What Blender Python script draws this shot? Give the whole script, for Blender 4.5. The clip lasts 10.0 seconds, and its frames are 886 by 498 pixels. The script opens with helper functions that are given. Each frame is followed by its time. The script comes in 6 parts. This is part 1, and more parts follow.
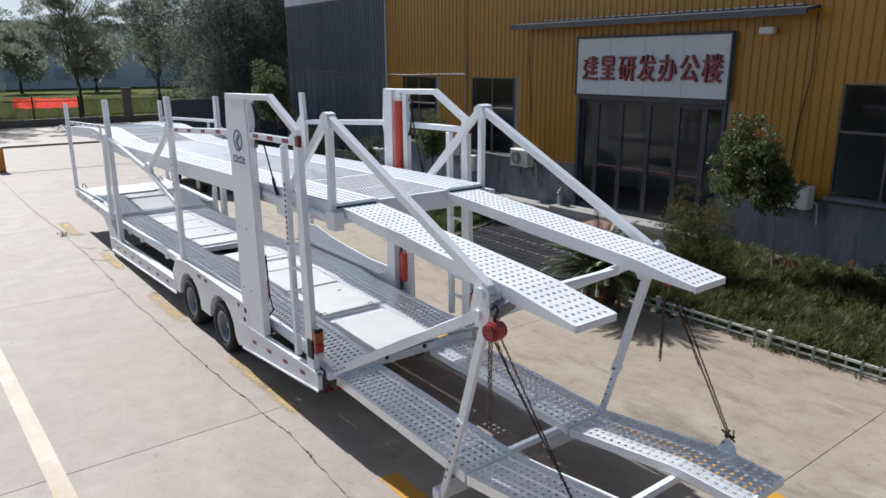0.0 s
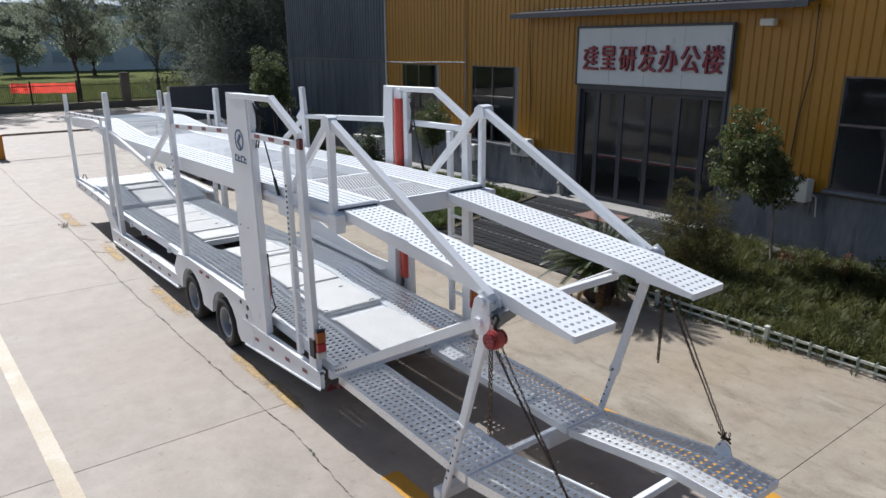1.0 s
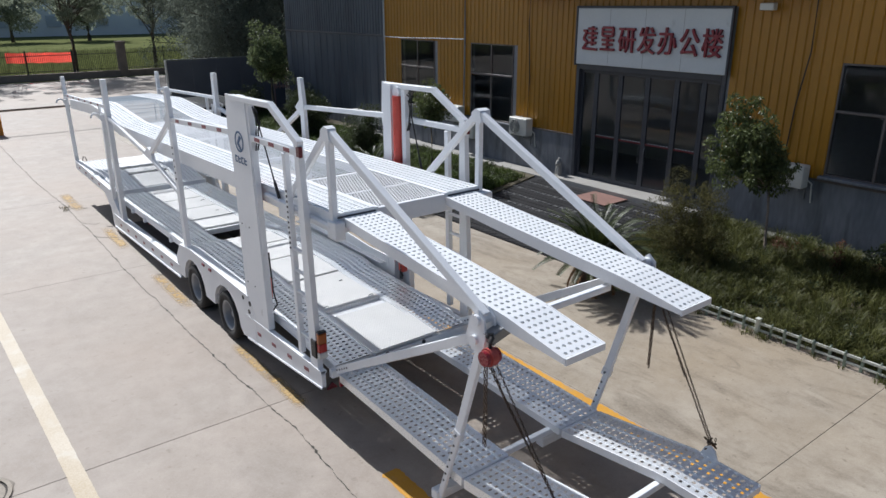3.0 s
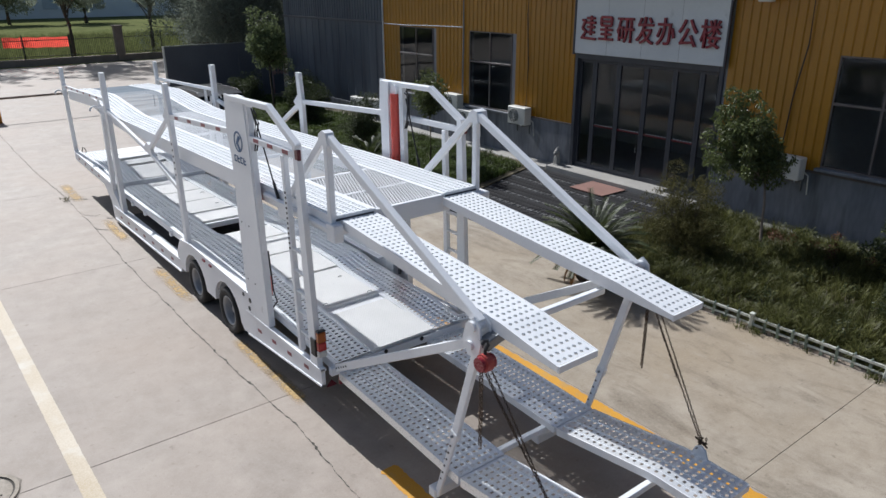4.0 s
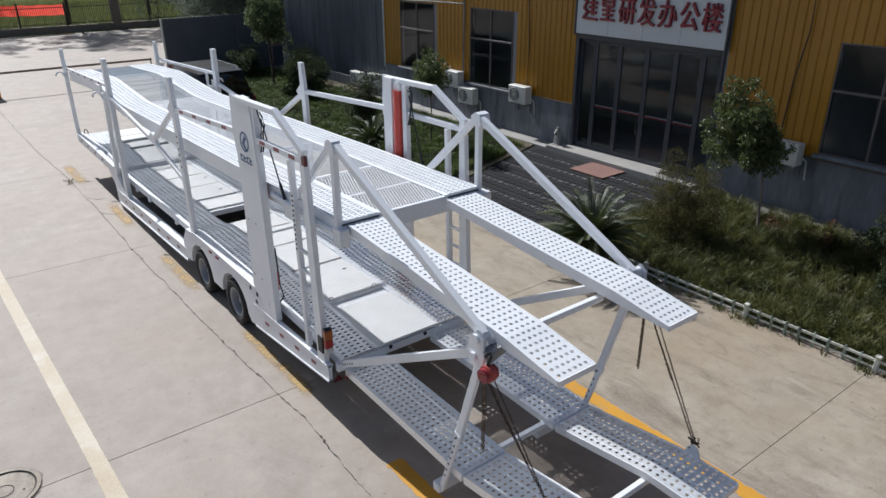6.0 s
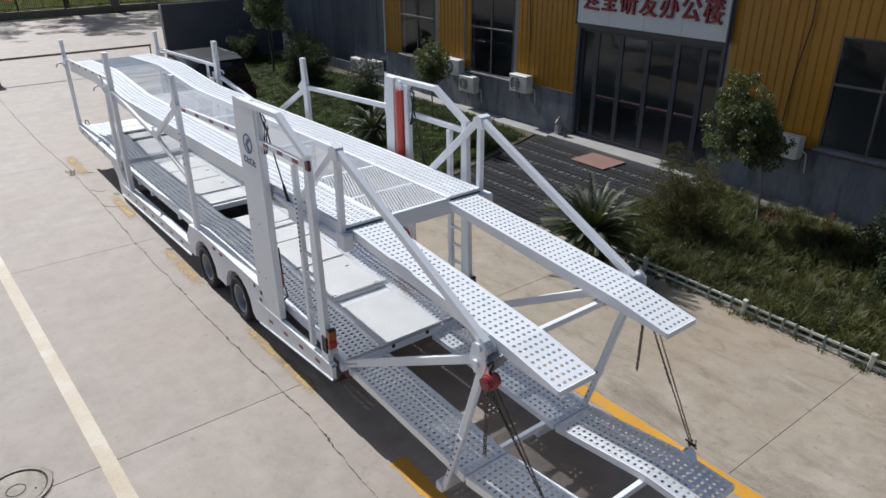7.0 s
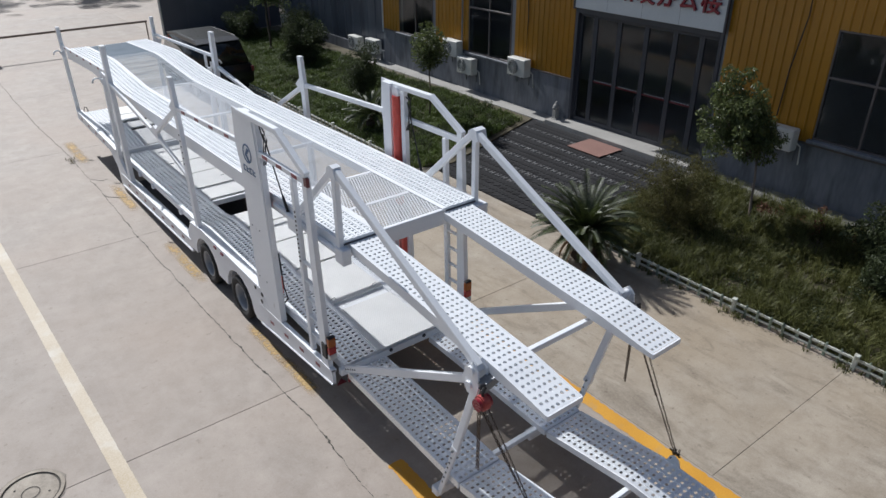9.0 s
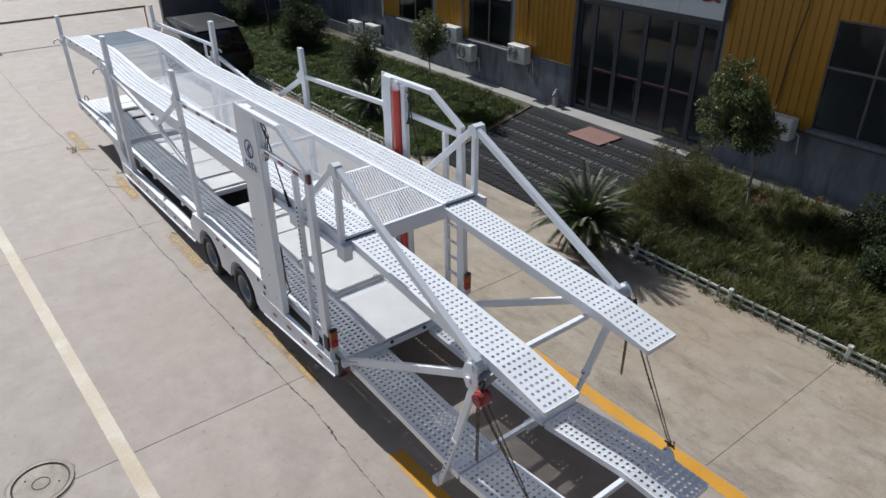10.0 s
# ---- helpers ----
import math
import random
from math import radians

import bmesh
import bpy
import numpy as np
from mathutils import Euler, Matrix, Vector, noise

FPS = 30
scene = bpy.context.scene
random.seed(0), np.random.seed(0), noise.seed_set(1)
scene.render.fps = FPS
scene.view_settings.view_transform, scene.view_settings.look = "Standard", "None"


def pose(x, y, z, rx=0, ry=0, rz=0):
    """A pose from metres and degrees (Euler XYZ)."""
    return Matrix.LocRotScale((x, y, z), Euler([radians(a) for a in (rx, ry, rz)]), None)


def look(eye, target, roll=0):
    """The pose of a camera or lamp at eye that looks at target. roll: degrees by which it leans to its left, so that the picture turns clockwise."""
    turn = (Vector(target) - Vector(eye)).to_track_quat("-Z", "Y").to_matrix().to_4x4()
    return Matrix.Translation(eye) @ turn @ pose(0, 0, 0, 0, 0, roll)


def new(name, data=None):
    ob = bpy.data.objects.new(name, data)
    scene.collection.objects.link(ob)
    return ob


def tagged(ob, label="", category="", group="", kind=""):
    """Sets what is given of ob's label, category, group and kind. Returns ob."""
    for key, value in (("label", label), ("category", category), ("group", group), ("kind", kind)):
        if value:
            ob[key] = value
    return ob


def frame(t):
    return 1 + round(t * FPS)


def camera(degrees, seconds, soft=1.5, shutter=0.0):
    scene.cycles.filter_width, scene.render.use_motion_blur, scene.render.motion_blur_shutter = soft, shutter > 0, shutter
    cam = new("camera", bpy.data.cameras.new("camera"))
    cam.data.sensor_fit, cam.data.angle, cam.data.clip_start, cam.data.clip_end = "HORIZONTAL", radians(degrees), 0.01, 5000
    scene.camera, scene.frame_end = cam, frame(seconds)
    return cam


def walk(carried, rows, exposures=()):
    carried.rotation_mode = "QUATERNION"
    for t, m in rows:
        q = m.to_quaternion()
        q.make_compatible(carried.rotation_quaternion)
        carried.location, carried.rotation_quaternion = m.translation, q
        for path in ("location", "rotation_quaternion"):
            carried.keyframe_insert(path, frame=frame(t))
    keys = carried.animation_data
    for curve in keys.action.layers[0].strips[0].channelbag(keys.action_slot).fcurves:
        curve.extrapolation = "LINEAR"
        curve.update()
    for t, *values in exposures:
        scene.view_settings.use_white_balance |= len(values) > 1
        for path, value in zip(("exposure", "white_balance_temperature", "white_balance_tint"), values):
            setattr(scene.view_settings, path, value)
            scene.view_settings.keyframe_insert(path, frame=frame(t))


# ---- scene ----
cam = camera(64.8, 10.0, 1.5)
PATH = [
    (0, (-0.777, 1.619, 4.465), (0.394, 3.156, 3.948), -0.2),
    (0.5, (-0.783, 1.622, 4.582), (0.384, 3.153, 4.041), -0.2),
    (1, (-0.792, 1.621, 4.698), (0.372, 3.147, 4.133), -0.2),
    (1.5, (-0.799, 1.62, 4.817), (0.36, 3.14, 4.229), -0.2),
    (2, (-0.812, 1.616, 4.947), (0.344, 3.128, 4.333), -0.2),
    (2.5, (-0.801, 1.607, 5.078), (0.35, 3.113, 4.441), -0.2),
    (4, (-0.781, 1.538, 5.472), (0.354, 3.024, 4.762), -0.3),
    (4.5, (-0.809, 1.546, 5.586), (0.321, 3.024, 4.854), -0.3),
    (5, (-0.825, 1.541, 5.729), (0.299, 3.011, 4.97), -0.3),
    (5.5, (-0.834, 1.535, 5.849), (0.285, 2.997, 5.069), -0.3),
    (7, (-0.853, 1.572, 6.295), (0.246, 3.008, 5.441), -0.3),
    (7.5, (-0.827, 1.583, 6.414), (0.266, 3.011, 5.538), -0.4),
    (8, (-0.803, 1.563, 6.591), (0.282, 2.982, 5.691), -0.4),
    (8.5, (-0.791, 1.571, 6.764), (0.288, 2.981, 5.844), -0.4),
    (9, (-0.782, 1.578, 6.955), (0.291, 2.978, 6.011), -0.3),
    (9.5, (-0.786, 1.57, 7.074), (0.28, 2.961, 6.11), -0.3),
    (10, (-0.798, 1.547, 7.175), (0.258, 2.927, 6.186), -0.4),
]
EXPOSURES = [(0, 0.33, 6050, 10), (2.5, 0.25, 6050, 10), (5, 0.15, 6050, 10), (7.5, 0.085, 6050, 10), (10, 0.02, 6050, 10)]
walk(cam, [(t, look(eye, target, roll)) for t, eye, target, roll in PATH], EXPOSURES)

# ---- light ----
SUN_UP, SUN_SIDE = 42.0, -2.7          # height, and turn from +y towards +x, in degrees
world = bpy.data.worlds.new("sky")
scene.world = world
world.use_nodes = True
wn = world.node_tree
sky = wn.nodes.new("ShaderNodeTexSky")
sky.sky_type = "NISHITA"
sky.sun_disc = False
sky.sun_elevation = radians(SUN_UP)
sky.sun_rotation = radians(SUN_SIDE)
sky.dust_density = 1.5
sky.air_density = 1.0
wn.links.new(sky.outputs["Color"], wn.nodes["Background"].inputs["Color"])
wn.nodes["Background"].inputs["Strength"].default_value = 0.063
sun = new("sun", bpy.data.lights.new("sun", "SUN"))
sun.data.energy = 4.5
sun.data.angle = radians(0.6)
sun.data.color = (1.0, 0.965, 0.92)
sun_from = Vector((math.sin(radians(SUN_SIDE)) * math.cos(radians(SUN_UP)), math.cos(radians(SUN_SIDE)) * math.cos(radians(SUN_UP)), math.sin(radians(SUN_UP))))
sun.matrix_world = look(sun_from * 60, (0, 0, 0))


# ---- materials ----
def material(name, low, high, rough=0.6, metal=0.0, fine=40.0, coarse=1.5, bump=0.15, dirt=None, dirt_amount=0.0, vary=0.0, island=False, stretch=(1, 1, 1), spec=0.5):
    """Two scales of noise between two colours, with dirt patches, relief and a change from piece to piece."""
    m = bpy.data.materials.new(name)
    m.use_nodes = True
    nt, p = m.node_tree, m.node_tree.nodes["Principled BSDF"]
    geo = nt.nodes.new("ShaderNodeNewGeometry")
    mp = nt.nodes.new("ShaderNodeMapping")
    mp.inputs["Scale"].default_value = stretch
    nt.links.new(geo.outputs["Position"], mp.inputs["Vector"])

    def noise_node(scale, detail=4.0):
        n = nt.nodes.new("ShaderNodeTexNoise")
        n.inputs["Scale"].default_value = scale
        n.inputs["Detail"].default_value = detail
        nt.links.new(mp.outputs["Vector"], n.inputs["Vector"])
        return n

    def mix(a, b, fac, blend="MIX"):
        n = nt.nodes.new("ShaderNodeMix")
        n.data_type, n.blend_type = "RGBA", blend
        for sock, v in ((n.inputs["A"], a), (n.inputs["B"], b)):
            if isinstance(v, tuple):
                sock.default_value = (*v[:3], 1)
            else:
                nt.links.new(v, sock)
        if isinstance(fac, float):
            n.inputs["Factor"].default_value = fac
        else:
            nt.links.new(fac, n.inputs["Factor"])
        return n.outputs["Result"]

    def ramp(src, lo, hi):
        n = nt.nodes.new("ShaderNodeMapRange")
        n.inputs["From Min"].default_value, n.inputs["From Max"].default_value = lo, hi
        nt.links.new(src, n.inputs["Value"])
        return n.outputs["Result"]

    big, small = noise_node(coarse), noise_node(fine, 6.0)
    col = mix(low, high, ramp(big.outputs["Fac"], 0.3, 0.7))
    grain = mix(low, high, ramp(small.outputs["Fac"], 0.35, 0.65))
    col = mix(col, grain, 0.4)
    if dirt:
        spots = noise_node(coarse * 2.7, 8.0)
        col = mix(col, dirt, ramp(spots.outputs["Fac"], 0.72 - dirt_amount * 0.35, 0.78))
    if vary:
        info = nt.nodes.new("ShaderNodeNewGeometry" if island else "ShaderNodeObjectInfo")
        hsv = nt.nodes.new("ShaderNodeHueSaturation")
        r = nt.nodes.new("ShaderNodeMapRange")
        r.inputs["To Min"].default_value, r.inputs["To Max"].default_value = 1 - vary, 1 + vary
        nt.links.new(info.outputs["Random Per Island" if island else "Random"], r.inputs["Value"])
        nt.links.new(r.outputs["Result"], hsv.inputs["Value"])
        nt.links.new(col, hsv.inputs["Color"])
        col = hsv.outputs["Color"]
    nt.links.new(col, p.inputs["Base Color"])
    rr = nt.nodes.new("ShaderNodeMapRange")
    rr.inputs["To Min"].default_value, rr.inputs["To Max"].default_value = max(rough - 0.1, 0.03), min(rough + 0.1, 1)
    nt.links.new(small.outputs["Fac"], rr.inputs["Value"])
    nt.links.new(rr.outputs["Result"], p.inputs["Roughness"])
    p.inputs["Metallic"].default_value = metal
    p.inputs["Specular IOR Level"].default_value = spec
    if bump:
        b = nt.nodes.new("ShaderNodeBump")
        b.inputs["Strength"].default_value = bump
        b.inputs["Distance"].default_value = 0.01
        nt.links.new(small.outputs["Fac"], b.inputs["Height"])
        nt.links.new(b.outputs["Normal"], p.inputs["Normal"])
    return m


def leafy(name, low, high, fine=3.0, through_light=0.25, spec=0.25, vary=0.45):
    """Leaves: colour from leaf to leaf, a little light passing through."""
    m = material(name, low, high, rough=0.5, fine=30, coarse=fine, bump=0, vary=vary, island=True, spec=spec)
    nt = m.node_tree
    p = nt.nodes["Principled BSDF"]
    t = nt.nodes.new("ShaderNodeBsdfTranslucent")
    mx = nt.nodes.new("ShaderNodeMixShader")
    mx.inputs[0].default_value = through_light
    nt.links.new(p.inputs["Base Color"].links[0].from_socket, t.inputs["Color"])
    nt.links.new(p.outputs[0], mx.inputs[1])
    nt.links.new(t.outputs[0], mx.inputs[2])
    nt.links.new(mx.outputs[0], nt.nodes["Material Output"].inputs["Surface"])
    return m


def chequer(m):
    """Raised tears of a tread plate, rubbed brighter than the ground between them."""
    nt, p = m.node_tree, m.node_tree.nodes["Principled BSDF"]
    geo = nt.nodes.new("ShaderNodeNewGeometry")
    mp = nt.nodes.new("ShaderNodeMapping")
    mp.inputs["Scale"].default_value = (34, 27, 34)
    mp.inputs["Rotation"].default_value = (0, 0, radians(45))
    nt.links.new(geo.outputs["Position"], mp.inputs["Vector"])
    v = nt.nodes.new("ShaderNodeTexVoronoi")
    v.voronoi_dimensions = "2D"
    v.inputs["Scale"].default_value = 1.0
    v.inputs["Randomness"].default_value = 0.25
    nt.links.new(mp.outputs["Vector"], v.inputs["Vector"])
    r = nt.nodes.new("ShaderNodeMapRange")
    r.inputs["From Min"].default_value, r.inputs["From Max"].default_value = 0.42, 0.2
    nt.links.new(v.outputs["Distance"], r.inputs["Value"])
    first = p.inputs["Normal"].links[0].from_node
    b = nt.nodes.new("ShaderNodeBump")
    b.inputs["Strength"].default_value, b.inputs["Distance"].default_value = 0.35, 0.003
    nt.links.new(r.outputs["Result"], b.inputs["Height"])
    nt.links.new(first.outputs["Normal"], b.inputs["Normal"])
    nt.links.new(b.outputs["Normal"], p.inputs["Normal"])
    col = p.inputs["Base Color"].links[0].from_socket
    mx = nt.nodes.new("ShaderNodeMix")
    mx.data_type, mx.blend_type = "RGBA", "MULTIPLY"
    mx.inputs["B"].default_value = (0.93, 0.93, 0.925, 1)
    inv = nt.nodes.new("ShaderNodeMath")
    inv.operation = "SUBTRACT"
    inv.inputs[0].default_value = 1.0
    nt.links.new(r.outputs["Result"], inv.inputs[1])
    nt.links.new(inv.outputs[0], mx.inputs["Factor"])
    nt.links.new(col, mx.inputs["A"])
    nt.links.new(mx.outputs["Result"], p.inputs["Base Color"])


def worn_away(m):
    """Paint rubbed off in patches and thinning out to its edges, so that the ground shows."""
    nt, p = m.node_tree, m.node_tree.nodes["Principled BSDF"]

    def calc(op, a, b=0.0, clamp=False):
        n = nt.nodes.new("ShaderNodeMath")
        n.operation, n.use_clamp = op, clamp
        for sock, v in ((n.inputs[0], a), (n.inputs[1], b)):
            if isinstance(v, float):
                sock.default_value = v
            else:
                nt.links.new(v, sock)
        return n.outputs[0]

    tc = nt.nodes.new("ShaderNodeTexCoord")
    split = nt.nodes.new("ShaderNodeSeparateXYZ")
    nt.links.new(tc.outputs["Generated"], split.inputs[0])
    cover = None
    for axis, steep in (("X", 3.0), ("Y", 5.0)):
        u = split.outputs[axis]
        edge = calc("MULTIPLY", calc("MINIMUM", u, calc("SUBTRACT", 1.0, u)), steep, True)
        cover = edge if cover is None else calc("MULTIPLY", cover, edge)
    geo = nt.nodes.new("ShaderNodeNewGeometry")
    for scale, lo, gain in ((2.2, 0.30, 4.0), (16.0, 0.22, 3.0)):
        n = nt.nodes.new("ShaderNodeTexNoise")
        n.inputs["Scale"].default_value, n.inputs["Detail"].default_value, n.inputs["Roughness"].default_value = scale, 8.0, 0.7
        nt.links.new(geo.outputs["Position"], n.inputs["Vector"])
        cover = calc("MULTIPLY", cover, calc("MULTIPLY", calc("SUBTRACT", n.outputs["Fac"], lo), gain, True))
    cover = calc("MULTIPLY", cover, 0.9)
    bare = nt.nodes.new("ShaderNodeBsdfTransparent")
    mx = nt.nodes.new("ShaderNodeMixShader")
    nt.links.new(cover, mx.inputs[0])
    nt.links.new(bare.outputs[0], mx.inputs[1])
    nt.links.new(p.outputs[0], mx.inputs[2])
    nt.links.new(mx.outputs[0], nt.nodes["Material Output"].inputs["Surface"])
    return m


def glass(name, tint, rough=0.03):
    m = bpy.data.materials.new(name)
    m.use_nodes = True
    p = m.node_tree.nodes["Principled BSDF"]
    p.inputs["Base Color"].default_value = (*tint, 1)
    p.inputs["Roughness"].default_value = rough
    p.inputs["Transmission Weight"].default_value = 1.0
    p.inputs["IOR"].default_value = 1.33
    return m


def weathered(name, low, high, warm, stain, streak=(1, 1, 1), turn=0.0, stain_amount=0.4):
    """Cast concrete: slow tone drift, cloudy mottling, drawn-out stains, small dark spots and grit."""
    m = bpy.data.materials.new(name)
    m.use_nodes = True
    nt, p = m.node_tree, m.node_tree.nodes["Principled BSDF"]
    geo = nt.nodes.new("ShaderNodeNewGeometry")
    drawn = nt.nodes.new("ShaderNodeMapping")
    drawn.inputs["Scale"].default_value = streak
    drawn.inputs["Rotation"].default_value = (0, 0, radians(turn))
    nt.links.new(geo.outputs["Position"], drawn.inputs["Vector"])

    def field(scale, detail, lo, hi, rough=0.55, source=None, twist=0.0):
        n = nt.nodes.new("ShaderNodeTexNoise")
        n.inputs["Scale"].default_value, n.inputs["Detail"].default_value = scale, detail
        n.inputs["Roughness"].default_value, n.inputs["Distortion"].default_value = rough, twist
        nt.links.new(source or geo.outputs["Position"], n.inputs["Vector"])
        r = nt.nodes.new("ShaderNodeMapRange")
        r.inputs["From Min"].default_value, r.inputs["From Max"].default_value = lo, hi
        nt.links.new(n.outputs["Fac"], r.inputs["Value"])
        return r.outputs["Result"], n.outputs["Fac"]

    def blend(a, b, fac, amount=1.0):
        n = nt.nodes.new("ShaderNodeMix")
        n.data_type = "RGBA"
        for sock, v in ((n.inputs["A"], a), (n.inputs["B"], b)):
            if isinstance(v, tuple):
                sock.default_value = (*v, 1)
            else:
                nt.links.new(v, sock)
        k = nt.nodes.new("ShaderNodeMath")
        k.operation = "MULTIPLY"
        k.inputs[1].default_value = amount
        nt.links.new(fac, k.inputs[0])
        nt.links.new(k.outputs[0], n.inputs["Factor"])
        return n.outputs["Result"]

    col = blend(low, high, field(1.7, 7, 0.32, 0.68, 0.65)[0])
    col = blend(col, warm, field(0.23, 3, 0.38, 0.66)[0], 0.75)
    col = blend(col, stain, field(0.8, 9, 0.52, 0.74, 0.68, drawn.outputs["Vector"], 0.6)[0], stain_amount)
    col = blend(col, high, field(2.6, 8, 0.56, 0.72, 0.7, drawn.outputs["Vector"])[0], 0.55)
    col = blend(col, stain, field(4.3, 9, 0.5, 0.78, 0.75)[0], 0.38)
    if stain_amount > 0.5:
        col = blend(col, stain, field(1.9, 6, 0.55, 0.72, 0.62, drawn.outputs["Vector"], 1.2)[0], 0.5)
    col = blend(col, stain, field(9.0, 5, 0.63, 0.72)[0], 0.6)
    col = blend(col, (0.10, 0.085, 0.07), field(14.0, 4, 0.74, 0.78, 0.6)[0], 0.7)
    col = blend(col, high, field(28.0, 5, 0.45, 0.75)[0], 0.35)
    grit, raw_grit = field(70.0, 6, 0.3, 0.7)
    col = blend(col, stain, grit, 0.25)
    info = nt.nodes.new("ShaderNodeObjectInfo")
    hsv = nt.nodes.new("ShaderNodeHueSaturation")
    r = nt.nodes.new("ShaderNodeMapRange")
    r.inputs["To Min"].default_value, r.inputs["To Max"].default_value = 0.96, 1.04
    nt.links.new(info.outputs["Random"], r.inputs["Value"])
    nt.links.new(r.outputs["Result"], hsv.inputs["Value"])
    nt.links.new(col, hsv.inputs["Color"])
    nt.links.new(hsv.outputs["Color"], p.inputs["Base Color"])
    p.inputs["Roughness"].default_value = 0.68
    b = nt.nodes.new("ShaderNodeBump")
    b.inputs["Strength"].default_value, b.inputs["Distance"].default_value = 0.3, 0.01
    nt.links.new(raw_grit, b.inputs["Height"])
    nt.links.new(b.outputs["Normal"], p.inputs["Normal"])
    return m


M_CONCRETE = weathered("concrete", (0.298, 0.255, 0.213), (0.41, 0.357, 0.307), (0.362, 0.288, 0.228), (0.200, 0.165, 0.134), (1, 0.5, 1), 0, 0.5)
M_STAINED = weathered("stained_concrete", (0.30, 0.257, 0.202), (0.455, 0.405, 0.333), (0.36, 0.286, 0.194), (0.135, 0.108, 0.076), (1.6, 0.55, 1), 50, 0.95)
M_KERB = material("kerb_concrete", (0.29, 0.28, 0.26), (0.40, 0.385, 0.355), 0.85, fine=50, coarse=1.0, bump=0.3, dirt=(0.2, 0.19, 0.17), dirt_amount=0.3)
M_JOINT = material("joint_filler", (0.19, 0.165, 0.135), (0.31, 0.275, 0.235), 0.95, fine=80, coarse=2)
M_RIM = material("silver_rim", (0.32, 0.33, 0.34), (0.45, 0.46, 0.47), 0.45, 0.2, fine=50, coarse=4, bump=0.05)
M_CRACK = material("crack", (0.045, 0.04, 0.035), (0.10, 0.09, 0.075), 0.95, fine=80, coarse=2)
M_YELLOW_LINE = material("worn_yellow_paint", (0.53, 0.25, 0.02), (0.66, 0.345, 0.036), 0.7, fine=60, coarse=1.2, dirt=(0.42, 0.29, 0.14), dirt_amount=0.45)
M_CREAM_LINE = material("worn_cream_paint", (0.47, 0.375, 0.24), (0.66, 0.595, 0.49), 0.7, fine=45, coarse=0.9, dirt=(0.66, 0.63, 0.56), dirt_amount=0.5)
M_FAR_YELLOW = worn_away(material("faded_yellow_paint", (0.50, 0.325, 0.12), (0.585, 0.405, 0.165), 0.75, fine=45, coarse=2.6))
M_EARTH = material("earth", (0.07, 0.06, 0.035), (0.13, 0.11, 0.07), 0.95, fine=20, coarse=1.5, bump=0.5)
M_FIELD = material("field_grass", (0.09, 0.11, 0.045), (0.175, 0.185, 0.082), 0.95, spec=0.0, fine=6, coarse=0.25, bump=0.4)
M_WHITE = material("white_paint", (0.79, 0.81, 0.835), (0.855, 0.87, 0.885), 0.42, fine=30, coarse=1.8, bump=0.04, dirt=(0.60, 0.60, 0.59), dirt_amount=0.07)
M_TREAD = material("white_tread", (0.73, 0.755, 0.78), (0.825, 0.845, 0.86), 0.42, fine=90, coarse=2.5, bump=0.1, dirt=(0.55, 0.57, 0.59), dirt_amount=0.12)
M_PLATE = material("chequer_plate", (0.75, 0.755, 0.74), (0.86, 0.86, 0.845), 0.5, fine=75, coarse=2.0, bump=0.3, dirt=(0.62, 0.62, 0.60), dirt_amount=0.15)
chequer(M_PLATE)
M_GALV = material("galvanised_tread", (0.86, 0.885, 0.90), (0.92, 0.935, 0.945), 0.30, 0.5, fine=90, coarse=3.5, bump=0.12, dirt=(0.66, 0.68, 0.70), dirt_amount=0.15)
M_HOIST = material("dull_red_paint", (0.33, 0.045, 0.04), (0.44, 0.075, 0.065), 0.45, fine=40, coarse=9, bump=0.05, dirt=(0.10, 0.03, 0.025), dirt_amount=0.3)
M_MESH = material("dull_mesh", (0.43, 0.465, 0.51), (0.54, 0.575, 0.61), 0.5, 0.0, fine=60, coarse=1.2, bump=0.0, dirt=(0.34, 0.365, 0.40), dirt_amount=0.35)
M_RED = material("red_paint", (0.50, 0.05, 0.035), (0.62, 0.085, 0.06), 0.4, fine=30, coarse=4, bump=0.03)
M_REFLECT = material("red_reflector", (0.09, 0.012, 0.018), (0.15, 0.02, 0.028), 0.3, fine=80, coarse=8, bump=0.05)
M_TAPE = material("red_tape", (0.165, 0.016, 0.03), (0.25, 0.032, 0.05), 0.35, fine=80, coarse=8, bump=0.05)
M_LENS_RED = material("red_lens", (0.36, 0.025, 0.02), (0.46, 0.05, 0.035), 0.2, fine=80, coarse=8, bump=0.02)
M_AMBER = material("amber_lens", (0.32, 0.085, 0.014), (0.42, 0.12, 0.02), 0.2, fine=80, coarse=8, bump=0.02)
M_BLUE = material("blue_vinyl", (0.04, 0.10, 0.21), (0.06, 0.13, 0.26), 0.5, fine=50, coarse=5, bump=0)
M_RUBBER = material("rubber", (0.014, 0.014, 0.014), (0.038, 0.036, 0.034), 0.85, fine=50, coarse=4, bump=0.2)
M_STEEL = material("grey_steel", (0.16, 0.17, 0.18), (0.28, 0.29, 0.30), 0.45, 0.6, fine=50, coarse=4, bump=0.08)
M_CHAIN = material("rusty_chain", (0.035, 0.024, 0.015), (0.11, 0.066, 0.036), 0.6, 0.3, fine=60, coarse=9)
M_BLACK = material("black_hose", (0.01, 0.01, 0.012), (0.02, 0.02, 0.022), 0.5, fine=40, coarse=5)
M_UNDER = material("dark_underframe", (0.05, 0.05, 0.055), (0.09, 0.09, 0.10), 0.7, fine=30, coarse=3)
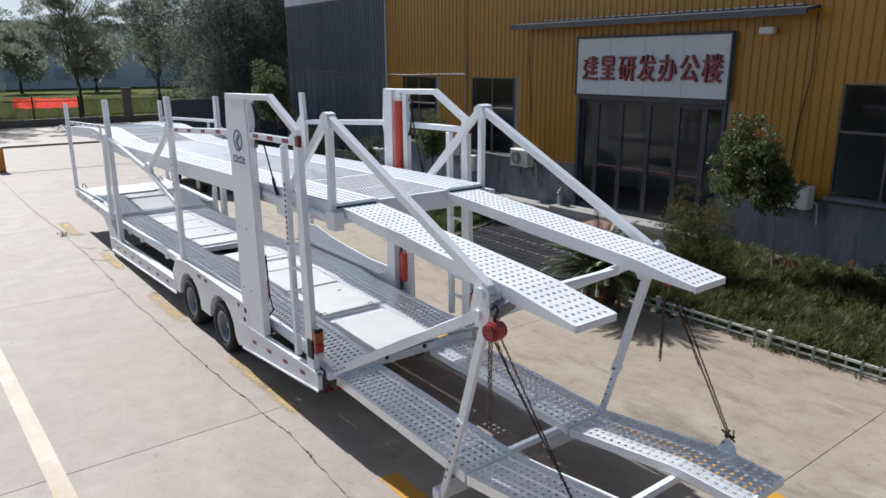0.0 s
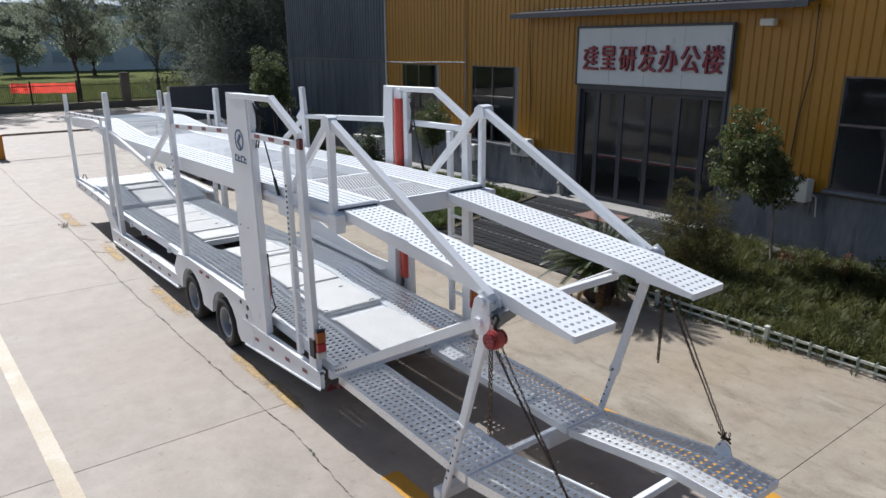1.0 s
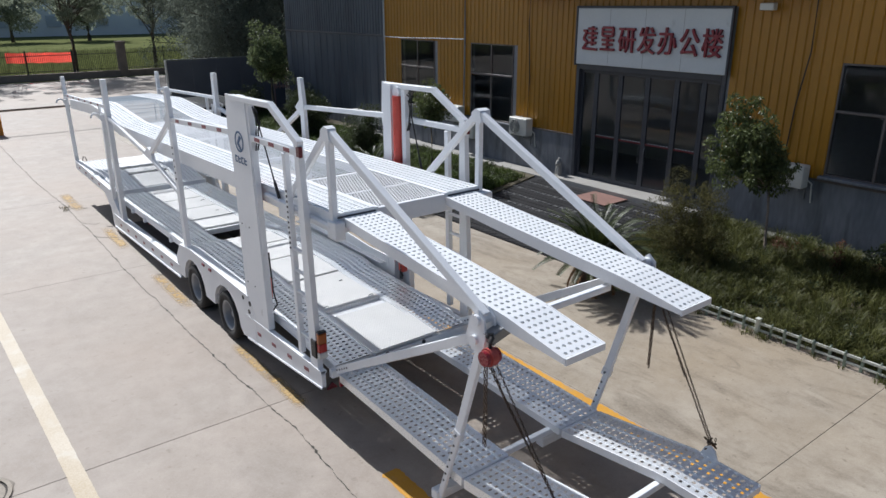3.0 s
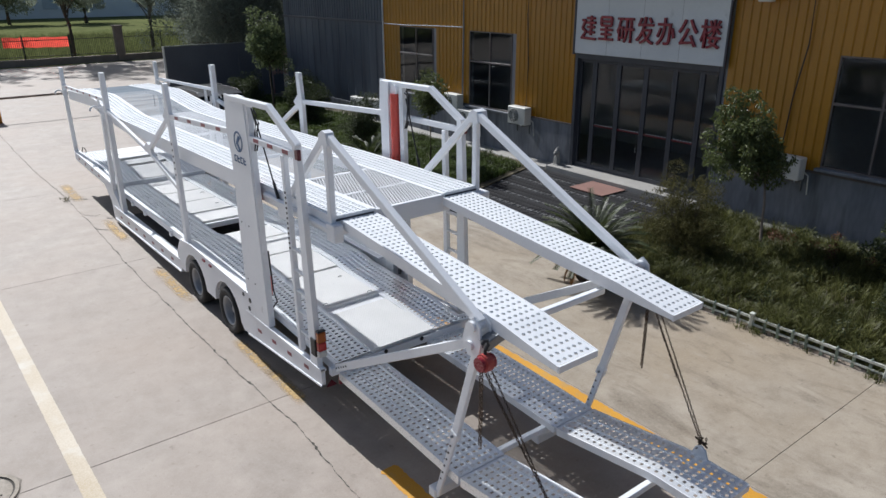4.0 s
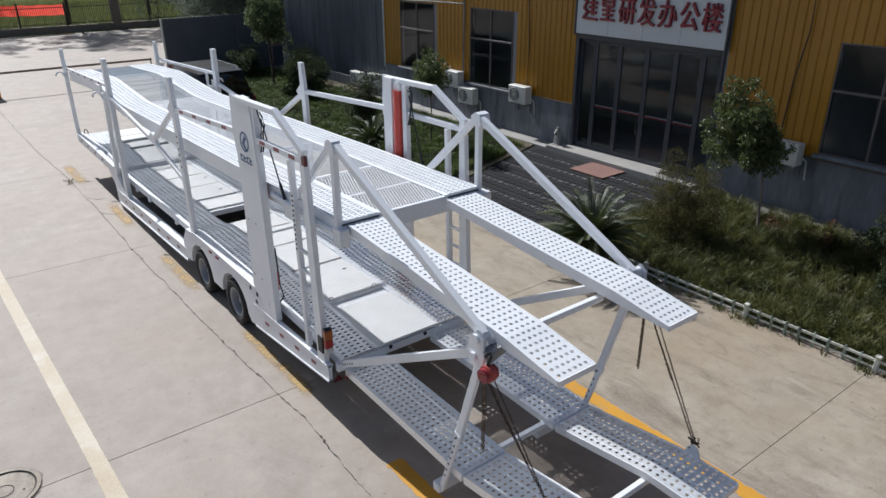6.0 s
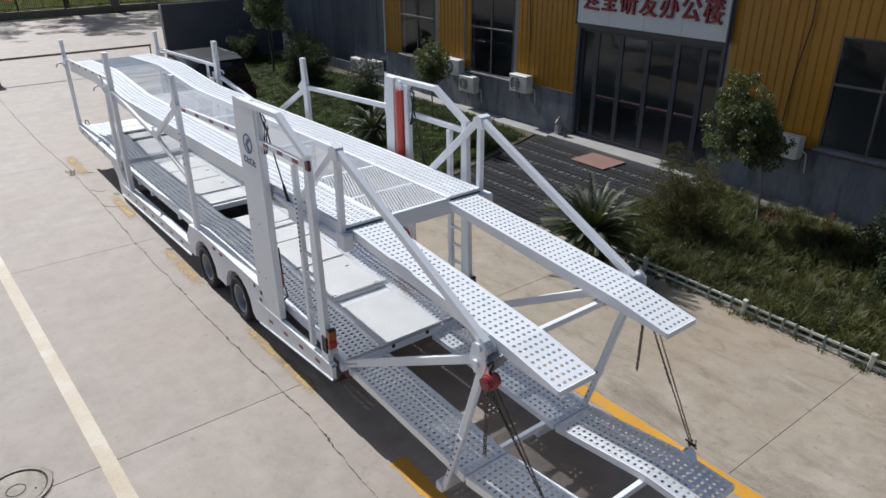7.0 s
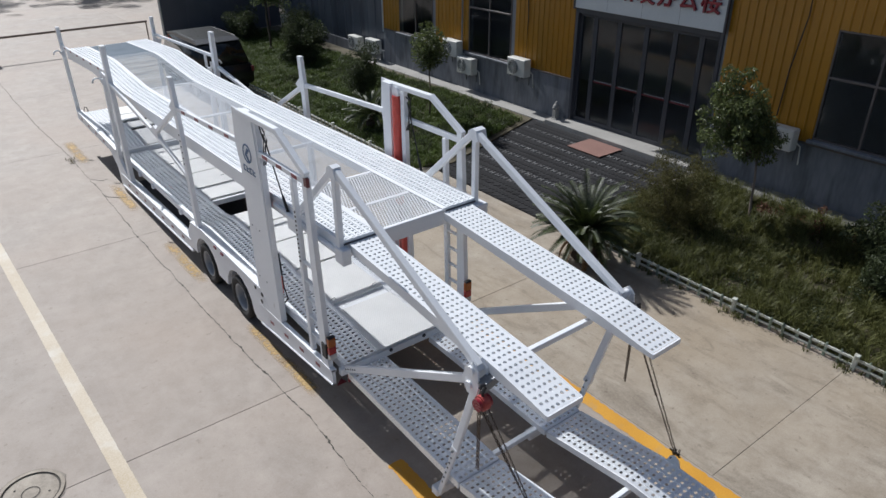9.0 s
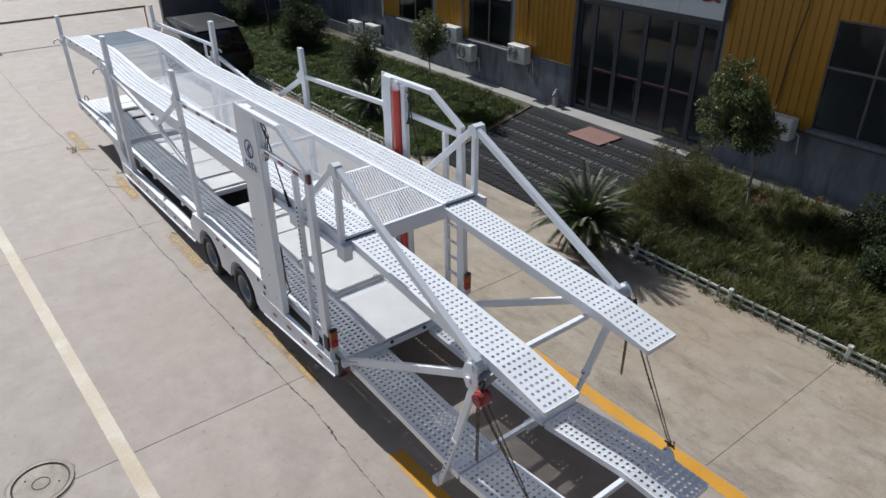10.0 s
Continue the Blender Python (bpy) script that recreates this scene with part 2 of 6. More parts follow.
M_YELLOW_WALL = material("ochre_sheet", (0.36, 0.168, 0.0075), (0.44, 0.208, 0.013), 0.36, fine=25, coarse=0.6, bump=0.03, dirt=(0.31, 0.155, 0.018), dirt_amount=0.3, stretch=(1, 1, 0.2))
M_GREY_WALL = material("slate_sheet", (0.062, 0.074, 0.096), (0.125, 0.142, 0.168), 0.36, fine=9, coarse=1.1, bump=0.03, dirt=(0.045, 0.052, 0.068), dirt_amount=0.55, stretch=(1, 1, 0.1))
M_PLINTH = material("stained_render", (0.135, 0.145, 0.165), (0.245, 0.252, 0.27), 0.9, fine=12, coarse=1.3, bump=0.3, dirt=(0.075, 0.08, 0.085), dirt_amount=0.6, stretch=(1, 1, 0.22))
M_FRAME = material("dark_frame", (0.044, 0.047, 0.058), (0.068, 0.071, 0.083), 0.5, 0.0, fine=30, coarse=3, bump=0.02)
M_WINDOW_FRAME = material("brown_frame", (0.10, 0.085, 0.08), (0.16, 0.135, 0.125), 0.55, fine=30, coarse=3, bump=0.03)
M_GLASS = glass("tinted_glass", (0.62, 0.66, 0.68))
M_ROOM = material("dim_room", (0.24, 0.245, 0.265), (0.34, 0.34, 0.345), 0.9, fine=8, coarse=0.7)
M_PANEL = material("translucent_band", (0.42, 0.47, 0.52), (0.55, 0.6, 0.64), 0.5, fine=30, coarse=1)
M_SIGN = material("sign_white", (0.55, 0.585, 0.60), (0.65, 0.68, 0.69), 0.4, fine=40, coarse=1.2, bump=0.02, dirt=(0.5, 0.53, 0.54), dirt_amount=0.15)
M_SIGN_RED = material("sign_red", (0.19, 0.010, 0.022), (0.27, 0.016, 0.03), 0.28, fine=40, coarse=3, bump=0.02)
M_AC = material("aged_white_plastic", (0.58, 0.57, 0.52), (0.7, 0.69, 0.64), 0.5, fine=40, coarse=3, bump=0.03, dirt=(0.42, 0.4, 0.34), dirt_amount=0.2)
M_GRILL = material("dark_grille", (0.06, 0.06, 0.06), (0.1, 0.1, 0.1), 0.6, fine=60, coarse=5)
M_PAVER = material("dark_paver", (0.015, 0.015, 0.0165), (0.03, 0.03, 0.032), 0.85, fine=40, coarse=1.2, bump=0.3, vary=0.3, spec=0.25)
M_PAVER_EDGE = material("light_paver", (0.14, 0.14, 0.143), (0.22, 0.22, 0.215), 0.8, fine=40, coarse=2, bump=0.3, vary=0.3)
M_MAT = material("red_mat", (0.215, 0.12, 0.098), (0.285, 0.162, 0.132), 0.95, fine=90, coarse=2, bump=0.4)
M_BARK = material("bark", (0.05, 0.04, 0.03), (0.11, 0.09, 0.065), 0.9, fine=25, coarse=4, bump=0.6, stretch=(1, 1, 0.3))
M_POT = material("terracotta", (0.026, 0.018, 0.015), (0.05, 0.033, 0.026), 0.7, fine=30, coarse=3, bump=0.1)
M_FENCE_GREEN = material("faded_green_plastic", (0.15, 0.20, 0.155), (0.27, 0.32, 0.26), 0.6, fine=40, coarse=4, dirt=(0.46, 0.48, 0.43), dirt_amount=0.3, vary=0.25)
M_FENCE_WHITE = material("grey_white_plastic", (0.52, 0.54, 0.48), (0.68, 0.69, 0.62), 0.6, fine=40, coarse=4, dirt=(0.3, 0.31, 0.26), dirt_amount=0.3)
M_SLAT = material("faded_red_slat", (0.20, 0.085, 0.075), (0.36, 0.25, 0.23), 0.75, fine=30, coarse=3, bump=0.1, dirt=(0.30, 0.10, 0.085), dirt_amount=0.4, vary=0.3)
M_IRON = material("black_iron", (0.02, 0.02, 0.022), (0.04, 0.04, 0.042), 0.6, 0.3, fine=30, coarse=4)
# blotchy and darker than the second apron, which uses the kerb concrete
M_APRON = material("dark_apron", (0.13, 0.13, 0.125), (0.21, 0.205, 0.19), 0.9, fine=30, coarse=1.5, bump=0.3, dirt=(0.07, 0.07, 0.05), dirt_amount=0.5)
# strands at the deck front, coloured darker than the other mesh
M_FRONT_MESH = material("dark_front_mesh", (0.17, 0.215, 0.255), (0.24, 0.29, 0.335), 0.7, 0.0, fine=40, coarse=2.0, bump=0.04, spec=0.1)
# mesh colour varies in darker streaks across the deck
M_STREAKED_MESH = material("streaked_mesh", (0.18, 0.22, 0.255), (0.53, 0.57, 0.605), 0.7, 0.0, fine=7, coarse=1.1, bump=0.0, dirt=(0.15, 0.185, 0.215), dirt_amount=0.45, stretch=(0.3, 2.2, 1), spec=0.1)
M_PILLAR = material("brown_pillar", (0.20, 0.155, 0.125), (0.31, 0.25, 0.20), 0.85, fine=20, coarse=2, bump=0.3)
M_CAR = material("black_car_paint", (0.012, 0.013, 0.014), (0.02, 0.021, 0.022), 0.3, 0.0, fine=200, coarse=2, bump=0.0)
M_CAR_GLASS = material("dark_car_glass", (0.01, 0.012, 0.013), (0.018, 0.02, 0.02), 0.06, fine=200, coarse=2, bump=0.0)
M_BOARD = material("charcoal_board", (0.078, 0.083, 0.10), (0.115, 0.12, 0.14), 0.5, fine=20, coarse=0.8)
M_ORANGE = material("orange_cabinet", (0.6, 0.22, 0.02), (0.7, 0.28, 0.03), 0.5, fine=30, coarse=3)
M_FAR_WALL = material("far_pale_wall", (0.72, 0.75, 0.76), (0.82, 0.84, 0.85), 0.8, fine=0.4, coarse=0.05)
M_FAR_ROOF = material("far_roof", (0.42, 0.45, 0.48), (0.50, 0.53, 0.55), 0.8, fine=0.4, coarse=0.05)
L_TREE = leafy("tree_leaf", (0.042, 0.063, 0.017), (0.175, 0.205, 0.075), 3.0, 0.35, 0.5)
L_DARK = leafy("dark_leaf", (0.042, 0.056, 0.026), (0.09, 0.108, 0.05), 0.4, 0.4)
# distance haze put into the leaf colour: paler and greyer than near leaves
L_FAR = leafy("haze_tinted_leaf", (0.21, 0.235, 0.18), (0.33, 0.36, 0.275), 0.3, 0.62, 0.0, 0.2)
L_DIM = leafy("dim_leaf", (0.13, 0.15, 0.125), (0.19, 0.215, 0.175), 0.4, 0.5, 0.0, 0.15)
L_MID = leafy("round_tree_leaf", (0.10, 0.13, 0.06), (0.22, 0.26, 0.12), 3.0, 0.35)
L_SHRUB = leafy("shrub_leaf", (0.065, 0.068, 0.026), (0.155, 0.14, 0.06), 3.0, 0.4, 0.1)
L_CYCAD = leafy("cycad_leaf", (0.018, 0.032, 0.009), (0.085, 0.105, 0.03), 3.0, 0.25, 0.5)
L_DEAD = leafy("dead_frond", (0.17, 0.09, 0.04), (0.30, 0.17, 0.08), 3.0, 0.3)
L_GRASS = leafy("grass_blade", (0.044, 0.052, 0.014), (0.185, 0.19, 0.066), 0.8, 0.4)
M_BANNER = leafy("red_banner", (0.85, 0.17, 0.12), (0.95, 0.25, 0.19), 1.0, 0.6)
L_LAWN = leafy("lawn_blade", (0.048, 0.078, 0.016), (0.13, 0.168, 0.05), 0.8, 0.35)
L_FIELD = leafy("field_blade", (0.105, 0.125, 0.048), (0.225, 0.245, 0.10), 0.5, 0.5, 0.0)
L_RED = leafy("red_tip", (0.13, 0.065, 0.04), (0.19, 0.10, 0.06))

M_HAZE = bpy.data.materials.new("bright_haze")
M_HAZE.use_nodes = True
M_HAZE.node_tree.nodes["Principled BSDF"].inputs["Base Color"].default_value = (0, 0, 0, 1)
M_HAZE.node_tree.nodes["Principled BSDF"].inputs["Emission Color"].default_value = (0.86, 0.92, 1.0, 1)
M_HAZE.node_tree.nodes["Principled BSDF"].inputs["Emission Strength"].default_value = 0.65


# ---- mesh helpers ----
def box(bm, x0, x1, y0, y1, z0, z1, bevel=0.0):
    r = bmesh.ops.create_cube(bm, size=1)
    bmesh.ops.transform(bm, matrix=Matrix.Translation(((x0 + x1) / 2, (y0 + y1) / 2, (z0 + z1) / 2)) @ Matrix.Diagonal((abs(x1 - x0), abs(y1 - y0), abs(z1 - z0), 1)), verts=r["verts"])
    if bevel:
        bmesh.ops.bevel(bm, geom=list({e for v in r["verts"] for e in v.link_edges}), offset=bevel, segments=1, affect="EDGES")


def beam(bm, p, q, w, h, bevel=0.008):
    """A square tube from p to q; w across it (level), h the other way."""
    p, q = Vector(p), Vector(q)
    d = q - p
    zax = d.normalized()
    up = Vector((1, 0, 0)) if abs(zax.x) < 0.9 else Vector((0, 0, 1))
    yax = zax.cross(up).normalized()
    xax = yax.cross(zax)
    m = Matrix((xax, yax, zax)).transposed().to_4x4()
    m.translation = (p + q) / 2
    r = bmesh.ops.create_cube(bm, size=1)
    bmesh.ops.transform(bm, matrix=m @ Matrix.Diagonal((w, h, d.length, 1)), verts=r["verts"])
    if bevel:
        bmesh.ops.bevel(bm, geom=list({e for v in r["verts"] for e in v.link_edges}), offset=bevel, segments=1, affect="EDGES")


def rod(bm, p, q, r0, r1=None, n=10):
    p, q = Vector(p), Vector(q)
    d = q - p
    r = bmesh.ops.create_cone(bm, cap_ends=True, segments=n, radius1=r0, radius2=r0 if r1 is None else r1, depth=d.length)
    m = d.to_track_quat("Z", "Y").to_matrix().to_4x4()
    m.translation = (p + q) / 2
    bmesh.ops.transform(bm, matrix=m, verts=r["verts"])


def slab(bm, outline, x0, x1, axis="x"):
    """A plate with the outline (y, z) from x0 to x1, or (x, y) from z0 to z1."""
    if axis == "x":
        pts = lambda v: [bm.verts.new((v, a, b)) for a, b in outline]
    elif axis == "y":
        pts = lambda v: [bm.verts.new((a, v, b)) for a, b in outline]
    else:
        pts = lambda v: [bm.verts.new((a, b, v)) for a, b in outline]
    a, b = pts(x0), pts(x1)
    n = len(outline)
    bm.faces.new(a)
    bm.faces.new(b[::-1])
    for i in range(n):
        bm.faces.new((a[i], b[i], b[(i + 1) % n], a[(i + 1) % n]))
    bmesh.ops.recalc_face_normals(bm, faces=bm.faces)


def tube(bm, points, r, n=8):
    """A bent round bar through the points."""
    rings = []
    pts = [Vector(p) for p in points]
    for i, p in enumerate(pts):
        d = (pts[min(i + 1, len(pts) - 1)] - pts[max(i - 1, 0)]).normalized()
        q = d.to_track_quat("Z", "Y")
        rings.append([bm.verts.new(p + q @ Vector((r * math.cos(2 * math.pi * k / n), r * math.sin(2 * math.pi * k / n), 0))) for k in range(n)])
    for a, b in zip(rings, rings[1:]):
        for k in range(n):
            bm.faces.new((a[k], a[(k + 1) % n], b[(k + 1) % n], b[k]))
    bm.faces.new(rings[0][::-1])
    bm.faces.new(rings[-1])


def mesh_of(bm, name, mat, smooth=False):
    me = bpy.data.meshes.new(name)
    bm.to_mesh(me)
    bm.free()
    me.materials.append(mat)
    if smooth:
        me.shade_smooth()
    return me


def part(name, bm, mat, parent, label="", smooth=False, kind=""):
    ob = new(name, mesh_of(bm, name, mat, smooth))
    ob.parent = parent
    if label or kind:
        tagged(ob, label=label, kind=kind)
    return ob


def thing(name, label, category, group="", kind="", m=None):
    ob = tagged(new(name), label, category, group, kind)
    if m is not None:
        ob.matrix_world = m
    return ob


def solid(name, bm, mat, label, category, group="", kind="", smooth=False):
    return tagged(new(name, mesh_of(bm, name, mat, smooth)), label, category, group, kind)


def raw(name, verts, faces, mat, parent=None, smooth=False):
    me = bpy.data.meshes.new(name)
    me.from_pydata(verts, [], faces)
    me.materials.append(mat)
    if smooth:
        me.shade_smooth()
    ob = new(name, me)
    ob.parent = parent
    return ob


def B():
    return bmesh.new()


# ---- the car carrier trailer ----
AXIS_X = 4.0
trailer = thing("car_carrier_trailer", "white two-deck car carrier trailer with lowered perforated ramps on concrete", "trailer")


def along(profile, s):
    """The point (y, z) at the length s along a profile."""
    for (a, b) in zip(profile, profile[1:]):
        l = math.hypot(b[0] - a[0], b[1] - a[1])
        if s <= l or b is profile[-1]:
            return a[0] + (b[0] - a[0]) * s / l, a[1] + (b[1] - a[1]) * s / l
        s -= l


def perforated(name, profile, x0, x1, columns, pitch, rx, ry, parent, label="", depth=0.012, edge=0.03, square=1.0, mat=None):
    """A tread plate with real round holes, bent along a profile."""
    total = sum(math.hypot(b[0] - a[0], b[1] - a[1]) for a, b in zip(profile, profile[1:]))
    rows = int(total / pitch)
    step = total / rows
    verts, faces = [], []
    width = (x1 - x0 - 2 * edge) / columns

    def put(x, s, drop=0.0):
        y, z = along(profile, min(max(s, 0), total))
        verts.append((x, y, z - drop))
        return len(verts) - 1

    for r in range(rows):
        for c in range(columns):
            cx, cs = x0 + edge + (c + 0.5) * width, (r + 0.5) * step
            outer, inner, low = [], [], []
            for k in range(8):
                a = k * math.pi / 4
                ux, us = (1 if abs(math.cos(a)) > 0.5 else 0) * math.copysign(1, math.cos(a)), (1 if abs(math.sin(a)) > 0.5 else 0) * math.copysign(1, math.sin(a))
                outer.append(put(cx + ux * width / 2, cs + us * step / 2))
                k2 = square if k % 2 else 1.0
                inner.append(put(cx + rx * k2 * math.cos(a), cs + ry * k2 * math.sin(a)))
                low.append(put(cx + rx * k2 * 0.92 * math.cos(a), cs + ry * k2 * 0.92 * math.sin(a), depth))
            for k in range(8):
                j = (k + 1) % 8
                faces.append((outer[k], outer[j], inner[j], inner[k]))
                faces.append((inner[k], inner[j], low[j], low[k]))
        for xa, xb in ((x0, x0 + edge), (x1 - edge, x1)):
            faces.append((put(xa, r * step), put(xb, r * step), put(xb, (r + 1) * step), put(xa, (r + 1) * step)))
    ob = raw(name, verts, faces, mat or M_TREAD, parent)
    if label:
        tagged(ob, label=label)
    return ob


def strip(bm, profile, x0, x1, top, bottom):
    """A bar along a profile, between two heights under or over it."""
    up = [(y, z + top) for y, z in profile]
    down = [(y, z + bottom) for y, z in reversed(profile)]
    slab(bm, up + down, x0, x1)


def X(s, d):
    """Across the trailer; the frame on the office side stands a little farther out."""
    return AXIS_X + s * d + (0.07 if s > 0 and d > 1.11 else 0)


DECK = [(8.47, 2.93), (11.0, 2.90), (17.45, 2.745), (17.8, 2.752), (19.85, 2.905), (20.2, 2.912), (22.7, 2.77)]
UP_RAMP = [(4.93, 2.55), (5.6, 2.66), (6.9, 2.77), (8.45, 2.885)]
LOW_RAMP_A = [(6.2, 0.65), (7.4, 0.69), (8.7, 0.72)]
LOW_RAMP_B = [(4.18, 0.825), (4.78, 0.835), (4.9, 0.83), (6.16, 0.65)]
FLOOR = [(8.72, 0.86), (9.6, 0.93), (11.2, 0.98), (11.6, 1.04), (13.7, 1.04), (14.2, 0.95), (18.9, 0.87)]
FRONT = [(19.05, 0.94), (20.1, 1.08), (22.3, 1.085)]

for s in (-1, 1):
    xs = lambda a, b: sorted((X(s, a), X(s, b)))
    # upper deck runway
    x0, x1 = xs(0.56, 1.07)
    run = perforated("deck_runway", DECK, x0, x1, 5, 0.08, 0.021, 0.023, trailer, "white perforated upper deck runway", 0.024, square=1.15)
    for k in range(6):
        bm = B()
        c = x0 + 0.03 + k * (x1 - x0 - 0.06) / 5
        strip(bm, DECK, max(c - 0.019, x0 + 0.004), min(c + 0.019, x1 - 0.004), 0.012, -0.002)
        part("rib", bm, M_TREAD, run)
    bm = B()
    strip(bm, DECK, *xs(1.06, 1.1), 0.004, -0.24)
    part("deck_side_beam", bm, M_WHITE, trailer)
    bm = B()
    strip(bm, DECK, *xs(0.50, 0.56), 0.0, -0.13)
    part("deck_inner_beam", bm, M_WHITE, trailer)
    # upper ramp
    x0, x1 = xs(0.50, 0.97)
    ramp = perforated("upper_ramp", UP_RAMP, x0, x1, 6, 0.085, 0.021, 0.02, trailer, "white perforated upper loading ramp", 0.02)
    for a, b in ((0.493, 0.508), (0.962, 0.977)):
        bm = B()
        slab(bm, [(4.92, 2.553), (5.6, 2.663), (6.9, 2.773), (8.44, 2.888), (8.44, 2.78), (6.9, 2.64), (5.5, 2.53), (4.92, 2.50)], *xs(a, b))
        part("ramp_side", bm, M_WHITE, ramp)
    bm = B()
    box(bm, x0, x1, 4.905, 4.925, 2.49, 2.552)
    part("ramp_lip", bm, M_WHITE, ramp)
    ramp.matrix_local = (pose(-0.025, 0, 0) if s < 0 else pose(0, 0, 0)) @ pose(AXIS_X, 8.45, 0, 0, 0, -0.4 if s < 0 else 0.3) @ pose(-AXIS_X, -8.45, 0)
    # lower ramp, two leaves: a flat tread with turned-down sides
    x0, x1 = xs(0.40, 1.03)
    for prof, name in ((LOW_RAMP_A, "lower_ramp"), (LOW_RAMP_B, "lower_ramp_leaf")):
        low = perforated(name, prof, x0, x1, 7, 0.088, 0.023, 0.0185, trailer, "galvanised perforated lower loading ramp", 0.006, square=1.25, mat=M_GALV)
        bm = B()
        strip(bm, prof, *xs(1.022, 1.037), 0.006, -0.10)
        part("ramp_side", bm, M_GALV, low)
        bm = B()
        strip(bm, prof, *xs(0.392, 0.405), 0.004, -0.085)
        part("ramp_side", bm, M_WHITE, low)
        for k in (1, 3, 5) if s > 0 else (2, 4, 6):
            c = x0 + 0.03 + k * (x1 - x0 - 0.06) / 7
            bm = B()
            strip(bm, prof, c - 0.009, c + 0.009, 0.011, -0.004)
            part("rib", bm, M_GALV, low)
        for y in (prof[0][0], prof[-1][0]):
            z = prof[0][1] if y == prof[0][0] else prof[-1][1]
            bm = B()
            box(bm, x0, x1, y - 0.012, y + 0.012, z - 0.07, z + 0.002)
            part("ramp_lip", bm, M_WHITE, low)
    # lower floor runway and the front one over the gooseneck
    x0, x1 = xs(0.49, 1.10)
    run = perforated("floor_runway", FLOOR, x0 + (0.025 if s < 0 else 0), x1 - (0.025 if s > 0 else 0), 5, 0.085, 0.027, 0.0195, trailer, "galvanised perforated lower deck runway", 0.006, 0.055, square=1.25, mat=M_GALV)
    for k in (0, 2, 3, 5):
        xa = x0 + (0.025 if s < 0 else 0) + 0.055
        c = xa + k * (x1 - x0 - 0.025 - 0.11) / 5
        bm = B()
        strip(bm, FLOOR, c - 0.009, c + 0.009, 0.007, -0.004)
        part("rib", bm, M_GALV, run)
    bm = B()
    strip(bm, FLOOR, *xs(0.47, 0.49), 0.003, -0.1)
    strip(bm, FLOOR, *xs(1.075, 1.09), 0.003, -0.12)
    part("runway_edge", bm, M_WHITE, run)
    run = perforated("front_runway", FRONT, x0, x1, 6, 0.085, 0.026, 0.016, trailer, "white perforated front deck runway", 0.016, square=1.25)
    for k in range(0, 7, 1):
        c = x0 + 0.03 + k * (x1 - x0 - 0.06) / 6
        bm = B()
        strip(bm, FRONT, c - 0.012, c + 0.012, 0.012, -0.004)
        part("rib", bm, M_WHITE, run)

# mesh floor between the upper runways
mesh_v, mesh_f = [], []


def strand(a, b, w):
    """A slanting strand of expanded metal: a narrow top edge and a blade leaning down towards the front."""
    i = len(mesh_v)
    dx, dy = b[0] - a[0], b[1] - a[1]
    l = math.hypot(dx, dy)
    ox, oy = dy / l * w / 2, -dx / l * w / 2
    blade = (0, 0.024, -0.0185)
    for p, o, lean in ((a, 1, 0), (a, -1, 0), (b, -1, 0), (b, 1, 0), (a, 0, 1), (b, 0, 1)):
        mesh_v.append(tuple(c + lean * t for c, t in zip((p[0] + ox * o, p[1] + oy * o, p[2]), blade)))
    mesh_f.extend(((i, i + 1, i + 2, i + 3), (i, i + 3, i + 5, i + 4)))


def deck_z(y):
    for a, b in zip(DECK, DECK[1:]):
        if y <= b[0]:
            return a[1] + (b[1] - a[1]) * (y - a[0]) / (b[0] - a[0])
    return DECK[-1][1]


def expanded(y0, y1, cx, cy, w):
    nx, ny = round(1.0 / cx), round((y1 - y0) / cy)
    dx, dy = 1.0 / nx, (y1 - y0) / ny
    for j in range(ny):
        for i in range(nx):
            for sg in (0, 1):
                u = 3.5 + (i + (0.5 if j % 2 else 0)) * dx
                a = (u, y0 + j * dy)
                b = (u + (0.5 if sg else -0.5) * dx, y0 + (j + 1) * dy)
                if 3.49 < b[0] < 4.51 and a[0] < 4.51:
                    strand((*a, deck_z(a[1]) - 0.012), (*b, deck_z(b[1]) - 0.012), w)


expanded(8.53, 10.27, 0.044, 0.055, 0.007)
ob = raw("rear_mesh_panel", mesh_v, mesh_f, M_WHITE, trailer)
tagged(ob, label="white expanded metal mesh panel", kind="stuff")
mesh_v, mesh_f = [], []
# fine mesh: slanting strands across the deck, open towards the front
LEAN_Y, LEAN_Z = 0.966, 0.259
mesh_bands = [([], []), ([], []), ([], [])]
for j in range(614):
    y = 10.38 + j * 0.02
    band = 0 if y < 17.6 else 1 if j < 512 else 2
    w = (0.0072, 0.0088, 0.0165)[band]
    mesh_v, mesh_f = mesh_bands[band]
    for i in range(40):
        xa, xb = 3.5 + i * 0.025, 3.5 + (i + 1) * 0.025
        ya, yb = (y, y + 0.012) if (i + j) % 2 else (y + 0.012, y)
        za, zb = deck_z(ya) - 0.014, deck_z(yb) - 0.014
        k = len(mesh_v)
        mesh_v += [(xa, ya, za), (xb, yb, zb), (xb, yb + w * LEAN_Y, zb + w * LEAN_Z), (xa, ya + w * LEAN_Y, za + w * LEAN_Z)]
        mesh_f.append((k, k + 1, k + 2, k + 3))
for (mesh_v, mesh_f), mt, label in zip(mesh_bands, (M_MESH, M_STREAKED_MESH, M_FRONT_MESH), ("fine white expanded metal deck", "streaked blue-grey expanded metal deck", "darker close mesh at the deck front")):
    tagged(raw("deck_mesh", mesh_v, mesh_f, mt, trailer), label=label, kind="stuff")
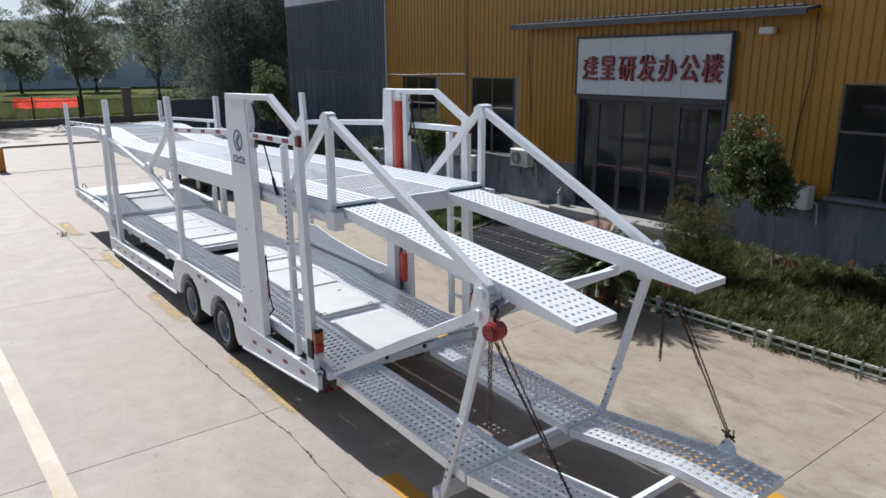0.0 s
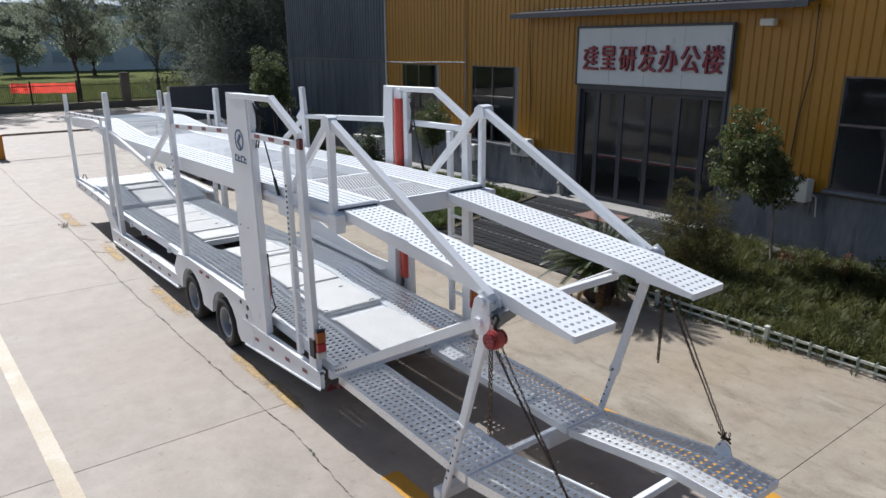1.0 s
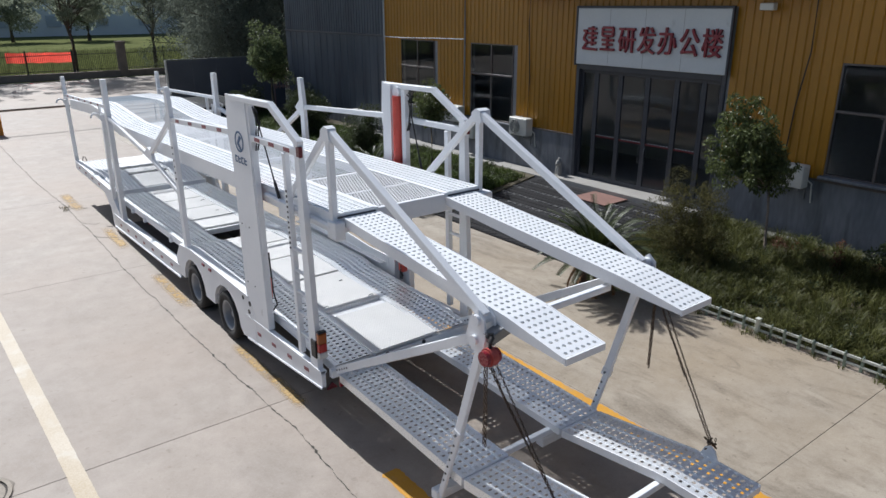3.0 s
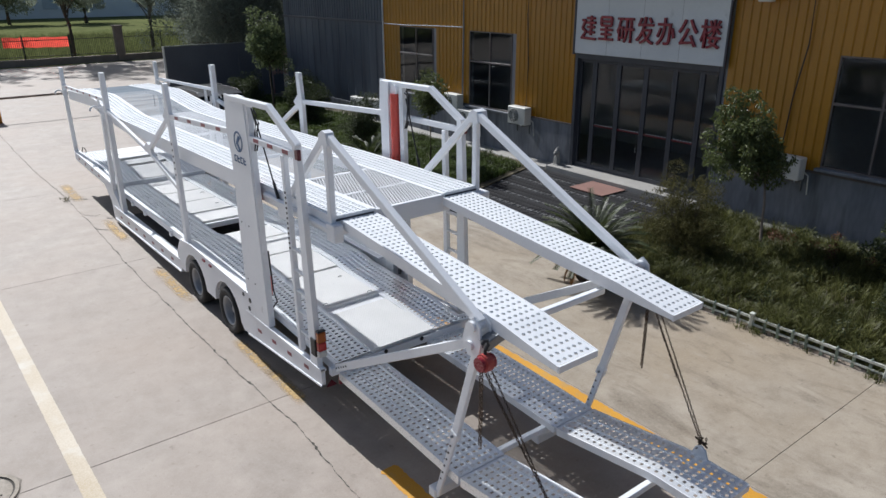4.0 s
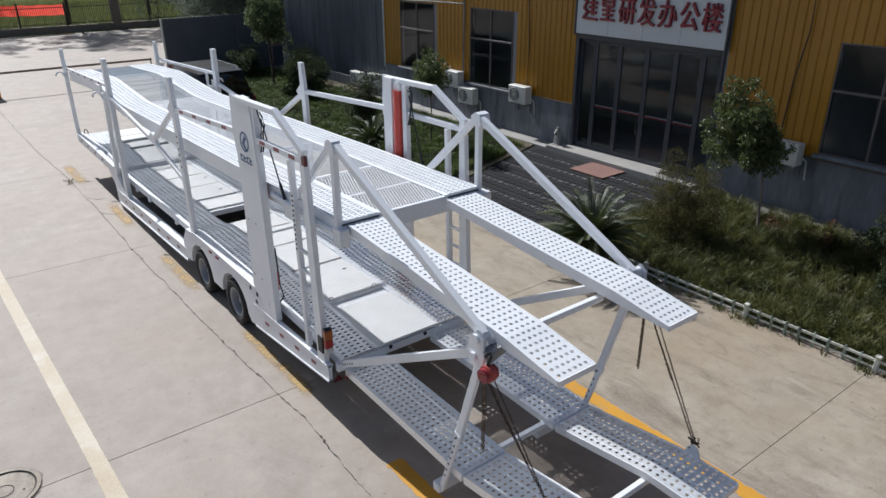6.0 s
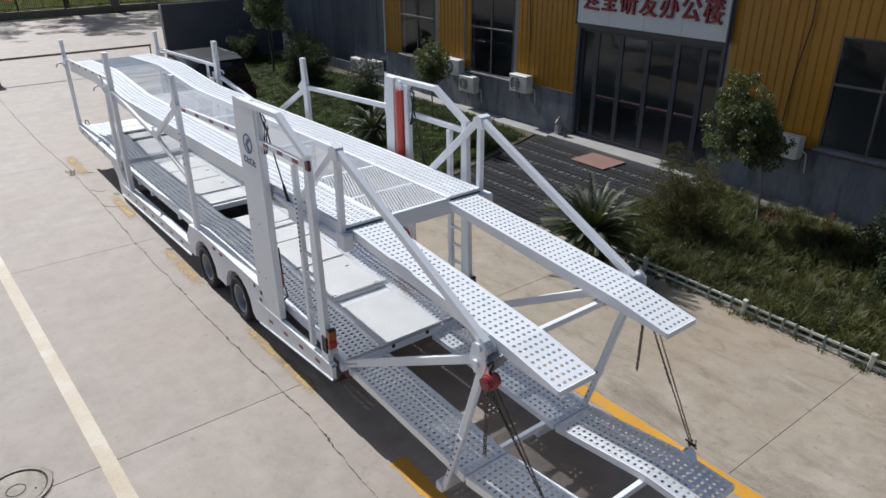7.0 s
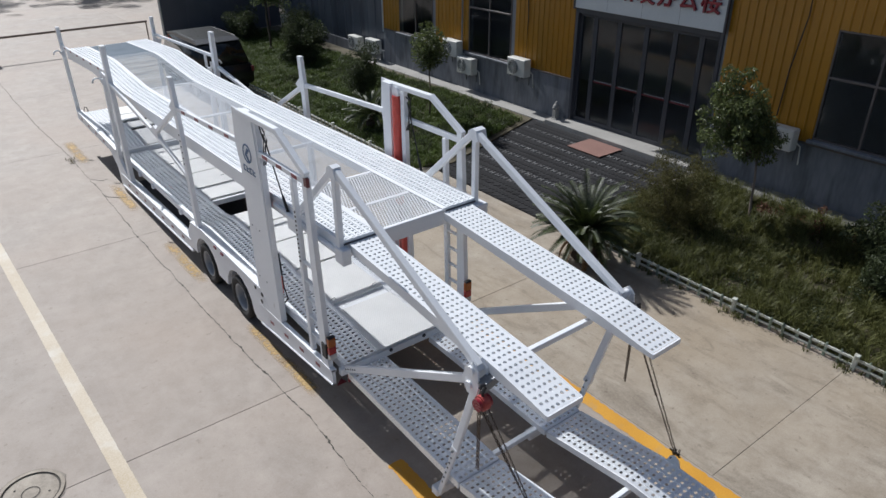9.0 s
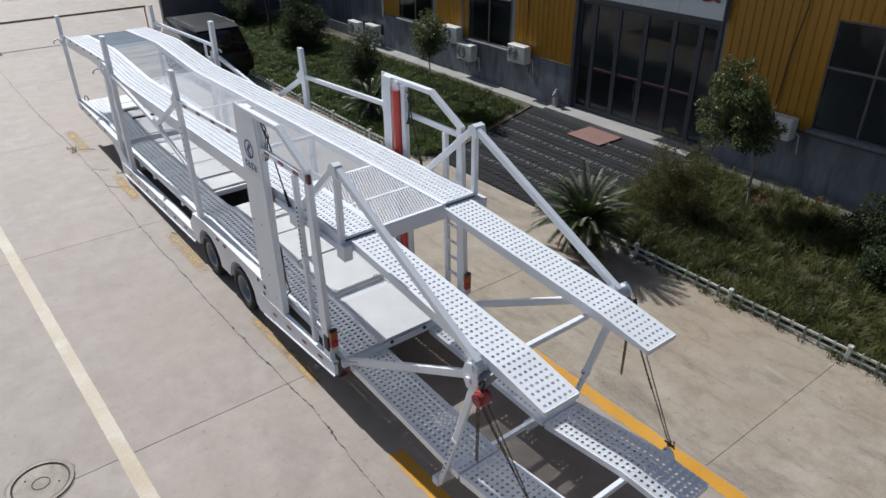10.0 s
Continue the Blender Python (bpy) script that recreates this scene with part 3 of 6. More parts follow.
for y, h in ((8.5, 0.24), (9.3, 0.05), (10.33, 0.26), (12.15, 0.07), (14.8, 0.05), (17.6, 0.06), (20.62, 0.05), (22.68, 0.12)):
    bm = B()
    z = deck_z(y)
    box(bm, 3.44 if y > 8.6 else 2.92, 4.56 if y > 8.6 else 5.08, y - 0.035, y + 0.035, z - h, z - 0.016, 0.006)
    part("deck_cross_beam", bm, M_WHITE, trailer)
# dark seam plates at the deck's rear edge
for s in (-1, 1):
    bm = B()
    a, b = sorted((X(s, 0.55), X(s, 1.07)))
    box(bm, a, b, 8.452, 8.466, 2.88, 2.902)
    part("hinge_bar", bm, M_UNDER, trailer)
    bm = B()
    box(bm, a, b, 8.468, 8.50, 2.87, 2.937, 0.004)
    part("deck_lip", bm, M_WHITE, trailer)

# side frames
def tape(bm_list, p, q, n, size=0.05, length=0.16):
    """Red pieces of reflective tape along a rail."""
    p, q = Vector(p), Vector(q)
    for i in range(n):
        c = p.lerp(q, (i + 0.5) / n)
        d = (q - p).normalized() * length / 2
        bm = B()
        beam(bm, c - d, c + d, 0.004, size, 0)
        bm_list.append(bm)


for s in (-1, 1):
    x = X(s, 1.215)
    xo = X(s, 1.253)

    def bar(name, p, q, w, h, label="", xx=None, mat=None):
        bm = B()
        c = x if xx is None else xx
        beam(bm, (c, *p), (c, *q), w, h)
        return part(name, bm, mat or M_WHITE, trailer, label)

    # hydraulic tower: two box flanges and an outer web, open to the inside
    bm = B()
    a, b = sorted((X(s, 1.12), X(s, 1.236)))
    slab(bm, [(10.75, 0.72), (10.97, 0.62), (10.97, 3.35), (10.96, 4.07), (10.74, 4.07)], a, b)
    tower = part("tower", bm, M_WHITE, trailer, "tall white hydraulic lifting tower")
    bm = B()
    a, b = sorted((X(s, 1.155), X(s, 1.236)))
    slab(bm, [(10.36, 0.78), (10.47, 0.75), (10.50, 4.0), (10.40, 4.0)], a, b)
    part("tower_flange", bm, M_WHITE, tower)
    bm = B()
    a, b = sorted((X(s, 1.232), X(s, 1.25)))
    slab(bm, [(10.355, 0.70), (11.10, 0.5), (11.09, 3.05), (11.10, 3.25), (11.17, 3.5), (11.13, 4.075), (10.49, 4.075), (10.43, 3.2)], a, b)
    part("tower_web", bm, M_WHITE, tower)
    cyl_x = X(s, 1.165)
    bm = B()
    rod(bm, (cyl_x, 10.615, 2.05), (cyl_x, 10.615, 3.9), 0.075, n=18)
    part("lift_cylinder", bm, M_RED, tower, "red hydraulic lift cylinder", smooth=False)
    bm = B()
    rod(bm, (cyl_x - 0.03, 10.615, 3.96), (cyl_x + 0.03, 10.615, 3.96), 0.085, n=18)
    part("cylinder_eye", bm, M_WHITE, tower)
    bm = B()
    rod(bm, (cyl_x, 10.62, 0.9), (cyl_x, 10.62, 2.05), 0.03, n=12)
    part("cylinder_rod", bm, M_STEEL, tower)
    bm = B()
    box(bm, cyl_x - (0.10 if s > 0 else 0.06), cyl_x + 0.06, 10.43, 10.57, 1.08 if s > 0 else 1.22, 1.55, 0.02)
    part("cylinder_mount", bm, M_RED, tower, "red cylinder mount")
    bm = B()
    tube(bm, [(cyl_x - s * 0.07, 10.5, 1.9), (cyl_x - s * 0.09, 10.5, 1.3), (cyl_x - s * 0.12, 10.46, 1.1), (cyl_x - s * 0.05, 10.5, 1.0)], 0.014)
    part("hydraulic_hose", bm, M_BLACK, tower, "black hydraulic hose")
    # gas strut from the tower head to the deck bracket, and the hose loop beside it
    top, foot = Vector((X(s, 1.17), 10.32, 3.86)), Vector((X(s, 1.12), 9.9, 2.80))
    bm = B()
    rod(bm, top, foot, 0.011, n=10)
    strut = part("strut", bm, M_BLACK, tower, "thin black gas strut")
    bm = B()
    rod(bm, foot.lerp(top, 0.02), foot.lerp(top, 0.2), 0.022, n=12)
    rod(bm, foot.lerp(top, 0.2), foot.lerp(top, 0.24), 0.022, 0.012, n=12)
    part("strut_sleeve", bm, M_BLACK, strut)
    for o in (0.0, 0.03):
        bm = B()
        hx = X(s, 1.195 - o)
        tube(bm, [(hx, 10.35, 3.97 - o), (hx + s * 0.01, 10.29 - o, 3.9), (hx - s * 0.01, 10.27 - o, 3.78), (hx + s * 0.006, 10.29, 3.64 + o), (hx, 10.31, 3.5), (hx, 10.36, 3.4)], 0.012)
        part("hydraulic_hose", bm, M_BLACK, tower, "black hydraulic hose")
    for y, z in ((10.98, 2.25), (10.72, 2.25), (10.98, 1.35), (10.72, 1.35)):
        bm = B()
        rod(bm, (X(s, 1.249), y, z), (X(s, 1.256), y, z), 0.014, n=8)
        part("bolt", bm, M_STEEL, tower)
    # top beam, slope, rear ladder post
    bar("top_beam", (11.0, 4.035), (9.74, 4.06), 0.09, 0.075)
    bar("slope_beam", (9.76, 4.07), (9.0, 3.68), 0.09, 0.085)
    bm = B()
    slab(bm, [(8.86, 0.62), (9.06, 0.62), (9.10, 2.9), (9.10, 3.73), (9.0, 3.73), (8.96, 2.9)], *sorted((X(s, 1.17), X(s, 1.25))))
    rear_post = part("rear_post", bm, M_WHITE, trailer, "white rear post with ladder")
    bm = B()
    beam(bm, (x, 9.36, 0.85), (x, 9.42, 3.52), 0.075, 0.085)
    part("ladder_stile", bm, M_WHITE, rear_post)
    for i in range(12):
        bm = B()
        z = 3.05 - i * 0.067
        rod(bm, (X(s, 1.249), 9.395, z), (X(s, 1.2565), 9.395, z), 0.017, n=10)
        part("stile_hole", bm, M_BLACK, rear_post)
    for i in range(5):
        bm = B()
        z = 1.15 + i * 0.29
        beam(bm, (x, 9.0, z), (x, 9.38, z), 0.045, 0.035, 0.005)
        part("rung", bm, M_WHITE, rear_post)
    bar("guard_rail", (10.42, 3.56), (9.05, 3.58), 0.055, 0.085)
    bms = []
    tape(bms, (xo - s * 0.008, 10.4, 3.565), (xo - s * 0.008, 9.1, 3.58), 3)
    for bm in bms:
        part("reflector", bm, M_TAPE, trailer)
    bm = B()
    box(bm, *sorted((X(s, 1.20), X(s, 1.256))), 8.955, 9.05, 3.53, 3.66, 0.01)
    part("end_reflector", bm, M_REFLECT, rear_post, "dark red corner reflector")
    # front guard rails, posts and braces
    bar("guard_rail", (11.05, 3.55), (13.72, 3.38), 0.055, 0.085)
    bms = []
    tape(bms, (xo - s * 0.008, 11.2, 3.54), (xo - s * 0.008, 13.6, 3.39), 4)
    for bm in bms:
        part("reflector", bm, M_TAPE, trailer)
    bm = B()
    slab(bm, [(13.62, 1.05), (13.78, 1.05), (13.8, 3.2), (14.0, 3.35), (13.82, 3.5), (13.84, 3.92), (13.72, 3.92), (13.66, 3.4)], *sorted((X(s, 1.17), X(s, 1.25))))
    part("post", bm, M_WHITE, trailer, "white side post")
    for i in range(6):
        bm = B()
        rod(bm, (X(s, 1.249), 13.72, 2.9 - i * 0.11), (X(s, 1.256), 13.72, 2.9 - i * 0.11), 0.018, n=8)
        part("post_hole", bm, M_BLACK, trailer)
    bar("brace", (13.78, 3.34), (15.25, 2.50), 0.07, 0.09)
    bar("brace", (17.98, 2.86), (15.15, 2.46), 0.07, 0.085)
    bar("brace", (15.28, 2.49), (13.72, 2.08), 0.07, 0.08)
    bm = B()
    slab(bm, [(15.0, 2.39), (15.5, 2.51), (15.25, 2.66), (15.1, 2.62)], *sorted((X(s, 1.18), X(s, 1.25))))
    part("gusset", bm, M_WHITE, trailer)
    bm = B()
    slab(bm, [(18.02, 0.35), (18.22, 0.35), (18.19, 2.95), (18.17, 3.69), (18.02, 3.69)], *sorted((X(s, 1.15), X(s, 1.25))))
    part("post", bm, M_WHITE, trailer, "white side post")
    bm = B()
    slab(bm, [(18.75, 0.15), (18.9, 0.15), (18.62, 2.75), (18.5, 2.75)], *sorted((X(s, 1.17), X(s, 1.25))))
    part("rear_stay", bm, M_WHITE, trailer)
    bm = B()
    slab(bm, [(22.42, 0.88), (22.54, 0.88), (22.56, 3.41), (22.45, 3.41)], *sorted((X(s, 1.16), X(s, 1.25))))
    part("post", bm, M_WHITE, trailer, "white front corner post")
    bar("guard_rail", (18.12, 3.10), (22.48, 2.92), 0.055, 0.075)
    bar("support", (18.75, 3.07), (18.75, 2.72), 0.05, 0.07)
    bms = []
    tape(bms, (xo - s * 0.008, 18.4, 3.09), (xo - s * 0.008, 22.3, 2.93), 6, 0.045, 0.14)
    for bm in bms:
        part("reflector", bm, M_TAPE, trailer)
    for y, z in ((22.3, 2.74), (18.45, 2.82)):
        bm = B()
        slab(bm, [(X(s, 1.2 + u), z + v) for u, v in ((0.0, 0.10), (0.09, 0.07), (0.10, -0.05), (0.0, -0.12))], y - 0.012, y + 0.012, axis="y")
        lug = part("lashing_plate", bm, M_WHITE, trailer, "white steel lashing plate with an open hook")
        bm = B()
        tube(bm, [(X(s, 1.2 + 0.19 - 0.095 * math.cos(k)), y, z + 0.02 + 0.085 * math.sin(k)) for k in (-0.2, 0.3, 0.8, 1.3, 1.8, 2.3, 2.8, 3.3)], 0.021, 8)
        part("hook", bm, M_WHITE, lug, smooth=True)
    # deck carrier brackets
    bm = B()
    box(bm, *sorted((X(s, 1.05), X(s, 1.17))), 9.62, 9.86, 2.60, 2.82, 0.01)
    part("deck_bracket", bm, M_WHITE, trailer)
    bm = B()
    box(bm, *sorted((X(s, 1.02), X(s, 1.16))), 8.36, 8.56, 2.64, 2.86, 0.012)
    part("corner_block", bm, M_WHITE, trailer)
    bm = B()
    rod(bm, (X(s, 1.13), 8.5, 2.78), (X(s, 1.13), 10.3, 2.80), 0.035, n=10)
    part("deck_pipe", bm, M_WHITE, trailer)
    # A-frame on the deck's rear and the arms that carry the ramps
    ax = X(s, 1.095)
    for p, q, w, h in (((8.5, 2.80), (8.5, 3.86), 0.08, 0.085), ((8.47, 3.88), (5.80, 2.62), 0.08, 0.095), ((8.53, 3.88), (9.62, 2.90), 0.075, 0.09)):
        bm = B()
        beam(bm, (ax, *p), (ax, *q), w, h)
        part("a_frame_leg", bm, M_WHITE, trailer)
    bm = B()
    slab(bm, [(8.40, 3.78), (8.62, 3.78), (8.60, 3.90), (8.52, 3.95), (8.44, 3.93)], *sorted((X(s, 1.04), X(s, 1.15))))
    part("a_frame_cap", bm, M_WHITE, trailer)
    # hinge knuckle
    for u0, u1 in ((1.03, 1.05), (1.15, 1.17)):
        bm = B()
        slab(bm, [(5.76, 2.30), (5.90, 2.28), (5.98, 2.42), (5.93, 2.60), (5.83, 2.69), (5.74, 2.62), (5.72, 2.45)], *sorted((X(s, u0), X(s, u1))))
        part("knuckle_plate", bm, M_WHITE, trailer)
    for y, z, r in ((5.83, 2.60, 0.05), (5.86, 2.40, 0.045)):
        bm = B()
        rod(bm, (X(s, 0.96), y, z), (X(s, 1.20), y, z), r, n=14)
        part("hinge_pin", bm, M_WHITE, trailer)
    bm = B()
    beam(bm, (X(s, 0.95), 5.70, 2.52), (X(s, 1.16), 5.70, 2.46), 0.10, 0.12)
    part("hinge_block", bm, M_STEEL, trailer)
    bm = B()
    rise = 0.09 if s > 0 else 0.0
    beam(bm, (X(s, 1.05), 8.85, 0.72 + rise), (X(s, 1.05), 5.92, 2.38 + rise), 0.065, 0.10)
    part("lift_arm", bm, M_WHITE, trailer, "white lift arm with pin holes")
    for i in range(5):
        bm = B()
        t = 0.06 + i * 0.022
        c = Vector((X(s, 1.05), 8.85, 0.72 + rise)).lerp(Vector((X(s, 1.05), 5.92, 2.38 + rise)), t)
        rod(bm, c - Vector((0.0345, 0, 0)), c + Vector((0.0345, 0, 0)), 0.013, n=8)
        part("pin_hole", bm, M_BLACK, trailer)
    dy = -0.1 if s > 0 else -0.03
    bm = B()
    beam(bm, (X(s, 1.075), 5.86 + dy * 0.6, 2.40), (X(s, 1.075), 6.24 + dy, 1.16), 0.062, 0.092)
    leg = part("ramp_leg", bm, M_WHITE, trailer, "white telescopic ramp leg")
    bm = B()
    beam(bm, (X(s, 1.075), 6.21 + dy, 1.24), (X(s, 1.075), 6.56 + dy * 1.6, 0.24), 0.048, 0.072)
    part("leg_tube", bm, M_WHITE, leg)
    bm = B()
    beam(bm, (X(s, 1.075), 6.215 + dy, 1.245), (X(s, 1.075), 6.25 + dy, 1.13), 0.076, 0.108, 0.01)
    part("leg_collar", bm, M_WHITE, leg)
    for i in range(6):
        bm = B()
        c = Vector((X(s, 1.075), 6.285 + dy + i * (0.036 + dy * 0.06), 1.035 - i * 0.103))
        rod(bm, c - Vector((0.0265, 0, 0)), c + Vector((0.0265, 0, 0)), 0.013, n=8)
        part("pin_hole", bm, M_BLACK, leg)
    bm = B()
    c = Vector((X(s, 1.075), 6.232 + dy, 1.19))
    rod(bm, c - Vector((0.06, 0, 0)), c + Vector((0.06, 0, 0)), 0.014, n=10)
    part("lock_pin", bm, M_STEEL, leg)
    bm = B()
    box(bm, *sorted((X(s, 0.45), X(s, 1.12))), 6.50, 6.62, 0.20, 0.32, 0.012)
    part("leg_foot", bm, M_WHITE, leg)
    # fender with two wheel arches
    out = [(14.28, 0.42), (14.30, 0.75), (14.05, 1.04), (13.5, 1.10), (12.6, 1.10), (11.6, 1.09), (11.05, 1.07), (10.88, 0.98), (10.88, 0.40), (11.36, 0.32)]
    for cy in (11.98, 13.42):
        for k in range(9):
            a = math.pi * k / 8
            out.append((cy - 0.52 * math.cos(a), 0.42 + 0.5 * math.sin(a)))
    bm = B()
    slab(bm, out, *sorted((X(s, 1.20), X(s, 1.252))))
    fender = part("fender", bm, M_WHITE, trailer, "white pressed steel fender with two wheel arches")
    for cy in (11.98, 13.42):
        bm = B()
        ring = [(cy - r * math.cos(math.pi * k / 10), 0.42 + (r - 0.02) * math.sin(math.pi * k / 10)) for r, ks in ((0.52, range(11)), (0.505, range(10, -1, -1))) for k in ks]
        slab(bm, ring, *sorted((X(s, 0.85), X(s, 1.2))))
        part("arch_liner", bm, M_WHITE, fender)
    for y, z, r in ((11.24, 1.0, 0.034), (11.0, 0.98, 0.042), (11.05, 0.83, 0.038)):
        bm = B()
        rod(bm, (X(s, 1.25), y, z), (X(s, 1.258), y, z), r, n=12)
        part("fender_hole", bm, M_BLACK, fender)
    bm = B()
    slab(bm, [(14.05, 1.035), (13.5, 1.10), (11.05, 1.072), (11.05, 1.088), (13.5, 1.118), (14.06, 1.05)], *sorted((X(s, 1.09), X(s, 1.262))))
    part("fender_ledge", bm, M_WHITE, fender)
    for y in (12.55, 12.85):
        bm = B()
        box(bm, *sorted((X(s, 1.25), X(s, 1.275))), y - 0.05, y + 0.05, 1.0, 1.045, 0.008)
        part("marker_lamp", bm, M_TAPE, fender, "small red marker lamp")
    # lower side beams
    bm = B()
    slab(bm, [(8.78, 0.55), (8.78, 0.80), (11.2, 0.74), (11.2, 0.32)], *sorted((X(s, 1.19), X(s, 1.25))))
    slab(bm, [(8.78, 0.77), (11.2, 0.71), (11.2, 0.745), (8.78, 0.805)], *sorted((X(s, 1.17), X(s, 1.258))))
    slab(bm, [(8.78, 0.55), (11.2, 0.32), (11.2, 0.345), (8.78, 0.575)], *sorted((X(s, 1.19), X(s, 1.265))))
    beam_ob = part("side_beam", bm, M_WHITE, trailer, "white lower side beam with reflective tape")
    bms = []
    tape(bms, (xo - s * 0.001, 8.95, 0.68), (xo - s * 0.001, 11.0, 0.55), 4, 0.05, 0.13)
    for bm in bms:
        part("reflector", bm, M_TAPE, beam_ob)
    bm = B()
    slab(bm, [(14.2, 0.34), (14.2, 0.58), (18.85, 0.44), (18.85, 0.13)], *sorted((X(s, 1.19), X(s, 1.25))))
    slab(bm, [(14.2, 0.57), (14.2, 0.60), (18.85, 0.46), (18.85, 0.43)], *sorted((X(s, 1.10), X(s, 1.26))))
    slab(bm, [(14.2, 0.33), (14.2, 0.36), (18.85, 0.15), (18.85, 0.12)], *sorted((X(s, 1.19), X(s, 1.27))))
    well = part("well_beam", bm, M_WHITE, trailer, "white low side beam of the well")
    bms = []
    tape(bms, (xo - s * 0.001, 14.4, 0.46), (xo - s * 0.001, 18.6, 0.29), 7, 0.05, 0.13)
    for bm in bms:
        part("reflector", bm, M_TAPE, well)
    # gooseneck side
    bm = B()
    slab(bm, [(18.3, 0.08), (19.0, 0.08), (19.05, 0.55), (19.5, 0.85), (22.5, 0.87), (22.5, 1.09), (18.9, 1.03), (18.3, 0.55)], *sorted((X(s, 1.18), X(s, 1.25))))
    slab(bm, [(18.9, 1.01), (22.5, 1.075), (22.5, 1.11), (18.9, 1.045)], *sorted((X(s, 1.10), X(s, 1.26))))
    neck = part("gooseneck_side", bm, M_WHITE, trailer, "white gooseneck side plate")
    bms = []
    tape(bms, (xo - s * 0.001, 19.6, 0.955), (xo - s * 0.001, 22.4, 0.985), 4, 0.05, 0.13)
    for bm in bms:
        part("reflector", bm, M_TAPE, neck)
    # wheels
    for cy in (11.98, 13.42):
        hub = X(s, 1.0)
        wheel = new("wheel")
        wheel.parent = trailer
        for k, off in enumerate((0.13, -0.17)):
            bm = B()
            prof = [(0.25, -0.10), (0.33, -0.125), (0.385, -0.12), (0.405, -0.09), (0.405, 0.09), (0.385, 0.12), (0.33, 0.125), (0.25, 0.10)]
            rings = []
            for r, o in prof:
                rings.append([bm.verts.new((hub + s * (off + o), cy + r * math.cos(2 * math.pi * j / 32), 0.405 + r * math.sin(2 * math.pi * j / 32))) for j in range(32)])
            for a, b in zip(rings, rings[1:] + rings[:1]):
                for j in range(32):
                    bm.faces.new((a[j], a[(j + 1) % 32], b[(j + 1) % 32], b[j]))
            bmesh.ops.recalc_face_normals(bm, faces=bm.faces)
            part("tyre", bm, M_RUBBER, wheel, "black truck tyre", smooth=True)
        for name, mt, prof in (("rim", M_RIM, [(0.262, 0.215), (0.255, 0.235), (0.24, 0.235), (0.228, 0.20), (0.215, 0.12)]),
                               ("wheel_disc", M_STEEL, [(0.216, 0.125), (0.20, 0.045), (0.17, 0.035), (0.125, 0.06), (0.115, 0.06)]),
                               ("hub", M_RIM, [(0.116, 0.055), (0.112, 0.115), (0.085, 0.14), (0.055, 0.145), (0.05, 0.165), (0.02, 0.17)])):
            bm = B()
            rings = [[bm.verts.new((hub + s * o, cy + r * math.cos(2 * math.pi * j / 28), 0.405 + r * math.sin(2 * math.pi * j / 28))) for j in range(28)] for r, o in prof]
            for a, b in zip(rings, rings[1:]):
                for j in range(28):
                    bm.faces.new((a[j], a[(j + 1) % 28], b[(j + 1) % 28], b[j]))
            if name == "hub":
                bm.faces.new(rings[-1])
            bmesh.ops.recalc_face_normals(bm, faces=bm.faces)
            part(name, bm, mt, wheel, smooth=name != "hub")
        for j in range(8):
            a = 2 * math.pi * j / 8
            for rad, r, o0, o1, mt, name in ((0.145, 0.013, 0.04, 0.085, M_RIM, "wheel_nut"), (0.186, 0.026, 0.030, 0.044, M_BLACK, "hand_hole")):
                bm = B()
                c = (cy + rad * math.cos(a), 0.405 + rad * math.sin(a))
                rod(bm, (hub + s * o0, *c), (hub + s * o1, *c), r, n=8)
                part(name, bm, mt, wheel)
    # rear lights
    for z0, z1, mt, lens in ((1.315, 1.345, M_BLACK, "lamp_cap"), (1.17, 1.312, M_AMBER, "amber_lens"), (1.05, 1.167, M_LENS_RED, "red_lens"), (0.965, 1.047, M_AC, "clear_lens")):
        bm = B()
        box(bm, *sorted((X(s, 1.13), X(s, 1.25))), 8.795, 8.862, z0, z1, 0.01)
        part(lens, bm, mt, rear_post)
    bm = B()
    box(bm, *sorted((X(s, 1.20), X(s, 1.27))), 8.87, 9.0, 0.95, 1.2, 0.01)
    part("light_box", bm, M_BLACK, rear_post)
    bm = B()
    slab(bm, [(X(s, 1.2), 0.54), (X(s, 1.04), 0.54), (X(s, 1.12), 0.63)], 8.74, 8.765, axis="y")
    part("warning_triangle", bm, M_REFLECT, trailer, "dark red triangular reflector")
    bm = B()
    box(bm, *sorted((X(s, 0.93), X(s, 1.03))), 8.71, 8.75, 0.53, 0.64, 0.008)
    part("rear_lamp", bm, M_SIGN_RED, trailer, "red square rear lamp")

# mark on the near-side tower
bm = B()
for k in range(28):
    a0, a1 = 2 * math.pi * k / 28, 2 * math.pi * (k + 1) / 28
    q = [(10.78 + r * math.cos(a), 3.46 + r * 1.0 * math.sin(a)) for r, a in ((0.12, a0), (0.145, a0), (0.145, a1), (0.12, a1))]
    slab(bm, q, 2.744, 2.7485)
slab(bm, [(10.86, 3.43), (10.76, 3.55), (10.70, 3.52), (10.79, 3.44), (10.72, 3.36), (10.76, 3.34)], 2.744, 2.7485)
part("ring_emblem", bm, M_BLUE, trailer, "blue ring emblem")
bm = B()
for k in range(4):
    c = 10.97 - k * 0.105
    for z in (3.16, 3.21) if k % 2 else (3.16, 3.235):
        slab(bm, [(c, z), (c - 0.075, z), (c - 0.075, z + 0.02), (c, z + 0.02)], 2.744, 2.7485)
    slab(bm, [(c, 3.16), (c - 0.02, 3.16), (c - 0.02, 3.255), (c, 3.255)], 2.744, 2.7485)
part("emblem_bars", bm, M_BLUE, trailer)

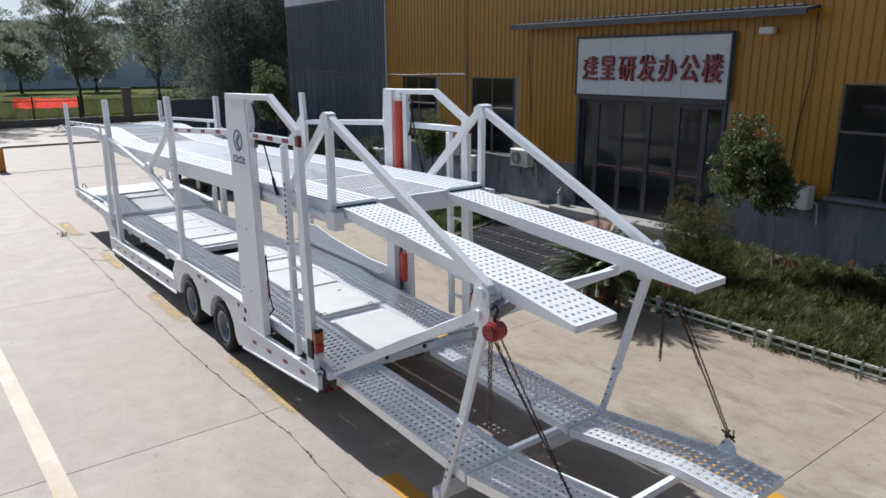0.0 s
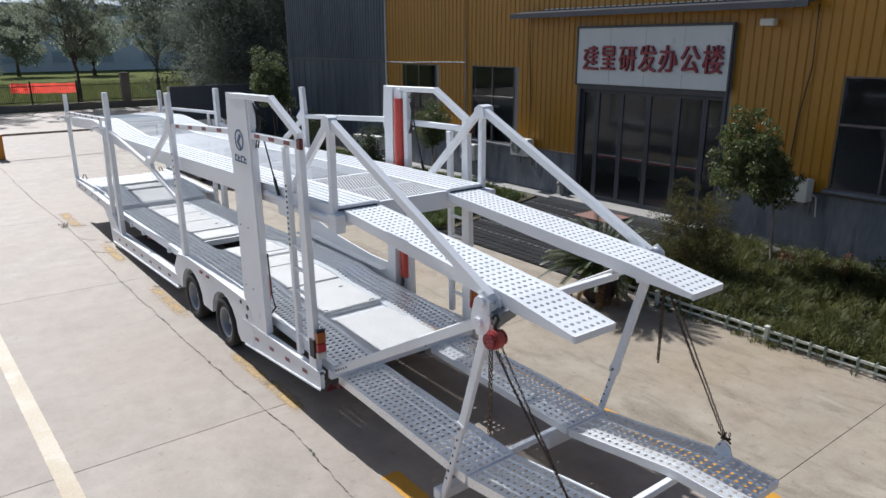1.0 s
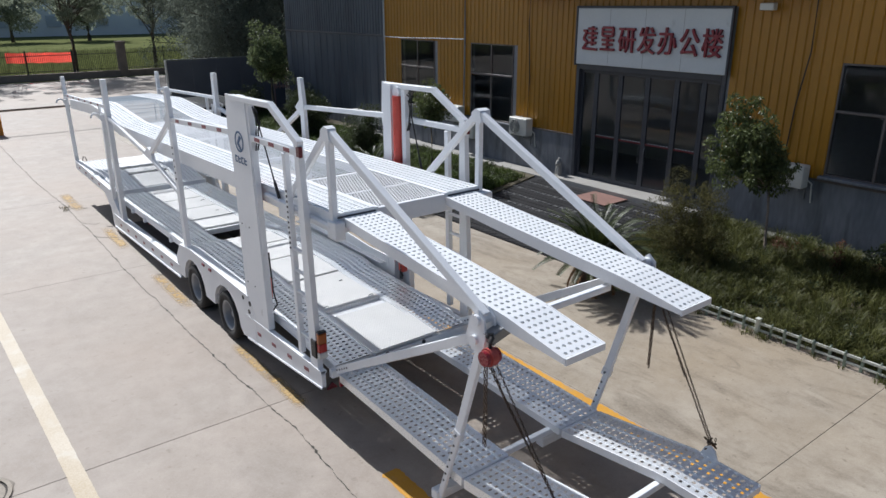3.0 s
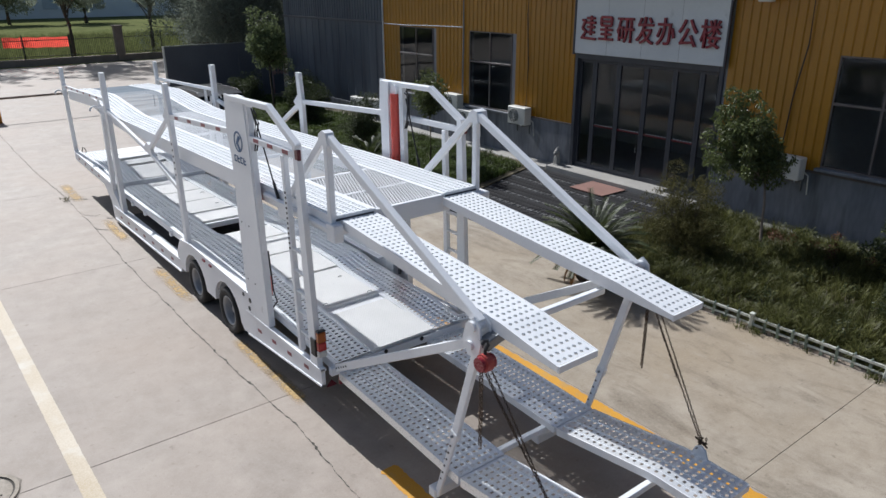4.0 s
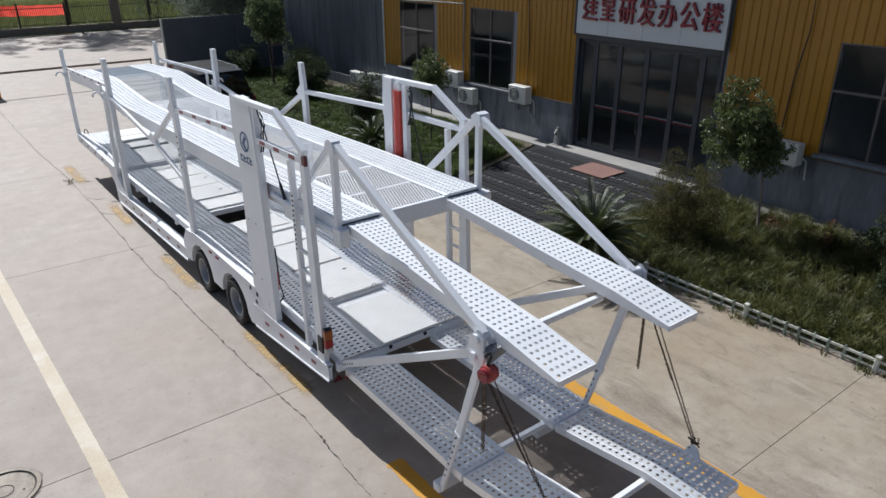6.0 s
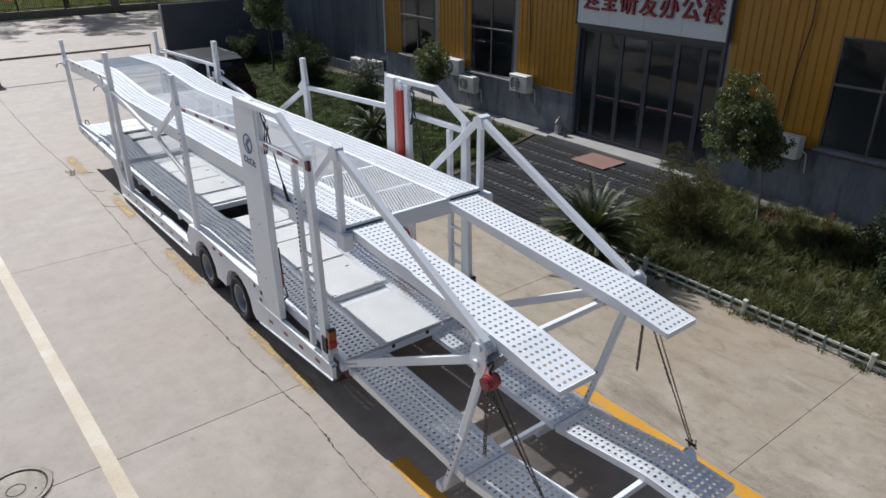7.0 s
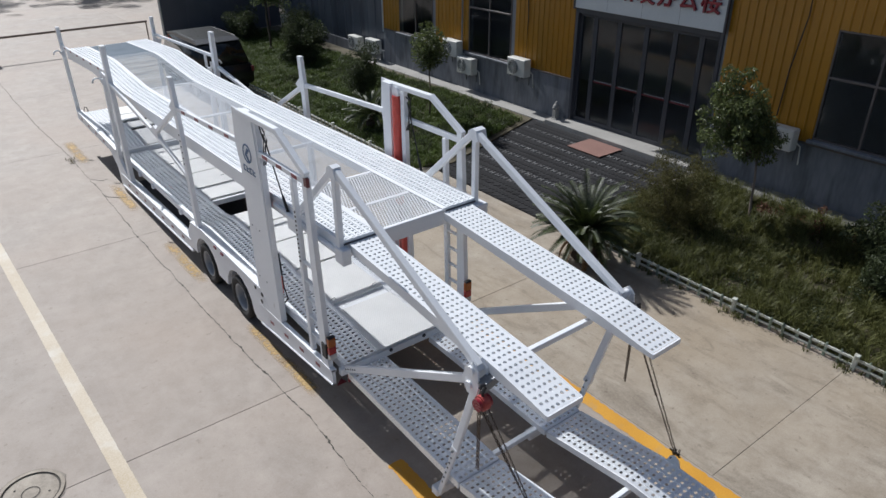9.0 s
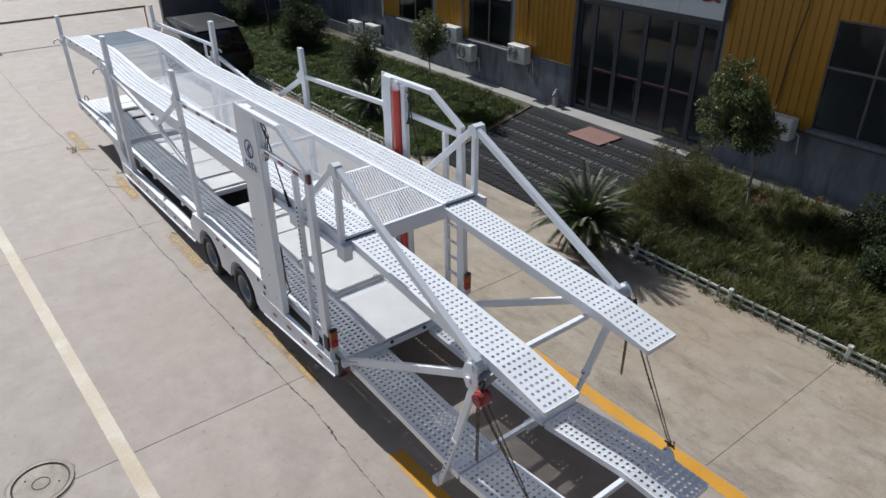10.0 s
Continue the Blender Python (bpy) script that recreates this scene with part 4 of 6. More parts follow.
# cross bars of the ramps
for y, z, a, b, w in ((5.83, 2.47, 3.4, 4.6, 0.07), (6.36, 0.55, 3.42, 4.58, 0.07), (4.88, 0.70, 3.42, 4.58, 0.07)):
    bm = B()
    beam(bm, (a, y, z), (b, y, z), w, w)
    part("ramp_cross_bar", bm, M_WHITE, trailer)

# middle of the lower deck: chequer plates and cross members
for y0, y1, z0, z1, x0, x1 in ((8.70, 9.885, 0.885, 0.935, 3.47, 4.515), (10.11, 11.35, 0.95, 0.98, 3.52, 4.49), (11.38, 12.35, 1.0, 1.03, 3.52, 4.49), (12.4, 13.2, 1.03, 1.03, 3.52, 4.49), (13.25, 13.95, 1.03, 1.0, 3.52, 4.49),
                               (15.1, 15.75, 0.925, 0.915, 3.52, 4.49), (15.8, 16.7, 0.912, 0.897, 3.52, 4.49), (16.75, 17.6, 0.895, 0.88, 3.52, 4.49), (17.65, 18.85, 0.88, 0.86, 3.52, 4.49),
                               (19.1, 20.05, 0.95, 1.065, 3.52, 4.49), (20.25, 20.75, 1.075, 1.075, 3.52, 4.49), (20.95, 21.5, 1.075, 1.075, 3.52, 4.49), (21.55, 22.25, 1.075, 1.075, 3.52, 4.49)):
    bm = B()
    slab(bm, [(y0, z0 - 0.035), (y1, z1 - 0.035), (y1, z1), (y0, z0)], x0, x1)
    part("floor_plate", bm, M_PLATE, trailer, "white chequered floor plate")
for y, z, h in ((8.74, 0.84, 0.14), (11.36, 0.96, 0.12), (12.38, 0.99, 0.12), (13.22, 0.99, 0.12), (14.0, 0.97, 0.13), (15.02, 0.92, 0.13), (16.72, 0.88, 0.12), (17.62, 0.865, 0.12), (18.9, 0.84, 0.2), (20.15, 1.03, 0.12), (20.85, 1.03, 0.12), (22.3, 1.05, 0.14)):
    bm = B()
    box(bm, 2.86, 5.14, y - 0.04, y + 0.04, z - h, z - 0.025, 0.006)
    part("floor_cross_member", bm, M_WHITE, trailer)
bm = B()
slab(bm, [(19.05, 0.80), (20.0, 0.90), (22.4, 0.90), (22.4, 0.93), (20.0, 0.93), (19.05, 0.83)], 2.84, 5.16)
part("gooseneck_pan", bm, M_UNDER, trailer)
bm = B()
box(bm, 2.9, 5.1, 18.95, 19.03, 0.66, 0.955, 0.01)
part("gooseneck_riser", bm, M_WHITE, trailer)
for x in (3.7, 4.3):
    bm = B()
    rod(bm, (x, 8.69, 0.79), (x, 8.702, 0.79), 0.03, n=12)
    part("lashing_eye", bm, M_BLACK, trailer)
for k, (x, y) in enumerate(((3.6, 10.2), (4.38, 10.2), (4.3, 11.0), (3.7, 15.4), (4.3, 16.2), (4.35, 17.2))):
    bm = B()
    zz = 0.97 if y < 12 else 0.905
    tube(bm, [(x - 0.04, y, zz - 0.01), (x - 0.03, y, zz + 0.008), (x + 0.03, y, zz + 0.008), (x + 0.04, y, zz - 0.01)], 0.006, 6)
    part("plate_grip", bm, M_STEEL, trailer)
bm = B()
slab(bm, [(9.86, 0.875), (10.13, 0.888), (10.13, 0.912), (9.86, 0.90)], 3.46, 4.53)
part("floor_cross_member", bm, M_WHITE, trailer)
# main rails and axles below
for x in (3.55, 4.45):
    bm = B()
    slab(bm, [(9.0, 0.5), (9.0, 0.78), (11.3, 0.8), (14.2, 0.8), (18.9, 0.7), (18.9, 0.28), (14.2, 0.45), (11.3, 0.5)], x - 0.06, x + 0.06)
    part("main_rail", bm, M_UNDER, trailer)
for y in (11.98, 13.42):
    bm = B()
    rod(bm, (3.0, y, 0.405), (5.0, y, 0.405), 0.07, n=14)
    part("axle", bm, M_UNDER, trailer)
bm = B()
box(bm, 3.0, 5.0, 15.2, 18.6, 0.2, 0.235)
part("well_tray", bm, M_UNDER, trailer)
bm = B()
rod(bm, (3.2, 17.6, 0.45), (3.9, 16.6, 0.45), 0.03, n=8)
part("red_rod", bm, M_RED, trailer)
bm = B()
slab(bm, [(10.95, 0.9), (10.95, 1.22), (11.5, 1.22), (12.7, 1.33), (13.3, 1.45), (13.75, 1.43), (13.92, 1.2), (13.92, 0.95)], 5.19, 5.215)
part("mud_guard", bm, M_WHITE, trailer, "white curved inner mudguard")
bm = B()
slab(bm, [(4.62, 0.80), (4.84, 0.80), (4.79, 0.93), (4.73, 0.97), (4.67, 0.93)], 5.02, 5.036)
part("chain_eye", bm, M_WHITE, trailer)
bm = B()
slab(bm, [(4.62, 0.80), (4.84, 0.80), (4.79, 0.93), (4.73, 0.97), (4.67, 0.93)], 2.964, 2.98)
part("chain_eye", bm, M_WHITE, trailer)
# the front corner ties
for s in (-1, 1):
    bm = B()
    tube(bm, [(X(s, 1.1), 22.35, 1.09), (X(s, 1.05), 22.4, 1.21), (X(s, 1.0), 22.4, 1.19), (X(s, 0.98), 22.3, 1.085)], 0.012)
    part("lashing_hook", bm, M_BLACK, trailer)


# the front half is longer than drawn above: every 1 m before the tower measures 1.065 m
LONGER, FROM_Y = 0.065, 11.0
for ob in trailer.children_recursive:
    if ob.name.startswith("wheel") and ob.type == "EMPTY":
        hub_y = sum((v.co.y for v in ob.children[0].data.vertices)) / len(ob.children[0].data.vertices)
        ob.location.y = LONGER * (hub_y - FROM_Y)
    elif ob.type == "MESH" and not ob.parent.name.startswith("wheel"):
        for v in ob.data.vertices:
            if v.co.y > FROM_Y:
                v.co.y += LONGER * (v.co.y - FROM_Y)


# welded parts never lie quite flush: each is a hair narrower or wider than its neighbour
for i, ob in enumerate(trailer.children_recursive):
    if ob.type != "MESH" or len(ob.data.vertices) > 400 or ob.parent.name.startswith("wheel"):
        continue
    xs = [v.co.x for v in ob.data.vertices]
    mid, wide = (min(xs) + max(xs)) / 2, max(xs) - min(xs)
    if 0.035 < wide < 0.4:
        k = 1 - 0.0014 * (i * 5 % 7) / wide
        for v in ob.data.vertices:
            v.co.x = mid + (v.co.x - mid) * k


# ---- chain hoists ----
def chain(bm, p, q, bow=Vector((0, 0, 0)), pitch=0.031, r=0.011, jitter=0.0):
    p, q = Vector(p), Vector(q)
    n = int((q - p).length / pitch)
    for i in range(n):
        t = (i + 0.5) / n
        c = p.lerp(q, t) + Vector((random.uniform(-jitter, jitter), random.uniform(-jitter, jitter), 0)) + bow * (4 * t * (1 - t) * (0.75 + 0.35 * math.sin(7 * t)))
        d = (q - p).normalized()
        m = d.to_track_quat("Z", "Y").to_matrix().to_4x4() @ pose(0, 0, 0, 0, 0, 90 * (i % 2) + 20)
        m.translation = c
        rings = []
        for a in range(8):
            an = 2 * math.pi * a / 8
            cc = Vector((0.0085 * math.cos(an), 0, 0.019 * math.sin(an)))
            ou = Vector((math.cos(an), 0, math.sin(an)))
            rings.append([bm.verts.new(m @ (cc + ou * r * 0.45 * math.cos(b) + Vector((0, r * 0.45 * math.sin(b), 0)))) for b in (0.8, 2.4, 3.9, 5.5)])
        for a in range(8):
            u, v = rings[a], rings[(a + 1) % 8]
            for b in range(4):
                bm.faces.new((u[b], u[(b + 1) % 4], v[(b + 1) % 4], v[b]))


for s in (-1, 1):
    hx, hy, hz = AXIS_X + s * 1.19, 5.63, 2.33
    hoist = thing("chain_hoist", "red hand chain hoist with dark chains hanging from the ramp hinge", "chain hoist", "hoists on the trailer ramps")
    bm = B()
    rod(bm, (hx - 0.05, hy, hz), (hx + 0.05, hy, hz), 0.085, n=20)
    bmesh.ops.bevel(bm, geom=[e for e in bm.edges if e.calc_length() < 0.04], offset=0.015, segments=2, affect="EDGES")
    part("hoist_body", bm, M_HOIST, hoist)
    for u in (-1, 1):
        bm = B()
        rod(bm, (hx + u * 0.05, hy, hz), (hx + u * 0.08, hy, hz), 0.068, n=16)
        part("gear_cover", bm, M_SIGN_RED, hoist)
    bm = B()
    tube(bm, [(hx, hy, hz + 0.08), (hx, hy, hz + 0.13), (hx + 0.03, hy, hz + 0.17), (hx + 0.02, hy, hz + 0.21), (hx - 0.02, hy, hz + 0.22), (hx - 0.04, hy, hz + 0.19)], 0.018)
    part("top_hook", bm, M_BLACK, hoist)
    bm = B()
    rod(bm, (hx - s * 0.079, hy, hz - 0.01), (hx - s * 0.083, hy, hz - 0.01), 0.032, n=14)
    part("maker_plate", bm, M_FENCE_GREEN, hoist, "faded green maker's plate")
    for dx, foot, bow in ((0.045, (X(s, 1.05), 4.72, 0.97), Vector((0.03, 0, -0.06))), (-0.03, (X(s, 1.03), 4.74, 0.99), Vector((-0.015, 0, 0.01)))):
        bm = B()
        chain(bm, (hx + dx, hy - 0.03, hz - 0.07), foot, bow, pitch=0.027, r=0.0085, jitter=0.002)
        part("load_chain", bm, M_CHAIN, hoist, "dark load chain")
    for dx, low in ((-0.04, 1.46), (-0.015, 1.41)):
        bm = B()
        chain(bm, (hx + dx, hy + 0.02, hz - 0.07), (hx + dx, hy + 0.02, low), r=0.010, jitter=0.003)
        part("hand_chain", bm, M_CHAIN, hoist)
    bm = B()
    rk = random.Random(40 + s)
    for k in range(7):
        c = Vector((X(s, 1.045), 4.75, 1.02))
        chain(bm, c + Vector((rk.uniform(-0.05, 0.05), rk.uniform(-0.06, 0.06), rk.uniform(-0.05, 0.06))), c + Vector((rk.uniform(-0.05, 0.05), rk.uniform(-0.06, 0.06), rk.uniform(-0.13, -0.02))), r=0.012)
    part("chain_knot", bm, M_CHAIN, hoist, "knotted end of the load chain")
    bm = B()
    chain(bm, (hx, hy - 0.02, hz - 0.07), (X(s, 1.1), 5.15, 1.55), Vector((0.02, 0, -0.08)), r=0.008, jitter=0.003)
    part("slack_chain", bm, M_CHAIN, hoist)


# ---- ground ----
bm = B()
bmesh.ops.create_grid(bm, x_segments=2, y_segments=2, size=2500)
for v in bm.verts:
    v.co.z = -0.03
ground = solid("ground", bm, M_FIELD, "green grass field reaching to the horizon", "ground", kind="structure")
yard = thing("yard_pavement", "sunlit pale concrete yard of cast slabs with cracks", "pavement", kind="structure")
slab_x = [-16.0, -9.0, -4.6, 6.05, 9.72]
slab_y = [-24.2, -17.4, -10.6, -3.9, 2.9, 9.7, 16.5, 23.3, 30.1, 35.0]


def concrete(x0, x1, y0, y1, z=0.0, mat=M_CONCRETE, name="slab", parent=yard):
    bm = B()
    g = 0.0022
    box(bm, x0 + g, x1 - g, y0 + g, y1 - g, z - 0.2, z, 0.004)
    return part(name, bm, mat, parent)


for x0, x1 in zip(slab_x, slab_x[1:]):
    ys = slab_y if x1 < 7 else [-20.9, -15.7, -10.5, -5.4, -0.45, 4.72, 9.92, 15.1, 20.3, 25.4, 30.1, 35.0]
    for y0, y1 in zip(ys, ys[1:]):
        concrete(x0, x1, y0, y1, mat=M_STAINED if x1 > 7 else M_CONCRETE)
for x0, x1 in zip([-40, -16, -4.6, 9.6, 16, 40], [-16, -4.6, 9.6, 16, 40, 60]):
    concrete(x0, x1, 35.0, 47.0)
    concrete(x0, x1, 47.0, 60.5)
concrete(9.72, 16, 26.0, 35.0, mat=M_STAINED)
concrete(9.72, 9.9, -20.9, 9.92, 0.0)
bm = B()
box(bm, -17, 17, -26, 36, -0.22, -0.006)
part("sub_base", bm, M_JOINT, yard)


def jagged(name, points, width, parent, seed, mat=M_CRACK, z=0.005, amp=0.05):
    rnd = random.Random(seed)
    verts, faces = [], []
    off = 0.0
    n = 0
    for (ax, ay), (bx, by) in zip(points, points[1:]):
        k = max(2, int(math.hypot(bx - ax, by - ay) / 0.05))
        for i in range(k):
            t = i / k
            off = off * 0.9 + rnd.uniform(-amp, amp) * 0.5
            w = width * rnd.uniform(0.2, 1.3) * (3.2 if rnd.random() < 0.09 else 1)
            cx, cy = ax + (bx - ax) * t + off + rnd.uniform(-0.3, 0.3) * amp, ay + (by - ay) * t
            verts += [(cx - w / 2, cy, z), (cx + w / 2 + rnd.uniform(0, w * 0.6), cy + 0.02, z)]
            n += 1
    for i in range(n - 1):
        faces.append((2 * i, 2 * i + 1, 2 * i + 3, 2 * i + 2))
    return raw(name, verts, faces, mat, parent)


jagged("crack", [(2.30, -6), (2.33, 6.9), (2.42, 8.9), (2.36, 10.4), (2.28, 12), (2.25, 14), (2.22, 16.4), (2.22, 19.7), (2.2, 22.4), (2.03, 27), (1.93, 33), (1.9, 35)], 0.0095, yard, 3, amp=0.02)
jagged("crack", [(2.2, 22.3), (2.5, 22.2), (2.75, 22.0)], 0.02, yard, 4)
jagged("crack", [(2.2, 20.6), (2.4, 20.3), (2.62, 20.4)], 0.008, yard, 5)
jagged("crack", [(2.22, 19.2), (2.45, 18.9), (2.65, 18.8)], 0.014, yard, 6)

def painted(name, x0, x1, y0, y1, mat, label, wear=0.012, seed=1, slant=0.0):
    rnd = random.Random(seed)
    verts, faces = [], []
    n = max(3, int((y1 - y0) / 0.045))
    for i in range(n + 1):
        y = y0 + (y1 - y0) * i / n
        sh = slant * (y - y0)
        verts += [(x0 + sh + rnd.uniform(-wear, wear), y, 0.0042), (x1 + sh + rnd.uniform(-wear, wear), y, 0.0042)]
    for i in range(n):
        faces.append((2 * i, 2 * i + 1, 2 * i + 3, 2 * i + 2))
    ob = raw(name, verts, faces, mat)
    return tagged(ob, label, "road marking", kind="structure")


painted("lane_line", 0.826, 1.028, -20, 34.5, M_CREAM_LINE, "worn cream painted line on concrete", 0.0035, 2, -0.033)
for k, (left, y0, y1, w) in enumerate(((2.854, 3.0, 7.48, 0.22), (2.685, 9.5, 10.35, 0.15), (2.67, 10.45, 11.6, 0.13), (2.555, 13.8, 15.66, 0.18), (2.515, 18.05, 19.7, 0.18), (2.335, 22.1, 24.0, 0.23))):
    label = "worn yellow painted line on concrete beside the trailer"
    if y1 < 9:
        painted("yellow_line", left, left + w, y0, y1, M_YELLOW_LINE, label, 0.018, 10 + k, -0.0145)
    else:
        painted("yellow_line", left - 0.04, left + w + 0.04, y0 - 0.2, y1 + 0.2, M_FAR_YELLOW, "faded yellow line worn off the concrete beside the trailer", 0.0, 10 + k, -0.0145)
painted("yellow_line", 5.79, 6.01, -12, 24, M_YELLOW_LINE, "bright yellow painted line on concrete", 0.016, 31)

# manhole
manhole = thing("manhole_cover", "round grey cast manhole cover set in broken concrete", "manhole cover")
bm = B()
rod(bm, (-1.08, 9.89, -0.05), (-1.08, 9.89, 0.008), 0.33, n=40)
part("cover", bm, M_STAINED, manhole)
for r0, r1, z, mt in ((0.33, 0.355, 0.006, M_CRACK), (0.355, 0.40, 0.022, M_STAINED), (0.40, 0.435, 0.005, M_JOINT), (0.10, 0.112, 0.0125, M_CRACK)):
    bm = B()
    n = 40
    a = [[bm.verts.new((-1.08 + (r + (random.uniform(-0.03, 0.012) if r > 0.41 else 0)) * math.cos(2 * math.pi * k / n), 9.89 + r * math.sin(2 * math.pi * k / n), z)) for k in range(n)] for r in (r0, r1)]
    for k in range(n):
        bm.faces.new((a[0][k], a[0][(k + 1) % n], a[1][(k + 1) % n], a[1][k]))
    if z > 0.02:
        for ring in a:
            low = [bm.verts.new((v.co.x, v.co.y, 0.0)) for v in ring]
            for k in range(n):
                bm.faces.new((ring[k], ring[(k + 1) % n], low[(k + 1) % n], low[k]))
    part("ring", bm, mt, manhole)
for k in range(2):
    bm = B()
    rod(bm, (-1.08 + (0.2 if k else -0.16), 9.89 + (-0.1 if k else 0.16), 0.0), (-1.08 + (0.2 if k else -0.16), 9.89 + (-0.1 if k else 0.16), 0.0115), 0.014, n=10)
    part("lift_hole", bm, M_CRACK, manhole)

# planting beds, kerbs and entrance paving
solid("bed_soil", (lambda b: (box(b, 9.9, 14.7, -22, 11.1, -0.1, 0.06), b)[1])(B()), M_EARTH, "dark soil of a planting bed by the office wall", "planting bed", kind="structure")
solid("bed_soil", (lambda b: (slab(b, [(9.2, 17.0), (9.6, 15.9), (10.3, 15.6), (14.75, 17.1), (14.75, 27.5), (15.36, 27.5), (15.36, 36.8), (10.2, 36.8), (9.2, 27.0)], -0.1, 0.06, "z"), b)[1])(B()), M_EARTH, "dark soil of a planting bed by the office wall", "planting bed", kind="structure")
solid("wall_apron", (lambda b: (box(b, 14.7, 15.36, -22, 11.3, -0.1, 0.07, 0.01), b)[1])(B()), M_APRON, "narrow dark concrete apron along the wall", "pavement", kind="structure")
solid("wall_apron", (lambda b: (box(b, 14.75, 15.36, 16.6, 27.5, -0.1, 0.09, 0.01), b)[1])(B()), M_KERB, "narrow concrete apron along the wall", "pavement", kind="structure")
solid("entrance_step", (lambda b: (box(b, 14.75, 15.5, 11.3, 16.55, -0.1, 0.17, 0.012), b)[1])(B()), M_KERB, "pale stone step at the office entrance", "step", kind="structure")
paving = thing("entrance_paving", "dark interlocking pavers in front of the entrance", "pavement", kind="structure")
bm = B()
slab(bm, [(9.74, 17.0), (9.74, 9.95), (11.0, 11.1), (14.75, 11.3), (14.75, 17.1), (10.4, 15.7)], -0.1, 0.02, "z")
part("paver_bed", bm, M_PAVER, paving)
bm = B()
box(bm, -0.095, 0.095, -0.045, 0.045, 0, 0.016, 0.004)
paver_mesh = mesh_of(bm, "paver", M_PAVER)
bm = B()
for u in (-0.052, 0.052):
    box(bm, -0.075, 0.075, u - 0.014, u + 0.014, 0, 0.020, 0.003)
box(bm, -0.014, 0.014, -0.038, 0.038, 0, 0.020)
paver_light = mesh_of(bm, "light_paver", M_PAVER_EDGE)
rnd = random.Random(8)
pv, pf = [], []
for j in range(56):
    for i in range(22):
        x, y = 9.83 + i * 0.2233, 10.2 + j * 0.118
        if y < 11.2 and x > 9.9 + (y - 9.9) * 1.2 or y > 15.7 + (x - 10.4) * 0.32 or x > 14.62:
            continue
        marked = i % 3 == 1 and i > 3
        if marked and j % 2:
            continue
        if marked or (x < 12.0 and i % 2 == 0 and j % 2 == 0):
            ob = new("paver", paver_light if marked else paver_mesh)
            ob.parent = paving
            ob.matrix_local = pose(x, y + (0.03 if i % 2 else 0), 0.02 + rnd.uniform(-0.003, 0.003), 0, 0, rnd.uniform(-3, 3) if marked else rnd.uniform(-3, 3) + (45 if i % 2 else -45))
        else:
            a = radians(45 if i % 2 else -45)
            k = len(pv)
            for u, v in ((-0.085, -0.04), (0.085, -0.04), (0.085, 0.04), (-0.085, 0.04)):
                pv.append((x + u * math.cos(a) - v * math.sin(a), y + u * math.sin(a) + v * math.cos(a), 0.02))
            for u, v in ((-0.08, -0.035), (0.08, -0.035), (0.08, 0.035), (-0.08, 0.035)):
                pv.append((x + u * math.cos(a) - v * math.sin(a), y + u * math.sin(a) + v * math.cos(a), 0.03))
            pf += [(k + 4, k + 5, k + 6, k + 7)] + [(k + n, k + (n + 1) % 4, k + 4 + (n + 1) % 4, k + 4 + n) for n in range(4)]
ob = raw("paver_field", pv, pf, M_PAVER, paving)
tagged(ob, kind="stuff")
solid("door_mat", (lambda b: (box(b, 13.74, 14.72, 13.4, 14.6, 0.041, 0.066, 0.004), b)[1])(B()), M_MAT, "faded red rectangular mat on dark pavers", "mat")


def low_fence(x, y0, y1, label):
    f = thing("garden_fence", label, "fence")
    n = int((y1 - y0) / 0.235)
    for z, h in ((0.205, 0.045), (0.085, 0.035)):
        bm = B()
        box(bm, x - 0.014, x + 0.014, y0, y1, z - h / 2, z + h / 2, 0.004)
        part("rail", bm, M_FENCE_WHITE, f)
    bm = B()
    box(bm, -0.017, 0.017, -0.024, 0.024, 0, 0.225, 0.005)
    rod(bm, (0, 0, 0.225), (0, 0, 0.262), 0.026, 0.01, 8)
    pm = mesh_of(bm, "picket", M_FENCE_GREEN)
    bm = B()
    box(bm, -0.035, 0.035, -0.035, 0.035, 0, 0.27, 0.008)
    box(bm, -0.043, 0.043, -0.043, 0.043, 0.27, 0.295, 0.008)
    tm = mesh_of(bm, "fence_post", M_FENCE_WHITE)
    for i in range(n + 1):
        ob = new("fence_post" if i % 9 == 4 else "picket", tm if i % 9 == 4 else pm)
        ob.parent = f
        ob.location = (x, y0 + i * 0.235, 0.0)
        ob.rotation_euler = (radians(random.uniform(-4, 4)), radians(random.uniform(-4, 4)), 0)
    return f


low_fence(9.76, -8.965, 10.0, "low weathered white and green plastic fence around the bed")
low_fence(9.14, 17.0, 27.0, "low weathered white and green plastic fence around the bed")

# ---- office building ----
WX = 15.35
office = thing("office_building", "ochre corrugated metal office building on a grey rendered plinth", "building")


